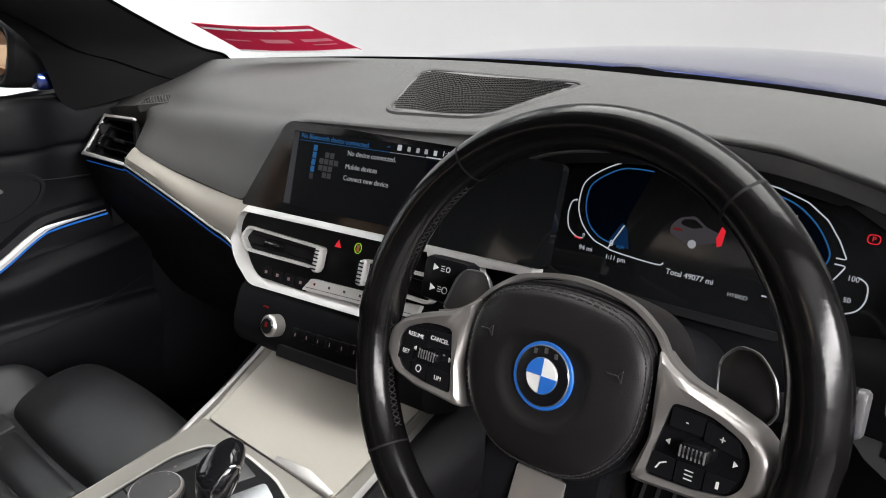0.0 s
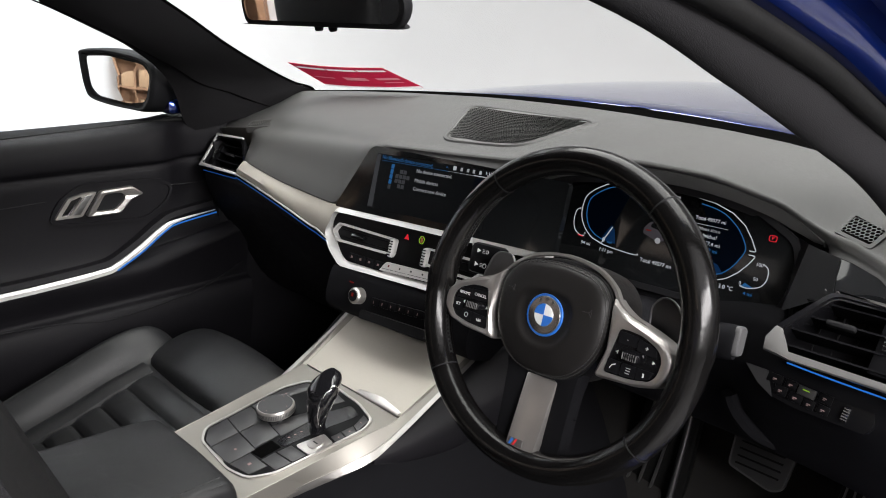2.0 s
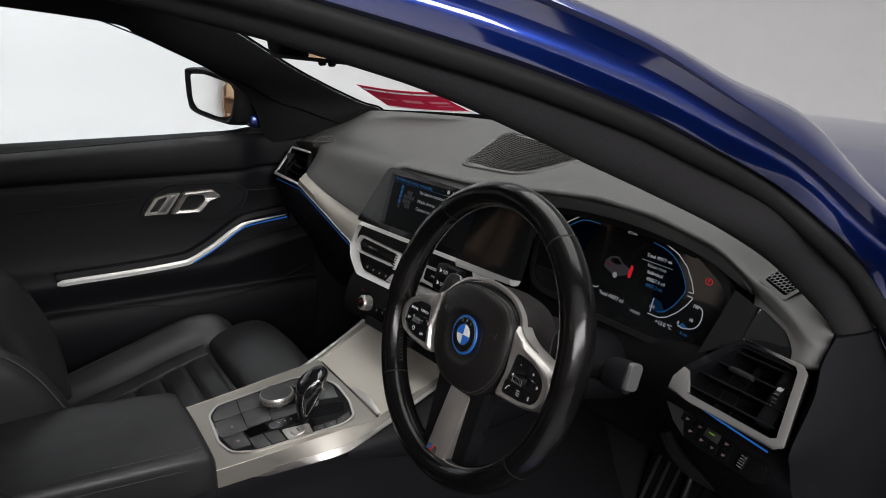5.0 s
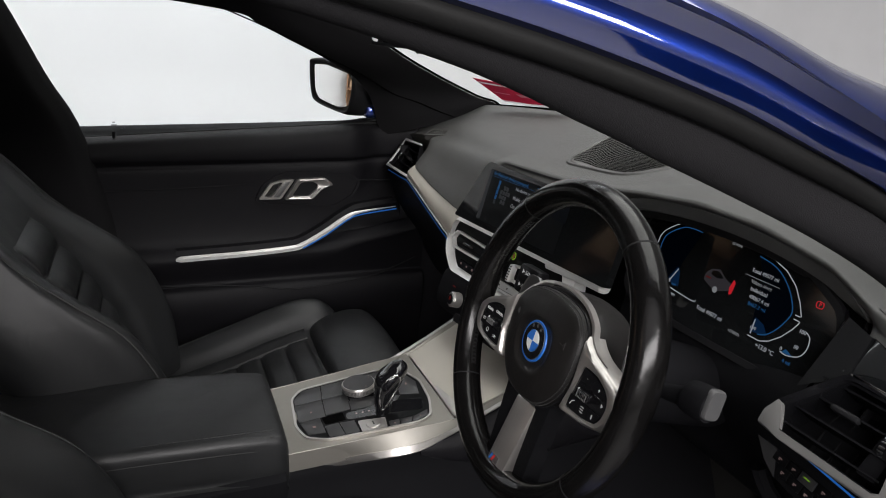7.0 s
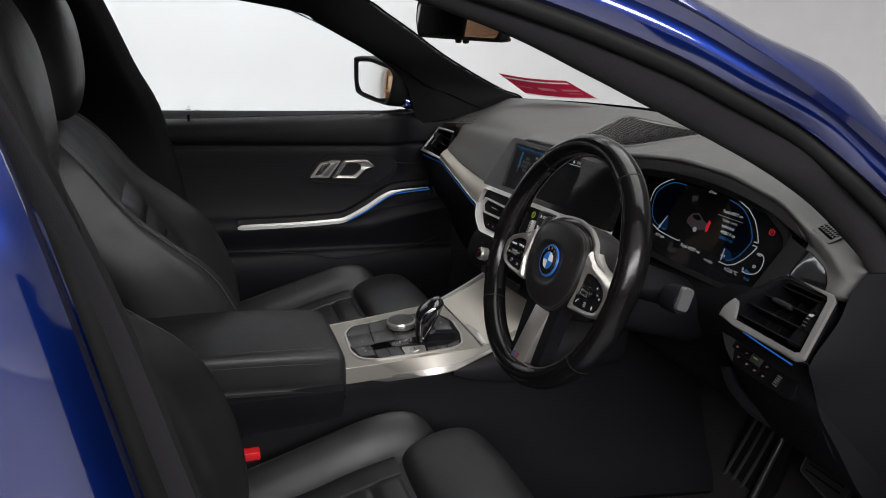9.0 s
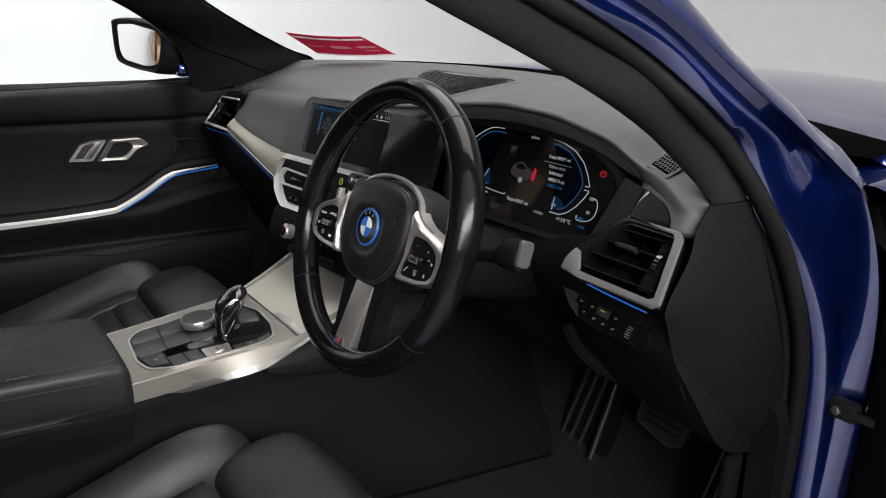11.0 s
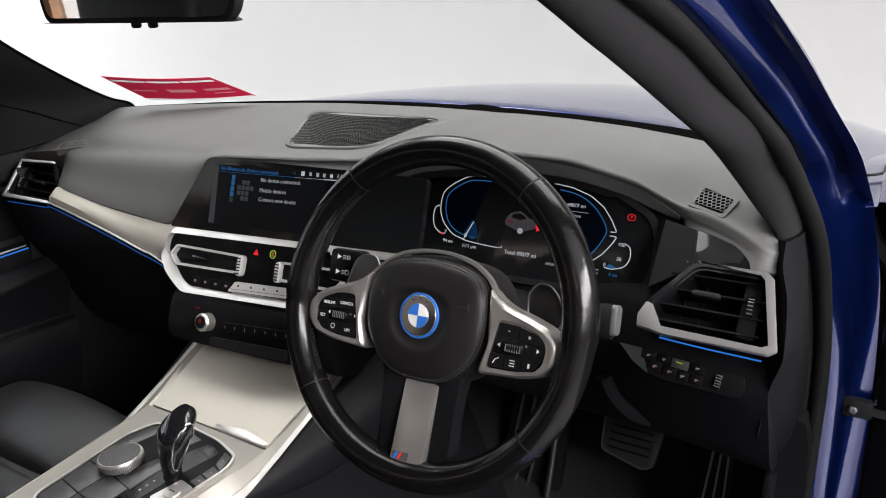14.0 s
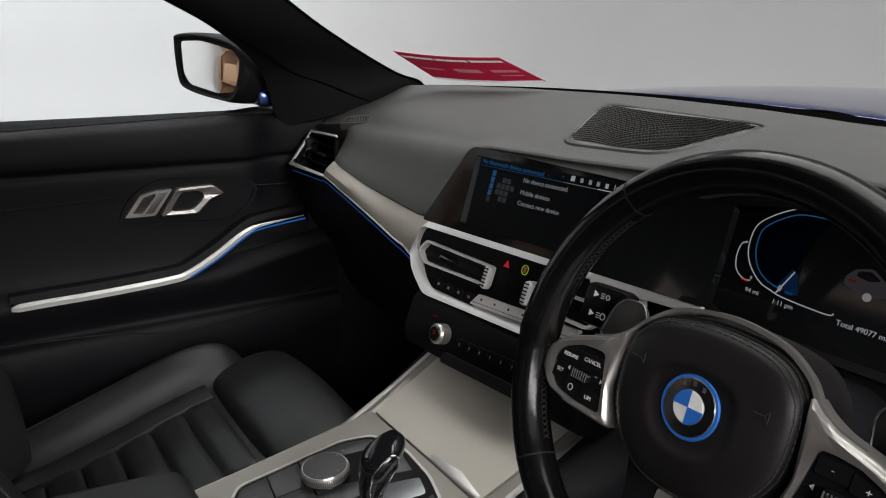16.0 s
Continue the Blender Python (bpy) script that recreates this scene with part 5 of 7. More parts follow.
key([(-0.076, -0.078), (-0.054, -0.094), (-0.034, -0.096), (-0.034, -0.052), (-0.078, -0.045)])
key([(-0.078, -0.044), (-0.034, -0.051), (-0.034, -0.008), (-0.080, -0.004)])
key([(-0.033, -0.051), (0.016, -0.056), (0.016, -0.016), (-0.033, -0.008)])
key([(-0.033, -0.097), (0.012, -0.100), (0.020, -0.098), (0.020, -0.057), (-0.033, -0.052)], (-0.002, -0.076, 0.008, 0.007, 1))
key([(0.021, -0.099), (0.060, -0.093), (0.064, -0.066), (0.021, -0.066)], (0.042, -0.080, 0.009, 0.009))
key([(0.046, -0.065), (0.080, -0.064), (0.083, -0.040), (0.046, -0.042)])
key([(0.047, -0.041), (0.083, -0.039), (0.085, -0.017), (0.050, -0.018)])
key([(-0.080, -0.003), (-0.034, -0.007), (-0.010, -0.010), (-0.010, 0.016), (-0.082, 0.020)], (-0.030, 0.002, 0.009, 0.004))
key([(-0.010, -0.012), (0.020, -0.016), (0.024, 0.060), (0.010, 0.070), (-0.010, 0.020)])
key([(-0.083, 0.022), (-0.066, 0.021), (-0.050, 0.078), (-0.062, 0.094), (-0.070, 0.092), (-0.083, 0.058)], (-0.068, 0.052, 0.005, 0.006))
key([(-0.048, 0.079), (0.008, 0.070), (0.020, 0.100), (-0.020, 0.108), (-0.060, 0.096)], (-0.02, 0.090, 0.012, 0.005))
key([(0.076, 0.030), (0.0935, 0.027), (0.095, 0.043), (0.078, 0.047)], (0.086, 0.037, 0.004, 0.004, 1))
key([(0.078, 0.048), (0.095, 0.044), (0.096, 0.062), (0.080, 0.068)], (0.087, 0.056, 0.004, 0.004))
key([(0.080, 0.069), (0.096, 0.063), (0.088, 0.091), (0.070, 0.096)], (0.083, 0.080, 0.006, 0.003))
# no recess here: a flat black plate stands for the slot's shaded inside
part("slot_shade", plate([(0.019, -0.064), (0.042, -0.062), (0.042, -0.030), (0.019, -0.030)], PM, -0.0006, 0.0012), DEEP, SP, "flat black patch standing for the shade in an open slot")
part("gear_slot", plate(round2([(0.024, -0.026), (0.044, -0.028), (0.052, 0.030), (0.066, 0.090), (0.036, 0.100), (0.022, 0.062)], 0.006), PM, -0.004, 0.0012), GLOSS, SP, "gloss black strip round the lever")
for k in range(3):
    part("gear_mark", box((0.032 + 0.001 * k, -0.010 + 0.010 * k, 0.0013), (0.0024, 0.0026, 0.0004), 0, PM), DIMMARK, SP, "", False)
part("start_surround", plate(round2([(0.055, -0.014), (0.087, -0.015), (0.091, 0.024), (0.064, 0.028)], 0.004), PM, -0.004, 0.0020), SPOKE_METAL, SP, "pale silver start button surround")
sb = part("start_button", lathe([(0.0, 0.0), (0.0115, 0.0), (0.0115, 0.003), (0.0105, 0.0038), (0.0, 0.0038)], PM @ pose(0.0740, 0.006, 0), 28), SPOKE_METAL, SP, "round silver start button")
part("button_mark", box((0.0740, 0.006, 0.0040), (0.010, 0.002, 0.0004), 0, PM), GREYPLASTIC, SP, "", False)
IM = Matrix.Translation((-0.027, -0.083, 0.6115)) @ Matrix.Rotation(radians(5), 4, "X")
DIAL = thing("rotary_controller", "black touch-top rotary dial with a knurled silver rim", "control dial", at=IM.translation)
part("base", lathe([(0.0, 0.0), (0.0255, 0.0), (0.023, 0.010), (0.0, 0.010)], IM, 32), GLOSS, DIAL)
part("rim", lathe([(0.0, 0.008), (0.0270, 0.008), (0.0285, 0.011), (0.0285, 0.018), (0.0268, 0.021), (0.0, 0.021)], IM, 48), SPOKE_METAL, DIAL, "knurled silver rim")
kb = bmesh.new()
for k in range(72):
    a = 2 * math.pi * k / 72
    box((0.0286, 0, 0.0145), (0.0008, 0.0011, 0.0066), 0, IM @ Matrix.Rotation(a, 4, "Z"), kb)
part("knurling", kb, GREYMETAL, DIAL, "fine knurling")
part("touch_top", lathe([(0.0, 0.0212), (0.0258, 0.0212), (0.0254, 0.0218), (0.0, 0.0219)], IM, 40), SATIN, DIAL, "matt black touch surface")
for a in (20, 110, 200, 290):
    part("dial_mark", box((0.021 * math.cos(radians(a)), 0.021 * math.sin(radians(a)), 0.0225), (0.0016, 0.0016, 0.0003), 0, IM), DIMMARK, DIAL, "", False)
GEAR = thing("gear_selector", "gloss black gear selector with a silver edge", "gear lever", at=(0.056, -0.064, 0.612))
gp = [(0.052, -0.066, 0.608), (0.0525, -0.0655, 0.622), (0.0535, -0.0640, 0.638), (0.0555, -0.0610, 0.656), (0.0575, -0.0570, 0.674), (0.0585, -0.0540, 0.690), (0.0585, -0.0530, 0.7000)]
gs = ((0.0130, 0.0150), (0.0100, 0.0120), (0.0125, 0.0160), (0.0170, 0.0205), (0.0208, 0.0245), (0.0214, 0.0250), (0.0125, 0.0145))
gear_axis = spline([p + q for p, q in zip(gp, gs)], 61)


def gear_skin(i, u, grow=0.0):
    """A place on the lever: i runs up its stations, u round it."""
    x, y, z, a, b = gear_axis[int(round(i * 10))]
    a, b = a + grow, b + grow
    return x + a * math.cos(u) * (1 - 0.15 * math.sin(u)), y + b * math.sin(u), z + 0.008 * math.sin(u) * min(1, i / 3)


part("lever", grid([[gear_skin(i / 3, u) for u in np.linspace(0, 2 * math.pi, 32, False)] for i in range(19)], True, False, True), GLOSS, GEAR, "gloss black lever")
part("lever_edge", tube([gear_skin(3.4 + 1.9 * math.sin(a), -0.25 + (0.62 + 0.16 * math.sin(a)) * math.cos(a), 0.0003) for a in np.linspace(0, 2 * math.pi, 40, False)], 0.0013, 80, 8, closed=True), CHROME, GEAR, "thin silver loop on the side")
part("lever_boot", lathe([(0.0, 0.0), (0.020, 0.0), (0.018, 0.004), (0.015, 0.006), (0.0, 0.006)], Matrix.Translation((0.052, -0.066, 0.609)), 24), DARK, GEAR)
# armrest
ARM = thing("armrest", "black leather centre armrest lid", "armrest", at=(0, -0.4, 0.56))
part("armrest_pad", loft([[(-w, y, z - 0.066), (-w, y, z - 0.026), (-w * 0.96, y, z - 0.006), (-w * 0.78, y, z), (0, y, z + 0.003), (w * 0.78, y, z), (w * 0.96, y, z - 0.006), (w, y, z - 0.026), (w, y, z - 0.066), (w * 0.90, y, z - 0.072), (-w * 0.90, y, z - 0.072)] for y, z, w in ((-0.76, 0.648, 0.10), (-0.74, 0.656, 0.111), (-0.45, 0.650, 0.114), (-0.30, 0.643, 0.112), (-0.245, 0.638, 0.110), (-0.229, 0.630, 0.107), (-0.223, 0.616, 0.101))], 44, 66), LEATHER, ARM, "padded black leather lid")
for f in (-1, 1):
    part("armrest_seam", tube([(f * 0.1105, -0.72, 0.631), (f * 0.1135, -0.45, 0.6285), (f * 0.1115, -0.30, 0.6215), (f * 0.1085, -0.240, 0.616)], 0.0008, 30, 6), STITCH, ARM)
for k in range(46):
    y = -0.70 + 0.010 * k
    for d in (0.0, 0.006):
        part("stitch", tube([(0.0985 + d, y, 0.6442 - 1.3 * d + (0.004 if y < -0.4 else -0.03 * (y + 0.4) + 0.004)), (0.0985 + d, y + 0.0062, 0.6442 - 1.3 * d + (0.004 if y < -0.4 else -0.03 * (y + 0.4) + 0.004))], 0.0007, 0, 5), THREAD, ARM)
part("armrest_base", loft([[(-w, y, 0.582), (w, y, 0.582), (w + 0.004, y, 0.50), (w + 0.008, y, 0.40), (-w - 0.008, y, 0.40), (-w - 0.004, y, 0.50)] for y, w in ((-0.76, 0.104), (-0.45, 0.107), (-0.25, 0.105), (-0.232, 0.098))], 20, 24), PLASTIC, ARM, "black base under the lid")

# ---- seats ----


def seat(cx, dy, dz, label, back_y=0.0, head_y=0.0):
    s = thing("front_seat", label, "car seat", "front seats", at=(cx, -0.2 + dy, 0.33 + dz))

    def P(x, y, z):
        return (cx + x, y + dy, z + dz)

    rows = ((-0.47, 0.430, 0.03), (-0.38, 0.435, 0.05), (-0.25, 0.468, 0.062), (-0.12, 0.512, 0.062), (-0.05, 0.526, 0.052), (-0.01, 0.505, 0.048), (0.015, 0.47, 0.04))
    cush = []
    for y, z, b in rows:
        cush.append([P(-0.212, y, 0.36), P(-0.226, y, z - 0.01), P(-0.224, y, z + b * 0.75), P(-0.207, y, z + b * 0.93), P(-0.182, y, z + b * 0.65), P(-0.152, y, z + 0.004), P(-0.10, y, z), P(0, y, z - 0.003), P(0.10, y, z), P(0.152, y, z + 0.004), P(0.182, y, z + b * 0.65), P(0.207, y, z + b * 0.93), P(0.224, y, z + b * 0.75), P(0.226, y, z - 0.01), P(0.212, y, 0.36)])
    part("cushion", loft(cush, 48, 84), LEATHER, s, "black leather seat cushion")

    def top(x, y):
        return float(np.interp(y, [r[0] for r in rows], [r[1] for r in rows]))

    # raised welts and the cross pleats of the middle panel
    for k in range(6):
        y0, y1 = -0.088 - 0.052 * k, -0.088 - 0.052 * (k + 1) + 0.004
        secs = []
        for f in np.linspace(0, 1, 7):
            y = y0 + (y1 - y0) * f
            h = 0.0050 + 0.0035 * math.sin(math.pi * f) ** 0.6 if 0 < f < 1 else 0.0020
            z = top(0, y)
            secs.append([P(-0.109, y, z - 0.006), P(-0.104, y, z + h * 0.7), P(-0.05, y, z + h), P(0.05, y, z + h), P(0.104, y, z + h * 0.7), P(0.109, y, z - 0.006)])
        part("pleat", loft(secs, 15, 18, False, False), LEATHER, s)
    for f in (-1, 1):
        a = [P(f * 0.136, y, top(0, y) + 0.003) for y in np.linspace(-0.42, -0.085, 6)]
        part("border_welt", sweep(a, [(-0.027, -0.008), (0.027, -0.008), (0.024, 0.003), (0.012, 0.008), (0.0, 0.0095), (-0.012, 0.008), (-0.024, 0.003)], 24), LEATHER, s, "padded leather border")
        part("bolster_seam", tube([P(f * 0.2215, y, np.interp(y, [r[0] for r in rows], [r[1] + r[2] * 0.84 for r in rows])) for y in np.linspace(-0.46, -0.08, 8)], 0.0014, 30, 6), THREAD, s)
        part("bolster_seam", tube([P(f * 0.2150, y, np.interp(y, [r[0] for r in rows], [r[1] + r[2] * 0.915 for r in rows])) for y in np.linspace(-0.46, -0.08, 8)], 0.0011, 30, 6), THREAD, s)
    ext = []
    for y, z, w, t in ((-0.080, 0.512, 0.130, 0.08), (-0.076, 0.534, 0.154, 0.11), (-0.062, 0.549, 0.169, 0.12), (-0.03, 0.562, 0.178, 0.12), (0.012, 0.571, 0.181, 0.13), (0.050, 0.570, 0.172, 0.13), (0.074, 0.548, 0.150, 0.10), (0.086, 0.495, 0.115, 0.05)):
        ext.append([P(-w, y, z - t * 0.5), P(-w * 0.98, y, z - 0.026), P(-w * 0.86, y, z - 0.008), P(-w * 0.5, y, z + 0.001), P(0, y, z + 0.005), P(w * 0.5, y, z + 0.001), P(w * 0.86, y, z - 0.008), P(w * 0.98, y, z - 0.026), P(w, y, z - t * 0.5), P(w * 0.9, y, z - t), P(-w * 0.9, y, z - t)])
    part("thigh_support", loft(ext, 34, 66), LEATHER, s, "rounded leather thigh support")
    back = []
    lean = ((0.46, -0.40, 0.20, 0.045), (0.56, -0.44, 0.232, 0.075), (0.64, -0.475, 0.248, 0.085), (0.72, -0.515, 0.252, 0.080), (0.78, -0.555, 0.248, 0.050), (0.84, -0.600, 0.235, 0.022), (0.93, -0.665, 0.215, 0.012), (0.985, -0.72, 0.18, 0.006), (1.02, -0.76, 0.13, 0.002))
    lean = tuple((z, y + back_y, w, b) for z, y, w, b in lean)
    for z, y, w, b in lean:
        back.append([P(-w, y - 0.12, z - 0.02), P(-w * 1.02, y + b * 0.35, z), P(-w * 0.95, y + b * 0.95, z), P(-w * 0.84, y + b, z), P(-w * 0.66, y + b * 0.45, z), P(-w * 0.5, y, z), P(0, y - 0.006, z), P(w * 0.5, y, z), P(w * 0.66, y + b * 0.45, z), P(w * 0.84, y + b, z), P(w * 0.95, y + b * 0.95, z), P(w * 1.02, y + b * 0.35, z), P(w, y - 0.12, z - 0.02), P(0, y - 0.15, z - 0.03)])
    part("backrest", loft(back, 44, 90), LEATHER, s, "bolstered black leather backrest")
    by = lambda z: float(np.interp(z, [r[0] for r in lean], [r[1] for r in lean]))
    for k in range(5):
        z0, z1 = 0.56 + 0.056 * k, 0.56 + 0.056 * (k + 1) - 0.004
        secs = []
        for f in np.linspace(0, 1, 5):
            z = z0 + (z1 - z0) * f
            h = 0.010 * math.sin(math.pi * f) ** 0.5 if 0 < f < 1 else 0.0
            y = by(z)
            secs.append([P(-0.100, y - 0.01, z), P(-0.094, y + h * 0.7, z), P(-0.04, y + h, z), P(0.04, y + h, z), P(0.094, y + h * 0.7, z), P(0.100, y - 0.01, z)])
        part("pleat", loft(secs, 9, 16, False, False), LEATHER, s)
    for f in (-1, 1):
        part("bolster_seam", tube([P(f * r[2] * 0.955, r[1] + r[3] * 0.96, r[0]) for r in lean[:-1]], 0.0014, 40, 6), THREAD, s)
    hd = []
    for z, y, w, d in ((0.985, -0.720, 0.09, 0.030), (1.00, -0.715, 0.116, 0.048), (1.07, -0.712, 0.128, 0.058), (1.17, -0.72, 0.126, 0.055), (1.23, -0.735, 0.11, 0.042), (1.25, -0.745, 0.07, 0.02)):
        y = y + head_y
        hd.append([P(w * math.copysign(abs(math.cos(u)) ** 0.7, math.cos(u)), y + d * math.copysign(abs(math.sin(u)) ** 0.8, math.sin(u)), z) for u in np.linspace(0, 2 * math.pi, 16, False)])
    part("headrest", loft(hd, 28, 44), LEATHER, s, "black leather headrest")
    part("seat_base", box(P(0, -0.25, 0.345), (0.44, 0.38, 0.09), 0.02), DARK, s)
    return s


seat(-0.350, 0.0, 0.0, "black leather passenger seat with stitched pleats")
seat(0.395, -0.085, -0.028, "black leather driver seat with stitched bolsters", 0.035, 0.125)
BK = thing("seat_belt_buckle", "black seat belt buckle with a red button", "buckle", at=(0.135, -0.41, 0.43))
part("buckle_body", box((0.128, -0.402, 0.432), (0.022, 0.046, 0.085), 0.006), DARK, BK, "black buckle body")
part("release_button", box((0.1300, -0.398, 0.472), (0.021, 0.040, 0.016), 0.003), BUCKLE_RED, BK, "red release button")

# ---- passenger door ----
DOOR = thing("passenger_door", "closed black-trimmed car door with silver handle", "car door", at=(-0.72, -0.2, 0.6))
prof = [(-0.758, 0.936), (-0.738, 0.943), (-0.708, 0.934), (-0.697, 0.910), (-0.698, 0.885), (-0.706, 0.874), (-0.707, 0.868), (-0.703, 0.855), (-0.706, 0.800), (-0.706, 0.740), (-0.702, 0.700), (-0.694, 0.682), (-0.680, 0.670), (-0.672, 0.655), (-0.676, 0.635), (-0.690, 0.600), (-0.690, 0.585), (-0.672, 0.572), (-0.668, 0.520), (-0.690, 0.42), (-0.700, 0.33), (-0.80, 0.33), (-0.81, 0.90)]
part("door_card", loft([[(x - (0.0 if z < 0.80 else 0.035) * max(0, min(1, (y - 0.08) / 0.07)), y, z + (0.040 * (y + 0.28) if z > 0.9 else 0) + max(0, (0.19 * (y - 0.0) if 0.62 < z < 0.70 else 0.0))) for x, z in prof] for y in (-0.62, -0.4, -0.2, 0.0, 0.08, 0.15, 0.26)], 56, 140), DOORSKIN, DOOR, "black door trim panel")
DM = plane_at((-0.704, -0.062, 0.805), (0, 1, 0), (0.03, 0, 1))
tr = [(-0.6675, -0.346, 0.6585), (-0.6675, -0.30, 0.660), (-0.667, -0.20, 0.662), (-0.667, -0.09, 0.6675), (-0.668, -0.055, 0.674), (-0.672, 0.0, 0.701), (-0.678, 0.060, 0.737), (-0.683, 0.095, 0.747), (-0.691, 0.187, 0.755)]


def strip_scale(u):
    return min(1.0, 0.45 + u * 12) if u < 0.5 else max(0.18, min(1, (1.02 - u) * 3.2))


part("trim_strip", sweep(tr, [(-0.004, -0.002), (-0.003, 0.008), (0.003, 0.009), (0.007, 0.004), (0.006, -0.004), (0.0, -0.006)], 80, scale=strip_scale), SILVER, DOOR, "slim silver trim strip")
part("trim_shelf", sweep([(x - 0.012, y, z + 0.010) for x, y, z in tr], [(-0.012, -0.010), (-0.012, 0.012), (0.004, 0.010), (0.010, 0.0), (0.008, -0.008)], 60), DOORSKIN, DOOR, "padded ledge above the strip")
part("light_line", tube([(x + 0.0065, y, z - 0.0045) for x, y, z in tr[4:]], 0.0018, 40, 8), BLUE_LED, DOOR, "blue ambient light line")
hp = [(-0.099, -0.026), (-0.051, -0.036), (0.095, -0.046), (0.141, -0.017), (0.158, 0.016), (0.130, 0.036), (-0.032, 0.044), (-0.077, 0.017)]
part("handle_rim", frame_bm(round2(inset2(hp, -0.003), 0.02), round2(inset2(hp, 0.003), 0.02), DM, -0.004, 0.0045), DOORSKIN, DOOR, "raised rim round the handle")
HB = part("handle_bed", plate(round2(hp, 0.02), DM, -0.012, 0.001), DOORSKIN, DOOR, "recessed black handle bed")
lf = [(-0.090, -0.018), (-0.038, -0.019), (-0.005, 0.028), (-0.030, 0.028), (-0.062, 0.021)]
part("left_surround", frame_bm(round2(lf, 0.004), round2([(-0.078, -0.013), (-0.060, -0.014), (-0.034, 0.020), (-0.038, 0.022), (-0.056, 0.017)], 0.003), DM, 0.0, 0.010), SPOKE_METAL, DOOR, "satin silver speaker surround")
part("left_insert", plate([(-0.078, -0.013), (-0.060, -0.014), (-0.034, 0.020), (-0.056, 0.017)], DM, 0.0, 0.003), GLOSS, DOOR)
part("left_bar", plate([(-0.056, -0.013), (-0.042, -0.0135), (-0.014, 0.024), (-0.028, 0.023)], DM, 0.010, 0.0125, bevel=0.0012), GREYMETAL, DOOR)
ho = [(-0.030, -0.021), (0.038, -0.023), (0.062, 0.002), (0.090, 0.012), (0.068, 0.030), (0.002, 0.028)]
hl = [(-0.012, -0.014), (0.030, -0.015), (0.050, 0.004), (0.052, 0.014), (0.040, 0.021), (0.010, 0.020)]
loops = [(round2(ho, 0.006), 0.0), (round2(ho, 0.006), 0.012), (round2(inset2(ho, 0.003), 0.006), 0.015), (round2(hl, 0.006), 0.010), (round2(hl, 0.006), 0.001)]
part("door_handle", grid([[DM @ Vector((x, y, z)) for x, y in q] for q, z in loops], True, True), SPOKE_METAL, DOOR, "satin silver door pull")
part("handle_hollow", plate(round2(hl, 0.006), DM, 0.0008, 0.002), DARK, DOOR)
for y, z in ((0.17, 0.823),):
    part("card_seam", tube([(-0.7025, 0.075, 0.826), (-0.7020, 0.12, 0.823), (-0.7015, 0.20, 0.822)], 0.0012, 16, 6), DARK, DOOR)
part("card_seam", tube([(-0.7030, -0.60, 0.818), (-0.7030, -0.35, 0.819), (-0.7030, -0.16, 0.824)], 0.0012, 20, 6), DARK, DOOR)
part("pocket_lip", tube([(-0.672, -0.45, 0.60), (-0.667, -0.20, 0.585), (-0.664, -0.10, 0.567), (-0.664, -0.04, 0.566), (-0.667, 0.06, 0.574), (-0.670, 0.15, 0.590), (-0.68, 0.24, 0.62)], 0.0020, 50, 8), DOORSKIN, DOOR, "rounded lip of the door pocket")
part("window_seal", tube([(-0.746, -0.56, 0.929), (-0.746, -0.2, 0.9445), (-0.746, 0.16, 0.9585)], 0.0050, 16, 8), RUBBER, DOOR, "black window seal")
part("warning_dot", lathe([(0.0, 0.0), (0.0025, 0.0), (0.0, 0.0012)], DM @ pose(0.068, -0.088, 0.001), 10), INK, DOOR)
part("lock_pin", lathe([(0.0, 0.0), (0.009, 0.0), (0.008, 0.004), (0.0034, 0.005), (0.0034, 0.020), (0.0, 0.022)], Matrix.Translation((-0.724, -0.456, 0.928)), 14), DARK, DOOR, "small black lock pin")
gl = [(-0.752, 0.19, 0.945), (-0.752, -0.51, 0.920), (-0.735, -0.57, 1.065), (-0.69, -0.64, 1.255), (-0.69, -0.33, 1.265), (-0.70, -0.10, 1.19), (-0.735, 0.155, 1.055)]
sg_ob = part("side_window", slab(gl, (0.003, 0, 0)), SIDE_GLASS, DOOR, "clear side window glass", False)
sg_ob.visible_shadow = False
for k, (dy, dz, w) in enumerate(((0.0, 0.020, 0.006), (-0.006, 0.010, 0.022), (0.022, 0.012, 0.010), (0.0, 0.014, 0.012), (0.018, 0.006, 0.008))):
    part("etched_mark", box((-0.7485, -0.455 + dy, 0.945 + dz), (0.0006, w, 0.0022), 0), GREYPLASTIC, DOOR, "", False)

# ---- body shell ----
CAR = thing("car_body", "deep blue metallic car body with black pillar trim", "car", at=(0, 0, 0.3))
E1 = [(0.690, 0.275, 0.915), (0.683, 0.254, 0.951), (0.665, 0.236, 0.977), (0.645, 0.188, 1.020), (0.632, 0.118, 1.060), (0.616, 0.04, 1.096), (0.604, -0.03, 1.126), (0.592, -0.085, 1.150), (0.57, -0.20, 1.195), (0.53, -0.40, 1.245), (0.51, -0.65, 1.270)]
E2 = [(0.702, 0.325, 0.918), (0.712, 0.312, 0.955), (0.702, 0.263, 1.010), (0.693, 0.233, 1.036), (0.685, 0.205, 1.058), (0.660, 0.150, 1.100), (0.645, 0.06, 1.140), (0.630, -0.02, 1.172), (0.605, -0.16, 1.215), (0.57, -0.38, 1.265), (0.55, -0.65, 1.290)]
e1, e2 = spline(E1, 60), spline(E2, 60)
rows = []
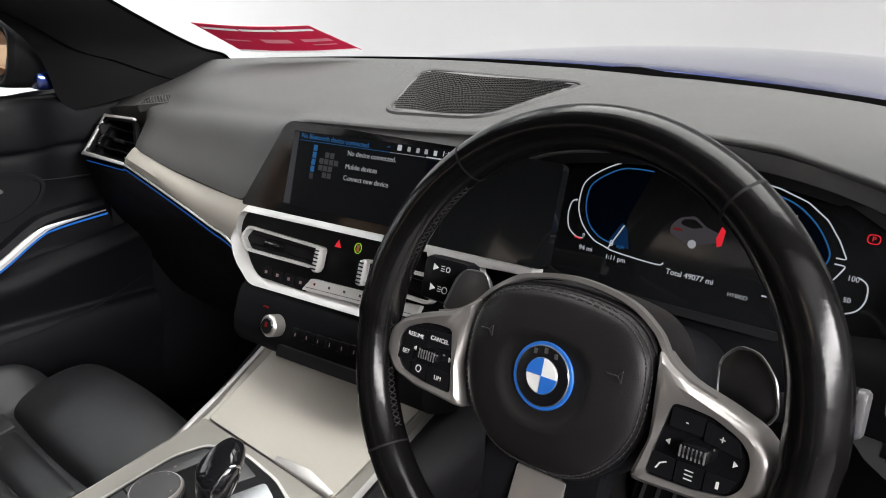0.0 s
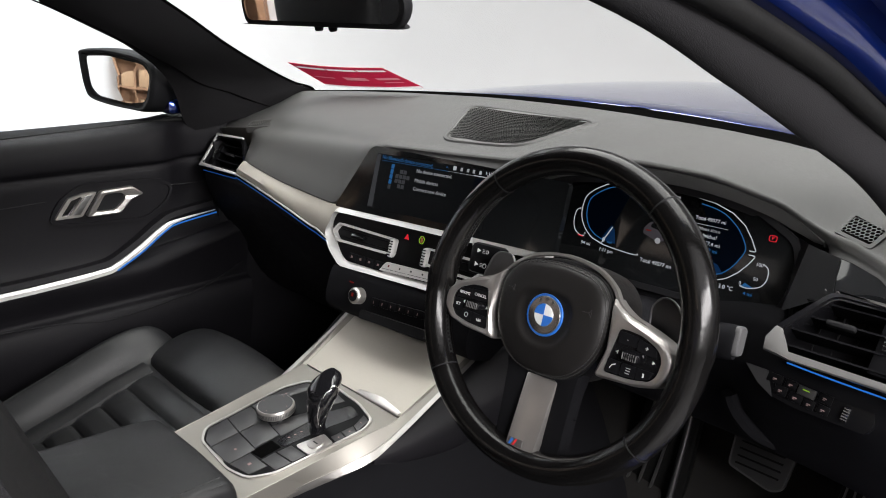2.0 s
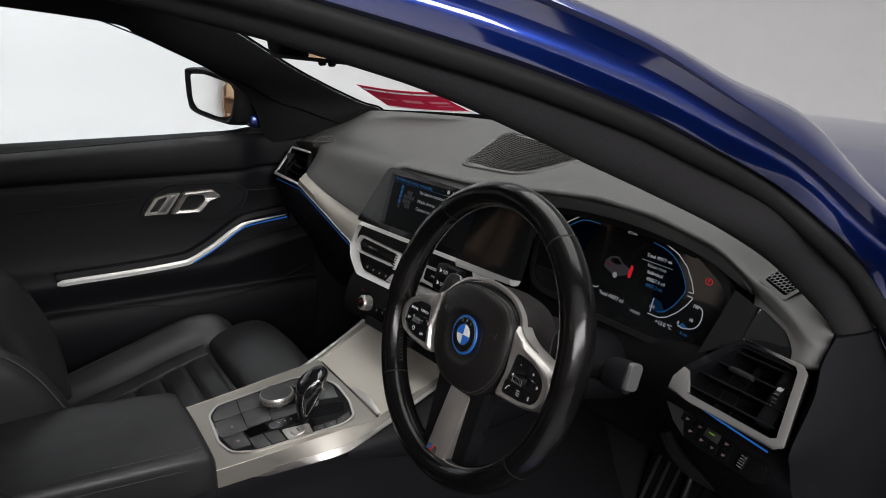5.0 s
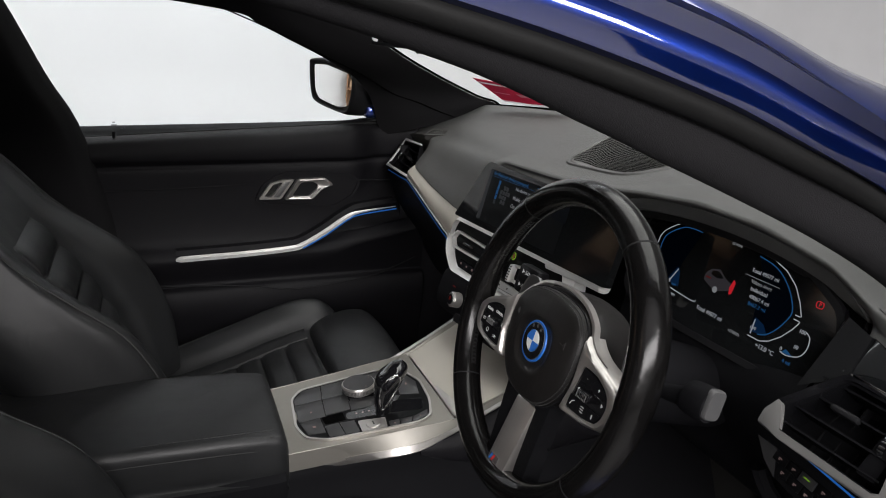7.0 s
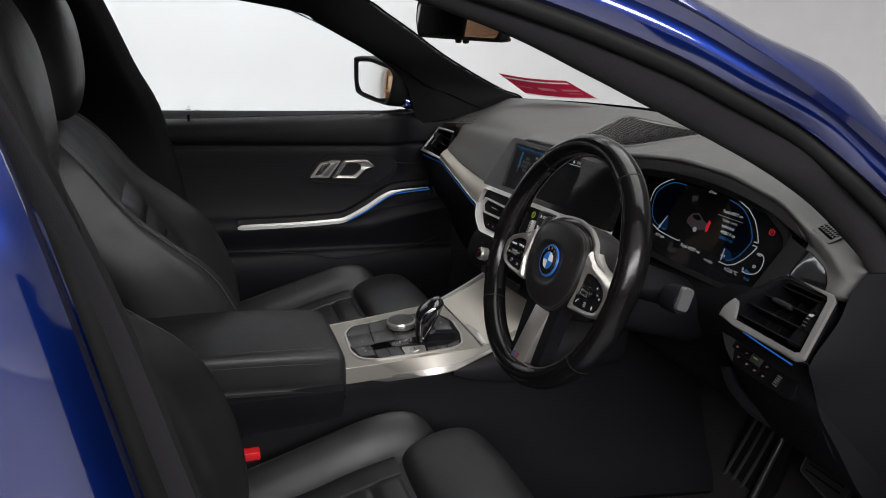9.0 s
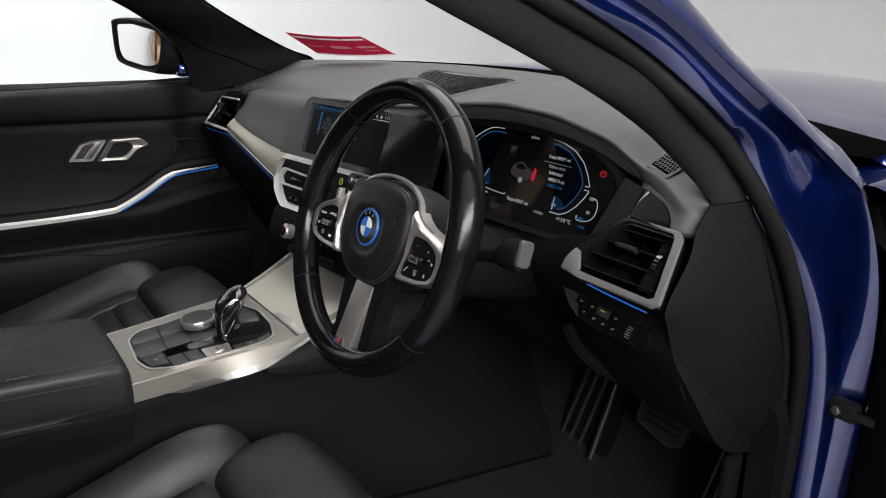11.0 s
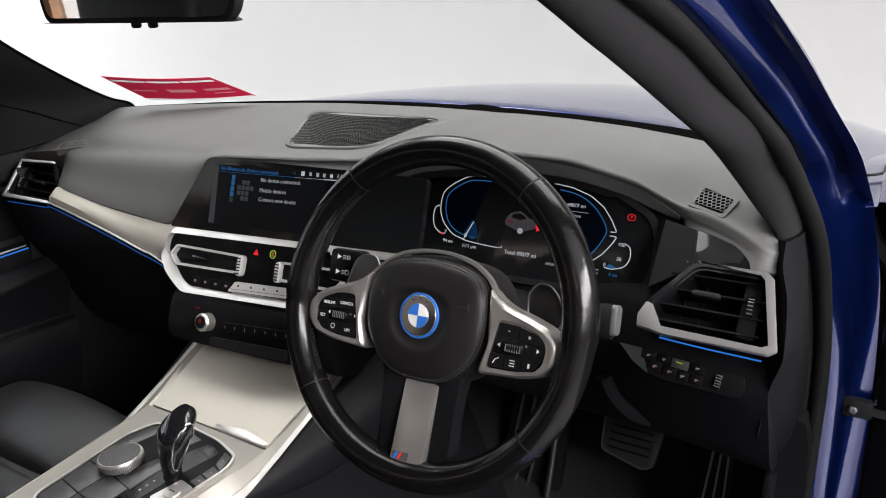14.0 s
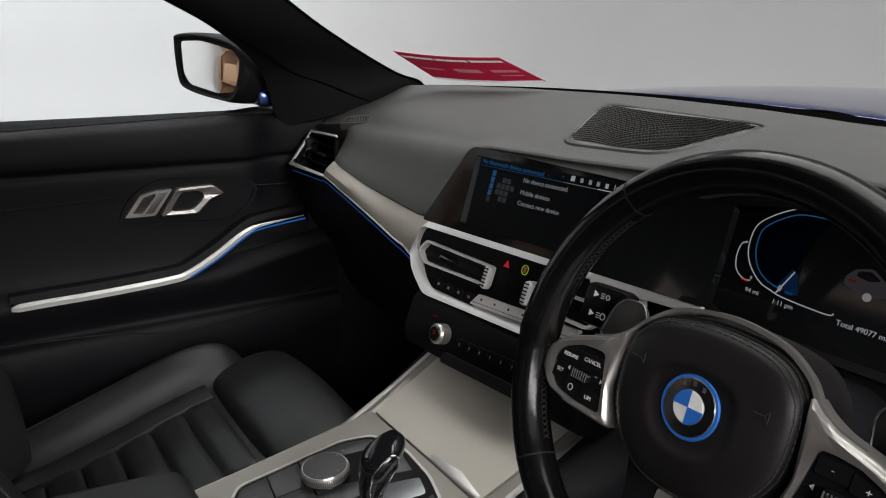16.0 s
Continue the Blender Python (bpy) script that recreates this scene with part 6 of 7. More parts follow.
for a, b in zip(e1, e2):
    w = b - a
    out = np.array((0.0, 0.08, 0.06))
    rows.append([a + 0.9 * out, a + 0.25 * out, a, a + 0.35 * w - 0.006 * np.array((-0.6, 1, 0.6)), a + 0.7 * w, b - 0.2 * w, b, b + 0.5 * out])
part("pillar_trim", grid([spline(r, 24, True) for r in rows], True, False, True), TRIMCLOTH, CAR, "dark pillar trim beside the windscreen")
EB = E2[2:]
SEAL = [(0.735, 0.44, 0.30), (0.741, 0.44, 0.55), (0.741, 0.423, 0.739), (0.733, 0.373, 0.862), (0.722, 0.315, 0.946)] + EB
part("door_seal", tube([(x - 0.006, y - 0.004, z - 0.002) for x, y, z in SEAL], 0.0105, 110, 14), RUBBER, CAR, "round black rubber door seal")
part("seal_lip", tube([(x - 0.024, y - 0.006, z - 0.008) for x, y, z in SEAL], 0.0085, 110, 10), RUBBER, CAR, "second lip of the door seal")
part("seal_lip", tube([(x - 0.040, y - 0.004, z - 0.010) for x, y, z in SEAL], 0.010, 110, 10), TRIMCLOTH, CAR, "cloth edge of the pillar trim")
part("kick_panel", loft([[(0.700, y, z0), (0.704, y, (z0 + z1) / 2), (0.700, y, z1), (0.735, y, z1), (0.735, y, z0)] for y, z0, z1 in ((0.40, 0.30, 0.64), (0.46, 0.30, 0.66), (0.60, 0.30, 0.68), (0.9, 0.30, 0.7))], 14, 20), PLASTIC, CAR, "black kick panel")
E3 = [(0.800, 0.46, 0.30), (0.799, 0.47, 0.55), (0.796, 0.47, 0.70), (0.786, 0.465, 0.84), (0.768, 0.43, 0.945), (0.760, 0.372, 0.988), (0.748, 0.282, 1.041), (0.727, 0.214, 1.087), (0.705, 0.138, 1.136), (0.682, 0.057, 1.182), (0.656, -0.06, 1.235), (0.622, -0.25, 1.285), (0.59, -0.48, 1.315), (0.575, -0.65, 1.325)]
s2, s3 = spline(SEAL, 120), spline(E3, 120)
rows = []
for k, (a, b) in enumerate(zip(s2, s3)):
    w = b - a
    tan = Vector(s3[min(k + 1, 119)] - s3[max(k - 1, 0)])
    n = np.array(tan.cross(Vector(w)).normalized())
    n = n if n[1] > 0 else -n
    up = max(0.0, min(1.0, (b[2] - 0.95) / 0.05))
    step = 0.4 + 0.6 * up
    rows.append([a - 0.2 * w + 0.012 * n, a + 0.03 * w + 0.002 * n, a + 0.18 * w - 0.003 * n, a + 0.40 * w - 0.001 * n, a + 0.52 * w + 0.004 * n, a + 0.60 * w + 0.013 * step * n, a + 0.82 * w + 0.015 * step * n, a + 0.90 * w + 0.010 * step * n, a + 0.97 * w + 0.002 * n, b])
    ends = (0.02, 0.005, 0.04, 0.003), (-0.02, 0.020, 0.22, 0.022), (-0.14, 0.040, 0.25, 0.045), (-0.35, 0.060, 0.10, 0.075), (-0.60, 0.075, -0.40, 0.085)
    rows[-1] += [b + (p * up + r * (1 - up)) * w + (q * up + s * (1 - up)) * n for p, q, r, s in ends]
part("door_frame", grid(rows, True, False, True), PAINT, CAR, "blue painted door aperture")
part("gap_lining", slab([(0.795, 0.50, 0.32), (0.98, 0.56, 0.32), (0.98, 0.56, 0.93), (0.86, 0.53, 0.95), (0.785, 0.49, 0.95)], (0, 0.05, 0)), DARK, CAR, "dark gap behind the wing", False)
# hinge side behind the wing
part("gutter", sweep([(0.758, 0.47, 0.935), (0.768, 0.48, 0.905), (0.785, 0.485, 0.885), (0.800, 0.485, 0.860), (0.806, 0.485, 0.80), (0.806, 0.485, 0.70), (0.800, 0.485, 0.45)], [(-0.012, 0.0), (-0.008, 0.007), (0.006, 0.008), (0.012, 0.0), (0.0, -0.008)], 50, up=(0.1, -1, 0)), DARK, CAR, "black gutter moulding behind the wing")
HG = part("hinge_bracket", slab([(0.796, 0.478, 0.768), (0.796, 0.478, 0.792), (0.806, 0.476, 0.803), (0.90, 0.468, 0.808), (0.90, 0.468, 0.778), (0.826, 0.474, 0.780), (0.818, 0.475, 0.768)], (0, 0.012, 0), bevel=0.002), PAINT, CAR, "blue painted door hinge")
part("hinge_bolt", lathe([(0.0, 0.006), (0.006, 0.006), (0.008, 0.0), (0.008, -0.004)], pose(0.868, 0.468, 0.796, 90), 6), PAINT, HG, "painted hinge bolt", False)
part("plug_housing", box((0.818, 0.480, 0.703), (0.040, 0.024, 0.046), 0.006), DARK, CAR, "black plug housing")
# bonnet and wings
bon = []
for y, z, w, dz, by in ((0.0, 1.008, 0.762, 0.068, 0.623), (0.0, 1.031, 0.762, 0.068, 0.62), (0.22, 1.0385, 0.764, 0.074, 0.62), (0.45, 1.0405, 0.760, 0.078, 0.62), (0.72, 1.036, 0.752, 0.086, 0.62), (0.95, 1.024, 0.735, 0.100, 0.62), (1.15, 0.985, 0.70, 0.12, 0.62), (1.3, 0.90, 0.66, 0.13, 0.62)):
    bow = 0.12 if y < 0.1 else 0.0
    bon.append([(x * w, by + y + bow * (1 - x * x) - (0.04 if y < 0.1 else 0), z - dz * abs(x) ** 2.4) for x in (-1, -0.9, -0.75, -0.4, 0, 0.4, 0.75, 0.9, 1)])
part("bonnet_seal", grid([[Vector(q) + Vector((0, 0.004, d)) for q in spline(bon[0], 40)] for d in (0.0, -0.08)]), DEEP, CAR, "black seal under the bonnet edge")
part("bonnet", loft(bon, 40, 60, False, False), PAINT, CAR, "glossy blue bonnet")
for f in (-1, 1):
    wing = []
    for y, z in ((0.41, 0.968), (0.47, 0.972), (0.58, 0.978), (0.8, 0.979), (1.2, 0.942), (1.6, 0.862), (1.92, 0.74)):
        wing.append([(f * 0.69, y, z - 0.016), (f * 0.762, y, z - 0.008), (f * 0.772, y, z), (f * 0.80, y, z - 0.006), (f * 0.86, y, z - 0.045), (f * 0.90, y, z - 0.15), (f * 0.905, y, z - 0.35), (f * 0.88, y, z - 0.6)])
    part("front_wing", loft(wing, 34, 40, False, False), PAINT, CAR, "glossy blue front wing")
part("shut_line", tube([(0.745, 0.565, 0.974), (0.760, 0.572, 0.976), (0.767, 0.60, 0.978), (0.768, 0.8, 0.977), (0.760, 1.2, 0.944)], 0.0020, 40, 6), DARK, CAR, "black bonnet shut line")
ws = []
for y, z, w in ((0.60, 1.025, 0.66), (0.40, 1.12, 0.64), (0.15, 1.235, 0.60), (-0.10, 1.335, 0.55)):
    ws.append([(x * w, y - 0.36 * (x * w) ** 2, z - 0.02 * x * x) for x in np.linspace(-1, 1, 7)])
wso = part("windscreen", loft(ws, 16, 20, False, False), GLASS, CAR, "clear windscreen glass")
wso.visible_shadow = False
part("cowl", loft([[(x, 0.57 - 0.36 * x * x, 1.028 - 0.05 * x * x), (x, 0.62 - 0.36 * x * x, 1.036 - 0.05 * x * x), (x, 0.72 - 0.2 * x * x, 1.020 - 0.06 * x * x), (x, 0.70 - 0.2 * x * x, 0.97)] for x in np.linspace(-0.70, 0.70, 7)], 30, 16), DEEP, CAR, "black windscreen cowl")
part("wiper", sweep([(-0.30, 0.655, 1.012), (-0.05, 0.668, 1.021), (0.03, 0.655, 1.026), (0.095, 0.640, 1.028), (0.15, 0.630, 1.023), (0.213, 0.612, 1.019), (0.312, 0.585, 1.012), (0.42, 0.54, 1.002)], [(-0.009, 0), (0.009, 0), (0.006, 0.007), (-0.006, 0.007)], 40, scale=lambda u: 0.5 + 0.9 * math.exp(-((u - 0.55) / 0.22) ** 2)), DEEP, CAR, "black wiper arm")
# passenger pillar, roof and rear pillars
W = [(-0.655, 0.455, 0.995), (-0.633, 0.420, 1.021), (-0.634, 0.378, 1.033), (-0.626, 0.330, 1.052), (-0.592, 0.246, 1.087), (-0.557, 0.156, 1.129), (-0.530, 0.074, 1.175), (-0.512, 0.0, 1.215), (-0.498, -0.07, 1.25), (-0.48, -0.25, 1.30), (-0.47, -0.65, 1.33)]
V = [(-0.738, 0.170, 0.930), (-0.735, 0.149, 0.958), (-0.722, 0.133, 1.004), (-0.705, 0.111, 1.042), (-0.672, 0.066, 1.080), (-0.628, 0.018, 1.106), (-0.594, -0.030, 1.130), (-0.578, -0.089, 1.157), (-0.570, -0.156, 1.188), (-0.562, -0.235, 1.216), (-0.555, -0.65, 1.262)]
w1, v1 = spline(W, 50), spline(V, 50)
rows = [list(spline([a, a * 0.7 + b * 0.3 + (0.006, -0.010, 0), a * 0.3 + b * 0.7 + (0.010, -0.012, 0), b], 14)) + [b + (-0.016, 0.012, 0.004), (a + b) / 2 + (-0.05, 0.03, 0.0), a + (-0.03, 0.0, -0.004)] for a, b in zip(w1, v1)]
part("pillar_trim", grid(rows, True, False, True), TRIMCLOTH, CAR, "dark pillar trim beside the windscreen")
part("trim_joint", tube([rows[k][n] for k, n in ((2, 5), (6, 6), (10, 7), (14, 9), (19, 10), (24, 11), (30, 12), (36, 12), (44, 12))], 0.0016, 40, 6), DEEP, CAR, "dark joint between the pillar trims")
part("glass_edge", tube([a + (-0.004, 0.004, 0.002) for a in w1], 0.0030, 0, 6), DEEP, CAR, "black edge band of the windscreen")
part("airbag_tag", box((-0.548, -0.020, 1.192), (0.006, 0.032, 0.012), 0.002, Matrix.Translation((-0.548, -0.020, 1.192)) @ Matrix.Rotation(radians(-30), 4, "X") @ Matrix.Translation((0.548, 0.020, -1.192))), PLASTIC, CAR, "small grey airbag tag")
part("rear_pillar", loft([[(-0.715, y - 0.01, z), (-0.68, y - 0.02, z), (-0.66, y - 0.06, z), (-0.66, y - 0.16, z), (-0.72, y - 0.2, z)] for y, z in ((-0.44, 0.30), (-0.46, 0.66), (-0.515, 0.94), (-0.575, 1.07), (-0.63, 1.2), (-0.68, 1.30))], 24, 20), TRIMCLOTH, CAR, "dark pillar trim behind the door")
part("headliner", loft([[(x, y, z - 0.12 * x * x) for x in np.linspace(-0.62, 0.62, 5)] + [(x, y, z + 0.03 - 0.1 * x * x) for x in np.linspace(0.62, -0.62, 5)] for y, z in ((-0.08, 1.335), (-0.4, 1.36), (-1.0, 1.37), (-1.8, 1.33))], 20, 40), TRIMCLOTH, CAR, "dark cloth headliner")
part("roof", loft([[(x, y, z - 0.13 * x * x) for x in np.linspace(-0.66, 0.66, 7)] for y, z in ((-0.08, 1.385), (-0.4, 1.42), (-1.0, 1.435), (-1.9, 1.36))], 16, 20, False, False), PAINT, CAR, "blue roof")
part("floor_pan", loft([[(-0.72, y, z), (0.0, y, z), (0.72, y, z), (0.72, y, z - 0.06), (-0.72, y, z - 0.06)] for y, z in ((-1.8, 0.30), (-0.4, 0.29), (0.35, 0.29), (0.60, 0.33), (0.85, 0.62), (0.95, 0.95))], 40, 20), CARPET, CAR, "black carpeted floor")
part("rear_bulkhead", box((0, -1.75, 0.75), (1.36, 0.1, 0.95), 0.03), TRIMCLOTH, CAR, "dark rear seat back")
part("rear_pillar", loft([[(0.70, y - 0.01, z), (0.725, y, z), (0.735, y - 0.012, z), (0.71, y - 0.18, z), (0.68, y - 0.18, z)] for y, z in ((-0.42, 0.30), (-0.46, 0.66), (-0.51, 0.87), (-0.555, 1.02), (-0.60, 1.13), (-0.66, 1.27))], 24, 20), TRIMCLOTH, CAR, "dark pillar trim behind the door")
BS = [(0.722, -0.43, 0.30), (0.728, -0.48, 0.62), (0.724, -0.534, 0.862), (0.72, -0.566, 1.00), (0.712, -0.588, 1.08), (0.66, -0.645, 1.24)]
part("rear_seal", tube(BS, 0.017, 60, 14), RUBBER, CAR, "black rubber door seal")
part("rear_post", loft([[(x, y, z), (x + 0.02, y - 0.004, z), (x + 0.075, y - 0.012, z), (x + 0.08, y - 0.20, z), (x, y - 0.2, z)] for x, y, z in BS], 40, 20), PAINT, CAR, "blue painted door post")
part("sill", loft([[(0.68, y, 0.33), (0.73, y, 0.345), (0.80, y, 0.33), (0.86, y, 0.25), (0.80, y, 0.15), (0.68, y, 0.2)] for y in (-0.6, 0.0, 0.5)], 12, 24), PAINT, CAR, "blue painted door sill")
part("footwell_side", box((-0.715, 0.55, 0.6), (0.03, 0.70, 0.62), 0.008), DOORSKIN, CAR, "black footwell side")
part("lower_side", box((-0.85, 0.0, 0.55), (0.08, 2.6, 0.75), 0.03), PAINT, CAR, "blue far side of the body")
part("rear_side", box((0.82, -1.3, 0.6), (0.08, 1.0, 0.65), 0.03), PAINT, CAR, "blue rear door")

# ---- mirrors ----
MIR = thing("door_mirror", "black-framed door mirror on the passenger side", "mirror", at=(-0.93, 0.10, 1.03))
MM = plane_at((-0.868, 0.070, 1.038), (1, 0.24, -0.02), (0, 0.05, 1))
mo = [(1.10 * x, 0.92 * y) for x, y in [(-0.105, 0.045), (-0.095, 0.062), (-0.01, 0.068), (0.10, 0.055), (0.125, 0.02), (0.105, -0.055), (0.05, -0.064), (-0.06, -0.055), (-0.09, -0.03)]]
mi = [(x + (0.012 if x < -0.05 else 0.0), y) for x, y in inset2(mo[::-1], 0.012)]
part("housing", loft([[MM @ Vector((x * s, y * s, z)) for x, y in mo] for s, z in ((0.70, 0.008), (0.86, 0.009), (0.91, 0.016), (0.96, 0.019), (1.0, 0.016), (1.04, 0.004), (1.04, -0.04), (0.85, -0.09), (0.4, -0.115))], 40, 48), DARK, MIR, "smooth black mirror housing")
part("mirror_glass", grid([[MM @ Vector((x * s, y * s, 0.0185 - s * s * (x * x + y * y) / 2.4)) for x, y in round2(mi, 0.012)] for s in np.linspace(1.0, 0.02, 12)], True, False, True), MIRROR, MIR, "slightly convex mirror glass")
part("mirror_foot", box((-0.79, 0.145, 0.985), (0.10, 0.05, 0.032), 0.01), PAINT, MIR, "blue mirror foot")
RMI = thing("interior_mirror", "black rear-view mirror below the roof", "mirror", at=(0.005, -0.01, 1.225))
RM2 = plane_at((0.007, -0.012, 1.206), (1, 0.23, 0), (0, -0.10, 1))
ro = [(-0.135, -0.033), (0.125, -0.033), (0.138, -0.01), (0.125, 0.034), (-0.13, 0.034), (-0.14, 0.0)]
part("housing", loft([[RM2 @ Vector((x * s, y * s, z)) for x, y in round2(ro, 0.012)] for s, z in ((1.0, 0.004), (1.01, 0.0), (0.97, -0.02), (0.7, -0.04))], 12, 48), DARK, RMI, "black mirror shell")
part("mirror_glass", plate(round2(inset2(ro, 0.006), 0.01), RM2, 0.0045, 0.0055), MIRROR, RMI, "rear-view mirror glass")
for nx in (-0.012, 0.012):
    part("mirror_button", lathe([(0.0, 0.0), (0.006, 0.0), (0.006, 0.006), (0.004, 0.008), (0.0, 0.008)], RM2 @ pose(nx, -0.032, -0.008, 90), 14), DARK, RMI, "small black button under the mirror")
part("mirror_stem", tube([RM2 @ Vector((0, 0.01, -0.03)), RM2 @ Vector((0, 0.05, -0.06)), RM2 @ Vector((0, 0.11, -0.09))], 0.014, 12), DARK, RMI, "black mirror stem")

# ---- sign, pedals ----
SG = thing("windscreen_card", "red and white printed card standing on the dash", "sign", at=(-0.46, 0.42, 1.05))
QA, QB, QC, QD = (Vector(q) for q in ((-0.616, 0.348, 1.083), (-0.392, 0.432, 1.083), (-0.319, 0.484, 1.046), (-0.545, 0.402, 1.036)))


def on_card(u, v, lift):
    p = (QD * (1 - u) + QC * u) * (1 - v) + (QA * (1 - u) + QB * u) * v
    n = (QC - QD).cross(QA - QD).normalized()
    p = p - Vector((0, 0, 0.004)) * math.sin(math.pi * u)
    return p + n * (lift if n.y < 0 else -lift)


part("card", grid([[on_card(u, v, h) for u in np.linspace(0, 1, 10)] for v, h in ((0, 0), (1, 0), (1, -0.0012), (0, -0.0012))], False, True), RED, SG, "red printed card", False)


def card_bar(u0, u1, v0, v1, m=CARD):
    part("printed_bar", grid([[on_card(u, v, 0.0006) for u in np.linspace(u0, u1, 4)] for v in (v0, v1)]), m, SG, "", False)


for u0, u1 in ((0.03, 0.34), (0.36, 0.66), (0.68, 0.97)):
    card_bar(u0, u1, 0.80, 0.88)
for u0, u1, v0, v1 in ((0.05, 0.27, 0.40, 0.45), (0.38, 0.62, 0.36, 0.50), (0.72, 0.95, 0.40, 0.50), (0.74, 0.93, 0.26, 0.30)):
    card_bar(u0, u1, v0, v1, PINK)
card_bar(0.0, 1.0, 0.0, 0.07)

# switch panel right of the column
LM = plane_at((0.612, 0.196, 0.797), (1, -0.02, -0.09), (0, 0.42, 1))
LS = thing("light_switch_panel", "black light switch panel with a lit green lamp", "switch panel", at=LM.translation)
lp = [(-0.070, 0.010), (-0.055, -0.005), (-0.036, -0.014), (-0.014, -0.016), (0.062, -0.011), (0.067, 0.0), (0.063, 0.015)]
part("panel_face", plate(round2(lp, 0.004), LM, -0.014, 0.003, bevel=0.0008), SWITCHBLACK, LS, "gloss black panel face")
part("tip_facet", plate([(-0.076, 0.0095), (-0.056, -0.006), (-0.036, -0.0145), (-0.050, 0.0115)], LM, 0.0028, 0.0034), SATIN, LS, "dark grey tip facet", False)
for x, y, w in ((-0.040, 0.006, 0.018), (-0.022, 0.0065, 0.014), (-0.004, 0.006, 0.020), (0.015, 0.0075, 0.016), (-0.030, -0.004, 0.015), (-0.013, -0.005, 0.016), (0.002, -0.0055, 0.013), (0.017, -0.005, 0.014)):
    b = part("switch", box((x, y, 0.0032 if w < 0.02 else 0.0045), (w - 0.001, 0.0105, 0.0024), 0.0006, LM), SATIN if w > 0.019 else SWITCHBLACK, LS, "black switch")
    if w < 0.02:
        part("switch_mark", box((x, y, 0.0045), (0.0042, 0.0013, 0.0003), 0, LM), DIMMARK, b, "", False)
        part("switch_mark", box((x - 0.001, y - 0.0016, 0.0045), (0.0022, 0.0010, 0.0003), 0, LM), DIMMARK, b, "", False)
part("green_lamp", box((-0.005, 0.0075, 0.0058), (0.0075, 0.0012, 0.0004), 0, LM), UI_GREEN, LS, "lit green lamp", False)
dw = part("dimmer_wheel", box((0.039, 0.001, 0.003), (0.008, 0.017, 0.007), 0.002, LM), GLOSS, LS, "small ribbed dimmer wheel")
for k in range(5):
    part("rib", box((0.039, -0.005 + 0.003 * k, 0.0067), (0.0066, 0.0012, 0.0006), 0, LM), INK2D, dw)
part("knee_crease", tube([(0.505, 0.245, 0.745), (0.515, 0.255, 0.715), (0.530, 0.28, 0.685), (0.55, 0.305, 0.668)], 0.010, 20, 8), PLASTIC, DASH, "rounded crease of the knee panel")
FR = thing("footrest", "black footrest with bright metal ribs", "footrest", "pedals", at=(0.25, 0.60, 0.38))
part("footrest_plate", slab([(0.190, 0.66, 0.52), (0.305, 0.66, 0.52), (0.320, 0.565, 0.29), (0.185, 0.575, 0.29)], (0, 0.02, -0.01), bevel=0.006), RUBBER, FR, "black rubber footrest")
for k, x in enumerate((0.208, 0.232, 0.258)):
    part("rib", sweep([(x + 0.006, 0.652, 0.505), (x, 0.612, 0.40), (x - 0.006, 0.574, 0.305)], [(-0.003, 0), (0.003, 0), (0.002, 0.005), (-0.002, 0.005)], 10, up=(0, -1, 0.4)), GREYMETAL, FR, "metal rib")
part("edge_bar", tube([(0.290, 0.640, 0.50), (0.296, 0.607, 0.43), (0.300, 0.575, 0.36), (0.302, 0.556, 0.315)], 0.0065, 16, 10), SATIN, FR, "grey edge bar")
AP = thing("accelerator_pedal", "tall black accelerator pedal with metal ribs", "pedal", "pedals", at=(0.605, 0.52, 0.45))
part("pedal_pad", slab([(0.590, 0.545, 0.545), (0.622, 0.545, 0.548), (0.640, 0.475, 0.36), (0.575, 0.475, 0.355)], (0, 0.014, -0.006), bevel=0.005), RUBBER, AP, "black pedal pad")
for x in (0.597, 0.608, 0.619):
    part("rib", sweep([(x, 0.537, 0.535), (x - 0.001 + 0.4 * (x - 0.608), 0.505, 0.45), (x - 0.002 + 0.9 * (x - 0.608), 0.474, 0.37)], [(-0.0018, 0), (0.0018, 0), (0.0012, 0.003), (-0.0012, 0.003)], 8, up=(0, -1, 0.4)), GREYMETAL, AP)
RL = thing("bonnet_release", "black bonnet release lever with a white mark", "lever", at=(0.70, 0.36, 0.55))
part("lever_body", box((0.697, 0.37, 0.56), (0.014, 0.030, 0.085), 0.005), PLASTIC, RL, "black lever")
part("lever_mark", box((0.6895, 0.362, 0.530), (0.001, 0.014, 0.007), 0.0), INK, RL, "", False)

# open driver door with its hinge and stay
DD = thing("driver_door", "blue driver door standing open on its hinges", "car door", at=(0.88, 0.47, 0.6))
DU, DN = Vector((0.93, -0.37, 0)), Vector((-0.37, -0.93, 0))
D0 = Vector((0.870, 0.535, 0))
dz = [(0.30, 0.0), (0.55, 0.0), (0.80, 0.005), (0.93, 0.012)]
part("door_shell", loft([[D0 + DU * (s + b) + DN * n + Vector((0, 0, z)) for s, n in ((0.0, 0.0), (0.02, 0.055), (0.10, 0.075), (0.95, 0.07), (1.02, 0.0), (0.95, -0.06), (0.06, -0.06))] for z, b in dz], 14, 40), PAINT, DD, "blue door shell")
part("door_card", loft([[D0 + DU * s + DN * n + Vector((0, 0, z)) for s, n in ((0.06, 0.076), (0.08, 0.105), (0.90, 0.105), (0.94, 0.076))] for z in (0.36, 0.6, 0.92)], 10, 24), PLASTIC, DD, "black inner door trim")
HG = part("hinge", box((0.782, 0.453, 0.684), (0.036, 0.018, 0.026), 0.005), DARK, DD, "black upper door hinge")
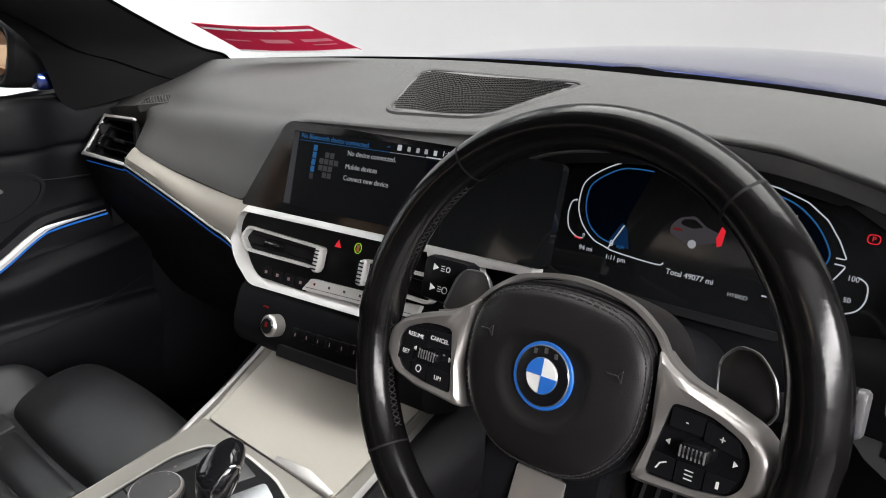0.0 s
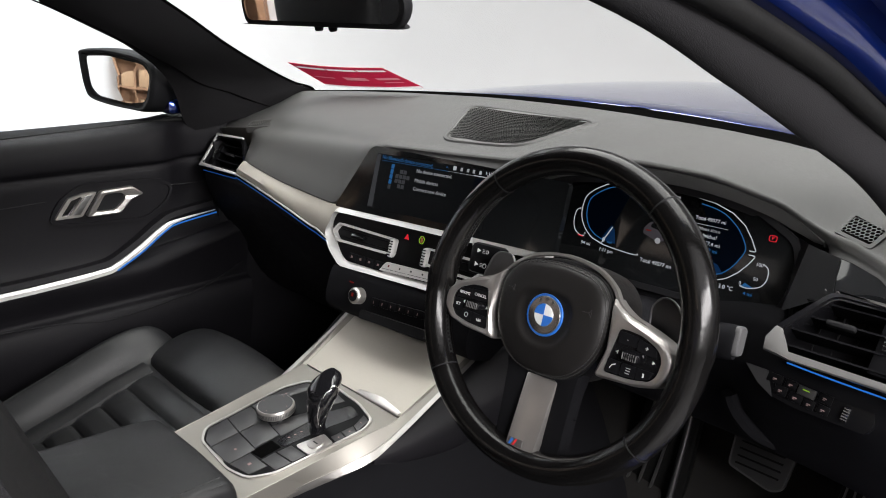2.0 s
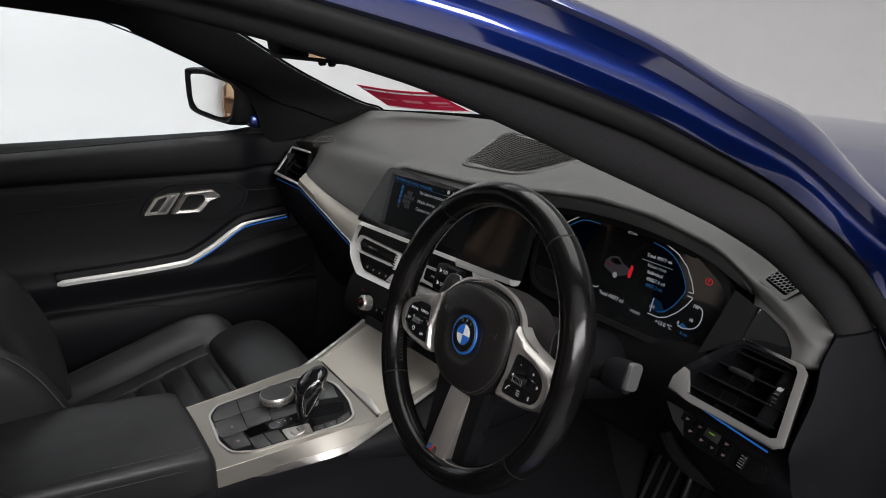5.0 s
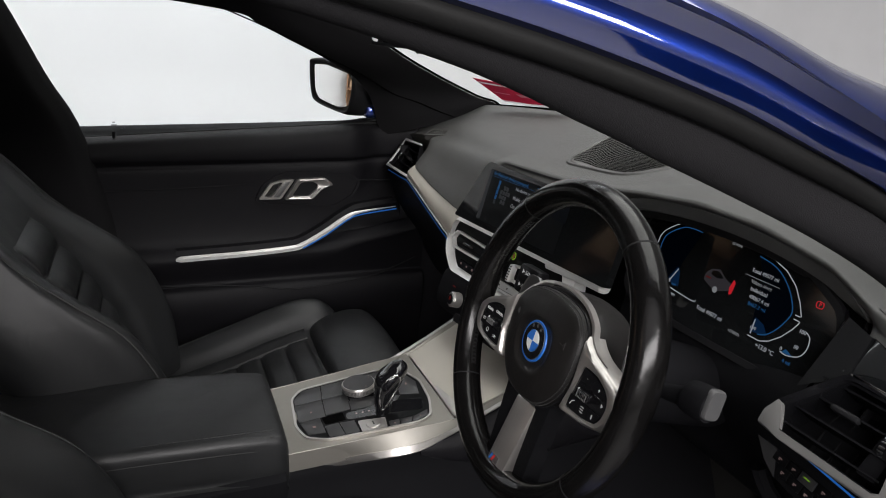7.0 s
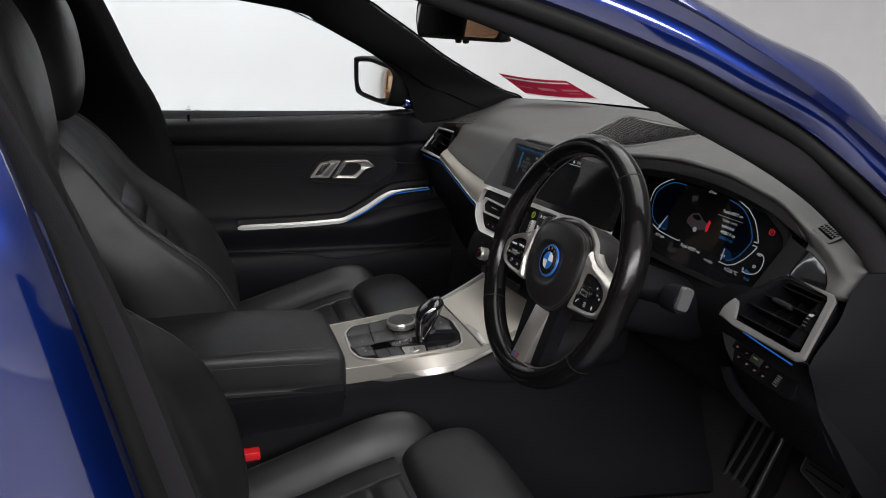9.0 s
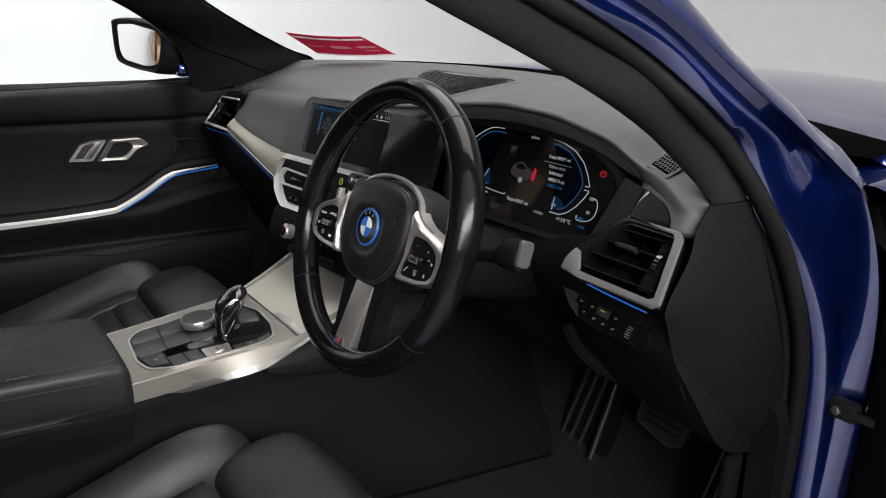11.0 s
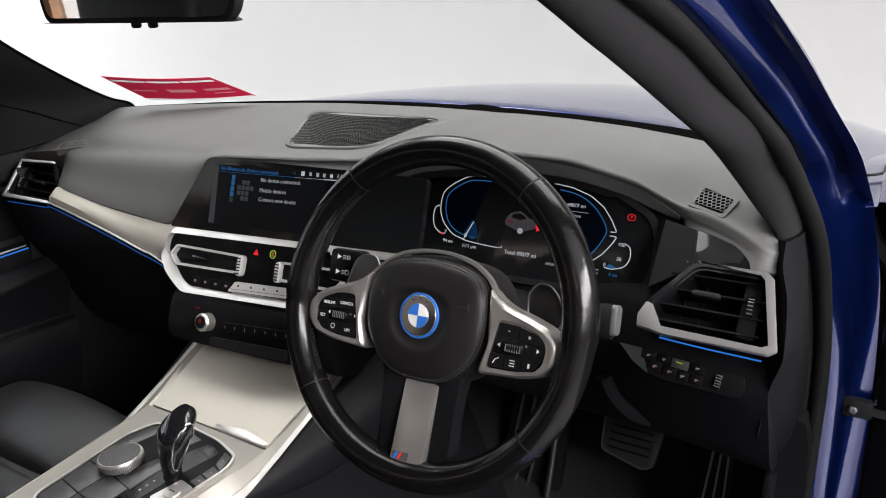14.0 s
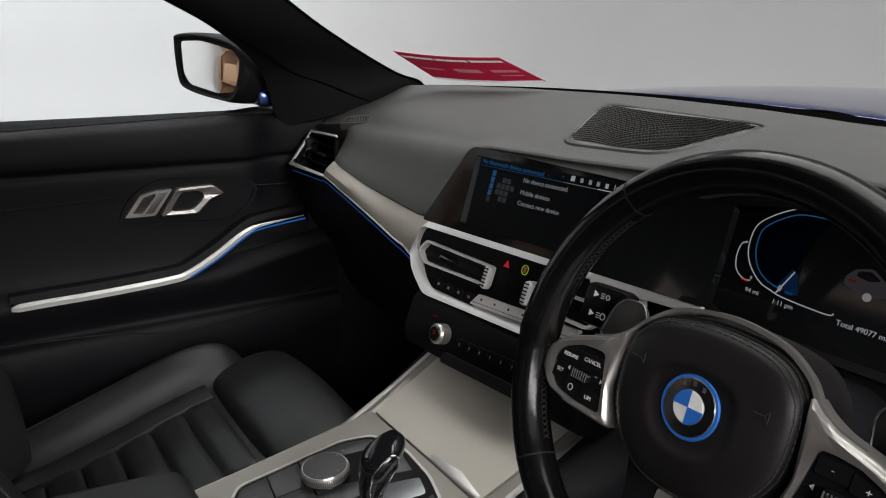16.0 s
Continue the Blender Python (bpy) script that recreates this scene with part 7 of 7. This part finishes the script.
part("hinge_bolt", lathe([(0.0, 0.0), (0.006, 0.0), (0.006, 0.004), (0.004, 0.005), (0.0, 0.005)], plane_at((0.777, 0.4435, 0.684), (1, 0, 0), (0, 0, 1)), 6), GREYMETAL, HG, "grey hinge bolt", False)
part("hinge_arm", sweep([(0.795, 0.448, 0.684), (0.815, 0.452, 0.682), (0.850, 0.468, 0.676), (0.90, 0.485, 0.668)], [(-0.003, -0.005), (0.003, -0.005), (0.003, 0.005), (-0.003, 0.005)], 16), DARK, HG, "black hinge arm")
part("door_stay", tube([(0.80, 0.47, 0.69), (0.85, 0.475, 0.678), (0.92, 0.46, 0.66)], 0.005, 12, 8), GREYMETAL, DD, "metal door stay")
lowh = part("hinge", box((0.785, 0.455, 0.395), (0.050, 0.022, 0.036), 0.005), PAINT, DD, "blue lower door hinge")
gpath = spline([(0.830, 0.490, 0.645), (0.850, 0.472, 0.628), (0.868, 0.470, 0.585), (0.885, 0.490, 0.555)], 60)
part("cable_gaiter", sweep(gpath, ring(0.017, 14), scale=lambda u: 1.0 + 0.16 * math.sin(u * 2 * math.pi * 13)), RUBBER, DD, "ribbed black cable gaiter")
part("edge_seal", tube([(0.815, 0.485, 0.33), (0.82, 0.485, 0.6), (0.812, 0.485, 0.85)], 0.007, 24, 8), RUBBER, DD, "black edge seal")

# shelving far behind, seen in the door mirror
SH = thing("storage_shelf", "brown wooden shelf holding cartons by the wall", "shelf", at=(-3.62, -4.40, 0))
for sx in (-0.6, 0.0, 0.6):
    part("upright", moved(box((sx, 0, 1.1), (0.06, 0.35, 2.2), 0.005), Matrix.Translation((-3.62, -4.40, 0)) @ Matrix.Rotation(-0.54, 4, "Z")), WOOD, SH)
for sz in (0.15, 0.8, 1.45, 2.15):
    part("shelf_board", moved(box((0, 0, 0), (1.25, 0.36, 0.04), 0.004), Matrix.Translation((-3.62, -4.40, sz)) @ Matrix.Rotation(-0.54, 4, "Z")), WOOD, SH)
part("back_board", moved(box((0, -0.19, 1.1), (1.3, 0.02, 2.2)), Matrix.Translation((-3.62, -4.40, 0)) @ Matrix.Rotation(-0.54, 4, "Z")), WOOD, SH)
for k, (sx, sz, w, h) in enumerate(((-0.3, 0.17, 0.4, 0.32), (0.3, 0.17, 0.35, 0.4), (-0.25, 0.82, 0.45, 0.3), (0.32, 0.82, 0.36, 0.36), (-0.3, 1.47, 0.3, 0.4), (0.25, 1.47, 0.42, 0.3))):
    solo("carton", moved(box((sx, 0.0, sz + h / 2 + 0.003), (w, 0.3, h), 0.006), Matrix.Translation((-3.62, -4.40, 0)) @ Matrix.Rotation(-0.54, 4, "Z")), CARTON, "plain brown cardboard carton on a shelf", "box", "cartons on the shelf")
BP = thing("brake_pedal", "metal-edged black brake pedal", "pedal", "pedals", at=(0.45, 0.56, 0.48))
BM = plane_at((0.452, 0.562, 0.475), (1, 0.03, -0.02), (0, 0.45, 1))
pedal = [(-0.048, -0.024), (0.030, -0.040), (0.048, -0.030), (0.054, 0.038), (-0.052, 0.040)]
part("pedal_pad", plate(round2(inset2(pedal, 0.0025), 0.008), BM, -0.008, 0.004, bevel=0.001), SATIN, BP, "worn dark pedal pad")
part("pedal_edge", frame_bm(round2(pedal, 0.010), round2(inset2(pedal, 0.0030), 0.008), BM, -0.006, 0.0046), GREYPLASTIC, BP, "thin metal pedal edge")
for k in range(4):
    part("pedal_rib", box((0.0, 0.024 - 0.013 * k, 0.0044), (0.074, 0.0035, 0.0022), 0.0008, BM), RUBBER, BP, "rubber rib")
part("pedal_arm", tube([BM @ Vector((0, 0, -0.006)), BM @ Vector((0, 0.05, -0.05)), BM @ Vector((0, 0.16, -0.06))], 0.009, 10), DARK, BP)

# wheels of the car
for wx, wy in ((-0.80, 1.25), (0.80, 1.25), (-0.80, -1.60), (0.80, -1.60)):
    wm = plane_at((wx, wy, 0.325), (0, 1, 0), (0, 0, 1))
    tyre = part("tyre", lathe([(0.215, -0.10), (0.29, -0.112), (0.318, -0.09), (0.325, 0.0), (0.318, 0.09), (0.29, 0.112), (0.215, 0.10), (0.205, 0.0), (0.215, -0.10)], wm, 48), RUBBER, CAR, "black road tyre")
    rim = part("road_wheel", lathe([(0.0, -0.07), (0.06, -0.075), (0.205, -0.05), (0.216, -0.095), (0.216, 0.095), (0.205, 0.05), (0.06, 0.075), (0.0, 0.07)], wm, 40), GREYMETAL, CAR, "grey alloy road wheel")
